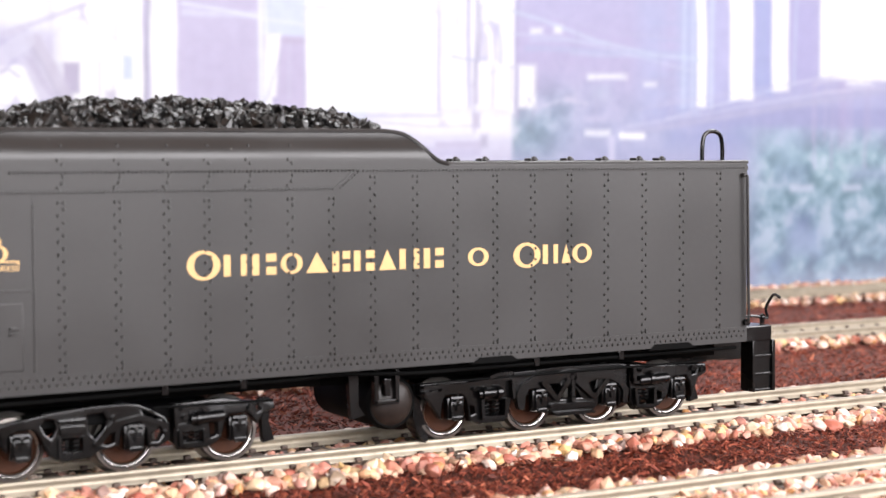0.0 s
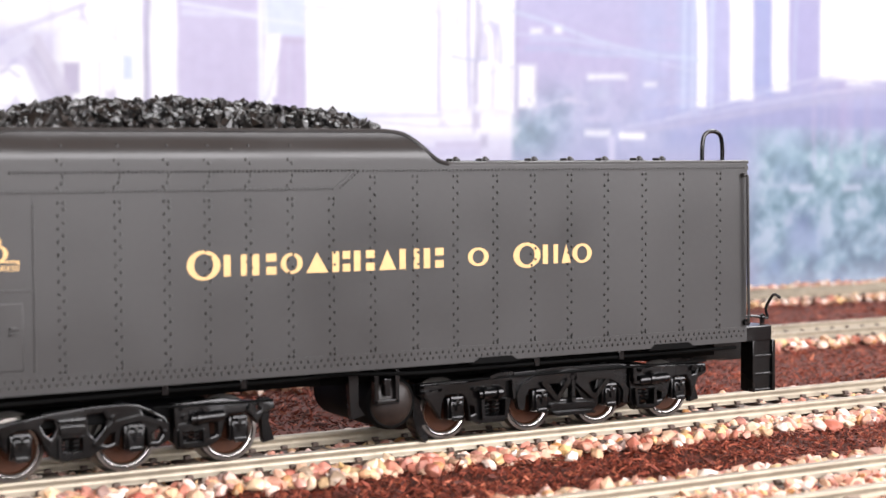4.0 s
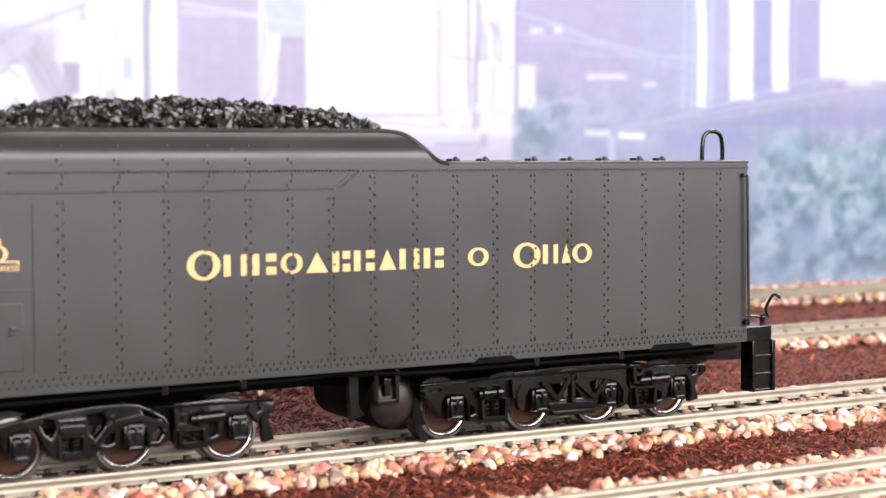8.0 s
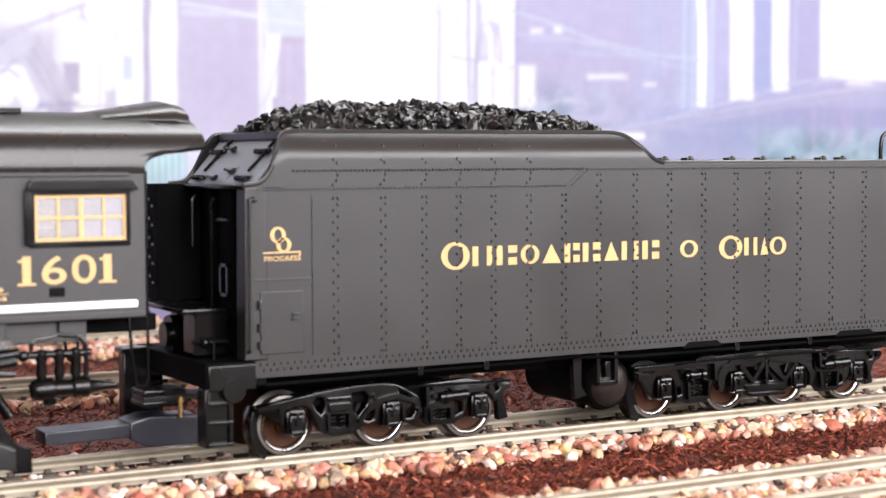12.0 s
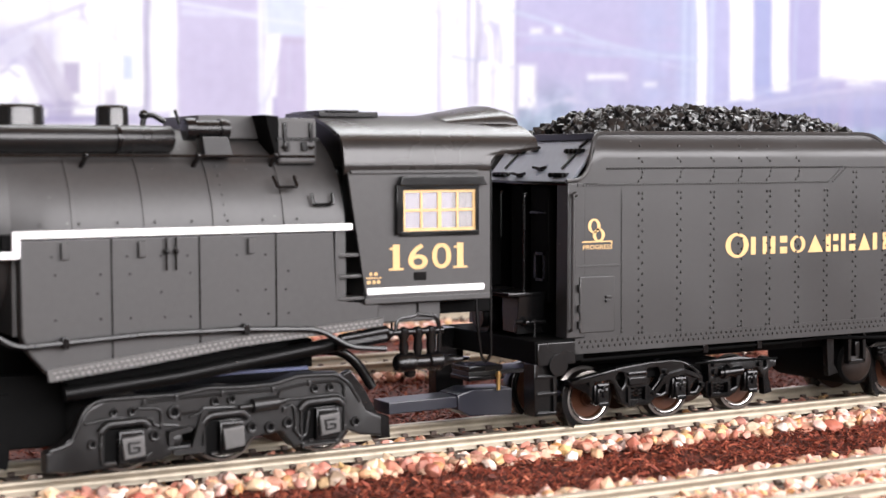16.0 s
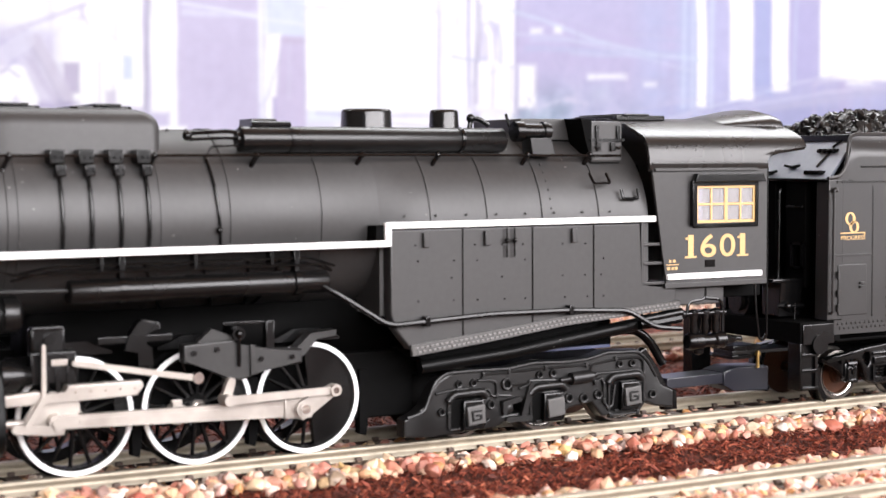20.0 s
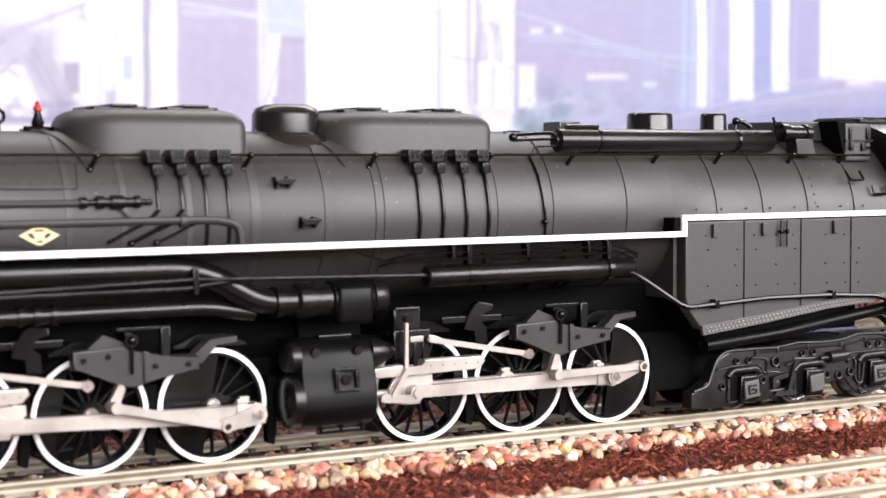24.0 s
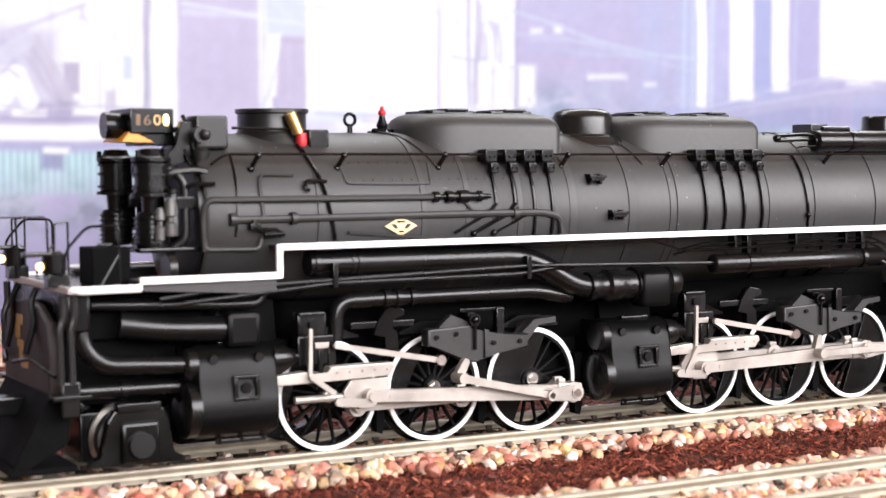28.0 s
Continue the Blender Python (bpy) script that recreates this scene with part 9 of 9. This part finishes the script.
        part("uncoupling_bar", pipe(B(), [(-232.4, s * 15.5, 17.2), (-234.4, s * 8.0, 19.4), (-235.6, s * 2.0, 18.4)], 0.35, 1.0, 6), FRAME, L)
    chest = part("tool_chest", box(B(), -225.6, -219.2, -13.4, -6.0, 31.0, 37.2, r=0.3), CAVITY, L, "dull black tool chest on the deck")
    part("chest_handle", box(B(), -223.4, -221.4, -10.4, -8.6, 37.1, 37.7, r=0.15), FRAME, chest)
    part("deck_wheel", lathe(B(), [(-214.0, 0.3), (-214.0, 2.3), (-213.4, 2.5), (-212.6, 2.3)], -15.0, 33.6, 20), SMOKE, L)
    part("smokebox_saddle", prism(B(), [(-9.0, 20.0), (9.0, 20.0), (7.5, 27.0), (-7.5, 27.0)], -204.0, -192.0, axis="x"), CAVITY, L)
    part("rear_saddle", prism(B(), [(-9.0, 20.0), (9.0, 20.0), (7.5, 27.0), (-7.5, 27.0)], -124.0, -112.0, axis="x"), CAVITY, L)
    # pilot below the beam, coupler
    cow = part("pilot", box(prism(B(), [(-232.6, 14.6), (-229.0, 14.6), (-230.0, 6.0), (-237.0, 2.0), (-239.0, 2.0), (-238.6, 3.4)], -13.6, 13.6, r=0.2), -239.4, -228.6, -14.0, 14.0, 1.6, 2.6, r=0.2), CAVITY, L, "sloping black pilot with slats")
    for k in range(9):
        yy = -13.0 + 3.25 * k
        part("slat", prism(B(), [(-232.9, 14.0), (-232.2, 14.4), (-238.2, 2.6), (-238.9, 2.6)], yy - 0.9, yy + 0.9), CAVITY, cow)
    part("front_coupler", box(box(B(), -240.0, -231.0, -2.0, 2.0, 9.4, 12.6, r=0.4), -243.0, -239.0, -2.6, 2.6, 8.4, 13.6, r=0.6), FRAME, L, "black front coupler")
    part("drain_duct", cyl(cyl(B(), (-227.6, -11.6, 14.0), (-206.0, -12.6, 13.8), 1.25, 14), (-221.0, -12.0, 13.9), (-219.8, -12.0, 13.9), 1.5, 14), GLOSS, L, "black pipe over the leading truck")
    truck = new("leading_truck")
    truck.empty_display_size = 0.005
    truck.parent = L
    pv = Vector((-217.4, 0, 5.25))
    truck.location = (pv - ORIGIN[L.name]) * MM
    ORIGIN[truck.name] = pv
    wheelset(truck, -219.0)
    part("truck_frame", box(B(), -226.0, -210.0, -6.4, 6.4, 1.4, 9.6, r=0.3), FRAME, truck)
    for s in (-1, 1):
        part("pedestal", prism(B(), [(-226.6, 2.6), (-224.4, 3.0), (-223.6, 8.8), (-222.4, 10.6), (-214.2, 10.8), (-213.0, 9.0), (-212.6, 3.2), (-210.6, 2.4), (-210.6, 1.4), (-226.6, 1.6)], *sorted((s * 11.4, s * 13.4)), r=0.3), FRAME, truck)
        jb = part("journal_box", box(B(), -221.4, -215.0, *sorted((s * 13.2, s * 14.4)), 2.0, 8.6, r=0.5), FRAME, truck)
        part("journal_cover", cyl(B(), (-218.2, s * 14.2, 5.0), (-218.2, s * 15.2, 5.0), 2.1, 20), SMOKE, jb, "round grey journal cover")
        part("spring_seat", box(B(), -222.0, -214.6, *sorted((s * 11.8, s * 14.0)), 10.4, 11.8, r=0.2), FRAME, truck)


def build_loco():
    L = thing("locomotive", (-100, 0, 0), "black articulated steam locomotive with white edges and bright rods", "locomotive")
    boiler_parts(L)
    seam_rivets(L)
    side_panels(L)
    stripes(L)
    dome_parts(L)
    boiler_fittings(L)
    steam_pipes(L)
    cylinders(L, 0.0, "rear_cylinder_block")
    cylinders(L, -82.1, "front_cylinder_block")
    running_gear(L, REAR, 0.0)
    running_gear(L, FRONT, -82.1)
    cab_parts(L)
    trailing_truck(L)
    front_end(L)
    return L


# crank angle at rest, near side, of each engine
REST = {REAR[2]: 129.0, FRONT[2]: 306.0}


def crank(x, s, t):
    """The crank's angle in degrees, turning clockwise as the train rolls."""
    first = REST[REAR[2]] if x > -110 else REST[FRONT[2]]
    return first + (90.0 if s > 0 else 0.0) - math.degrees(run(t) / (RADIUS * MM))


def rod_motion():
    home = ORIGIN[LOCO.name]

    def at(x, z, turn=0.0):
        return pose((x - home.x) * MM, 0, (z - home.z) * MM, 0, -turn, 0)

    def pin(x, s, t, r=CRANK, lag=0.0):
        a = radians(crank(x, s, t) + lag)
        return x + r * math.cos(a), RADIUS + r * math.sin(a)

    def wrist(x, s, t):
        px, pz = pin(x, s, t)
        return px - math.sqrt(REACH ** 2 - (pz - 10.3) ** 2), px, pz

    for ob, x, s in GEAR["wheels"]:
        walk(ob, [(t, at(x, RADIUS, crank(x, s, t))) for t in STAMPS])
    for ob, x, s in GEAR["side"]:
        walk(ob, [(t, at(*pin(x, s, t))) for t in STAMPS])
    for ob, x, s in GEAR["main"]:
        rows = []
        for t in STAMPS:
            w, px, pz = wrist(x, s, t)
            rows.append((t, at(px, pz, math.degrees(math.atan2(pz - 10.3, px - w)))))
        walk(ob, rows)
    for ob, x, s in GEAR["head"]:
        walk(ob, [(t, at(wrist(x, s, t)[0], 10.3)) for t in STAMPS])
    ex, ez = CRANK + 6.0 * math.cos(radians(-157)), 6.0 * math.sin(radians(-157))
    far, lag = math.hypot(ex, ez), math.degrees(math.atan2(ez, ex))

    def foot(x, s, t, dx):
        """Where the link's foot stands: on its own circle, a rod's length from the eccentric pin."""
        E = Vector(pin(x, s, t, far, lag))
        P = Vector((-75.0 + dx, 18.6))
        d = E - P
        a = (7.2 ** 2 - 19.0 ** 2 + d.length_squared) / (2 * d.length)
        h = math.sqrt(max(0.0, 7.2 ** 2 - a * a))
        u = d.normalized()
        F = P + u * a + Vector((u.y, -u.x)) * h
        return F, E

    for ob, x, s, dx in GEAR["link"]:
        rows = []
        for t in STAMPS:
            F, E = foot(x, s, t, dx)
            rows.append((t, at(-75.0 + dx, 18.6, math.degrees(math.atan2(F.x + 75.0 - dx, 18.6 - F.y)))))
        walk(ob, rows)
    for ob, x, s, dx in GEAR["rod"]:
        rows = []
        for t in STAMPS:
            F, E = foot(x, s, t, dx)
            rows.append((t, at(F.x, F.y, math.degrees(math.atan2(E.y - F.y, E.x - F.x)))))
        walk(ob, rows)
    for ob, x, s, dx in GEAR["union"]:
        rows = []
        for t in STAMPS:
            w = wrist(x, s, t)[0] - 5.0
            rows.append((t, at(-107.5 + dx, 14.4, math.degrees(math.atan2(w + 107.5 - dx, 14.4 - 9.8)))))
        walk(ob, rows)


def motions():
    """Everything that runs: the train along its track, wheels rolling, rods working."""
    walk(TENDER, [(t, pose(0.130 + run(t), 0, 0)) for t in STAMPS])
    walk(COAL_HEAP, [(t, pose(0.130 + run(t), 0, 0.055)) for t in STAMPS])
    walk(LOCO, [(t, pose(-0.100 + run(t), 0, 0)) for t in STAMPS])
    for wheel, x, r in ROLLERS:
        base = wheel.location.copy()
        walk(wheel, [(t, pose(*base, 0, math.degrees(run(t) / (r * MM)), 0)) for t in STAMPS])
    rod_motion()


TENDER = build_tender()
COAL_HEAP = coal_load()
LOCO = build_loco()
lay_tracks()
cover()
motions()
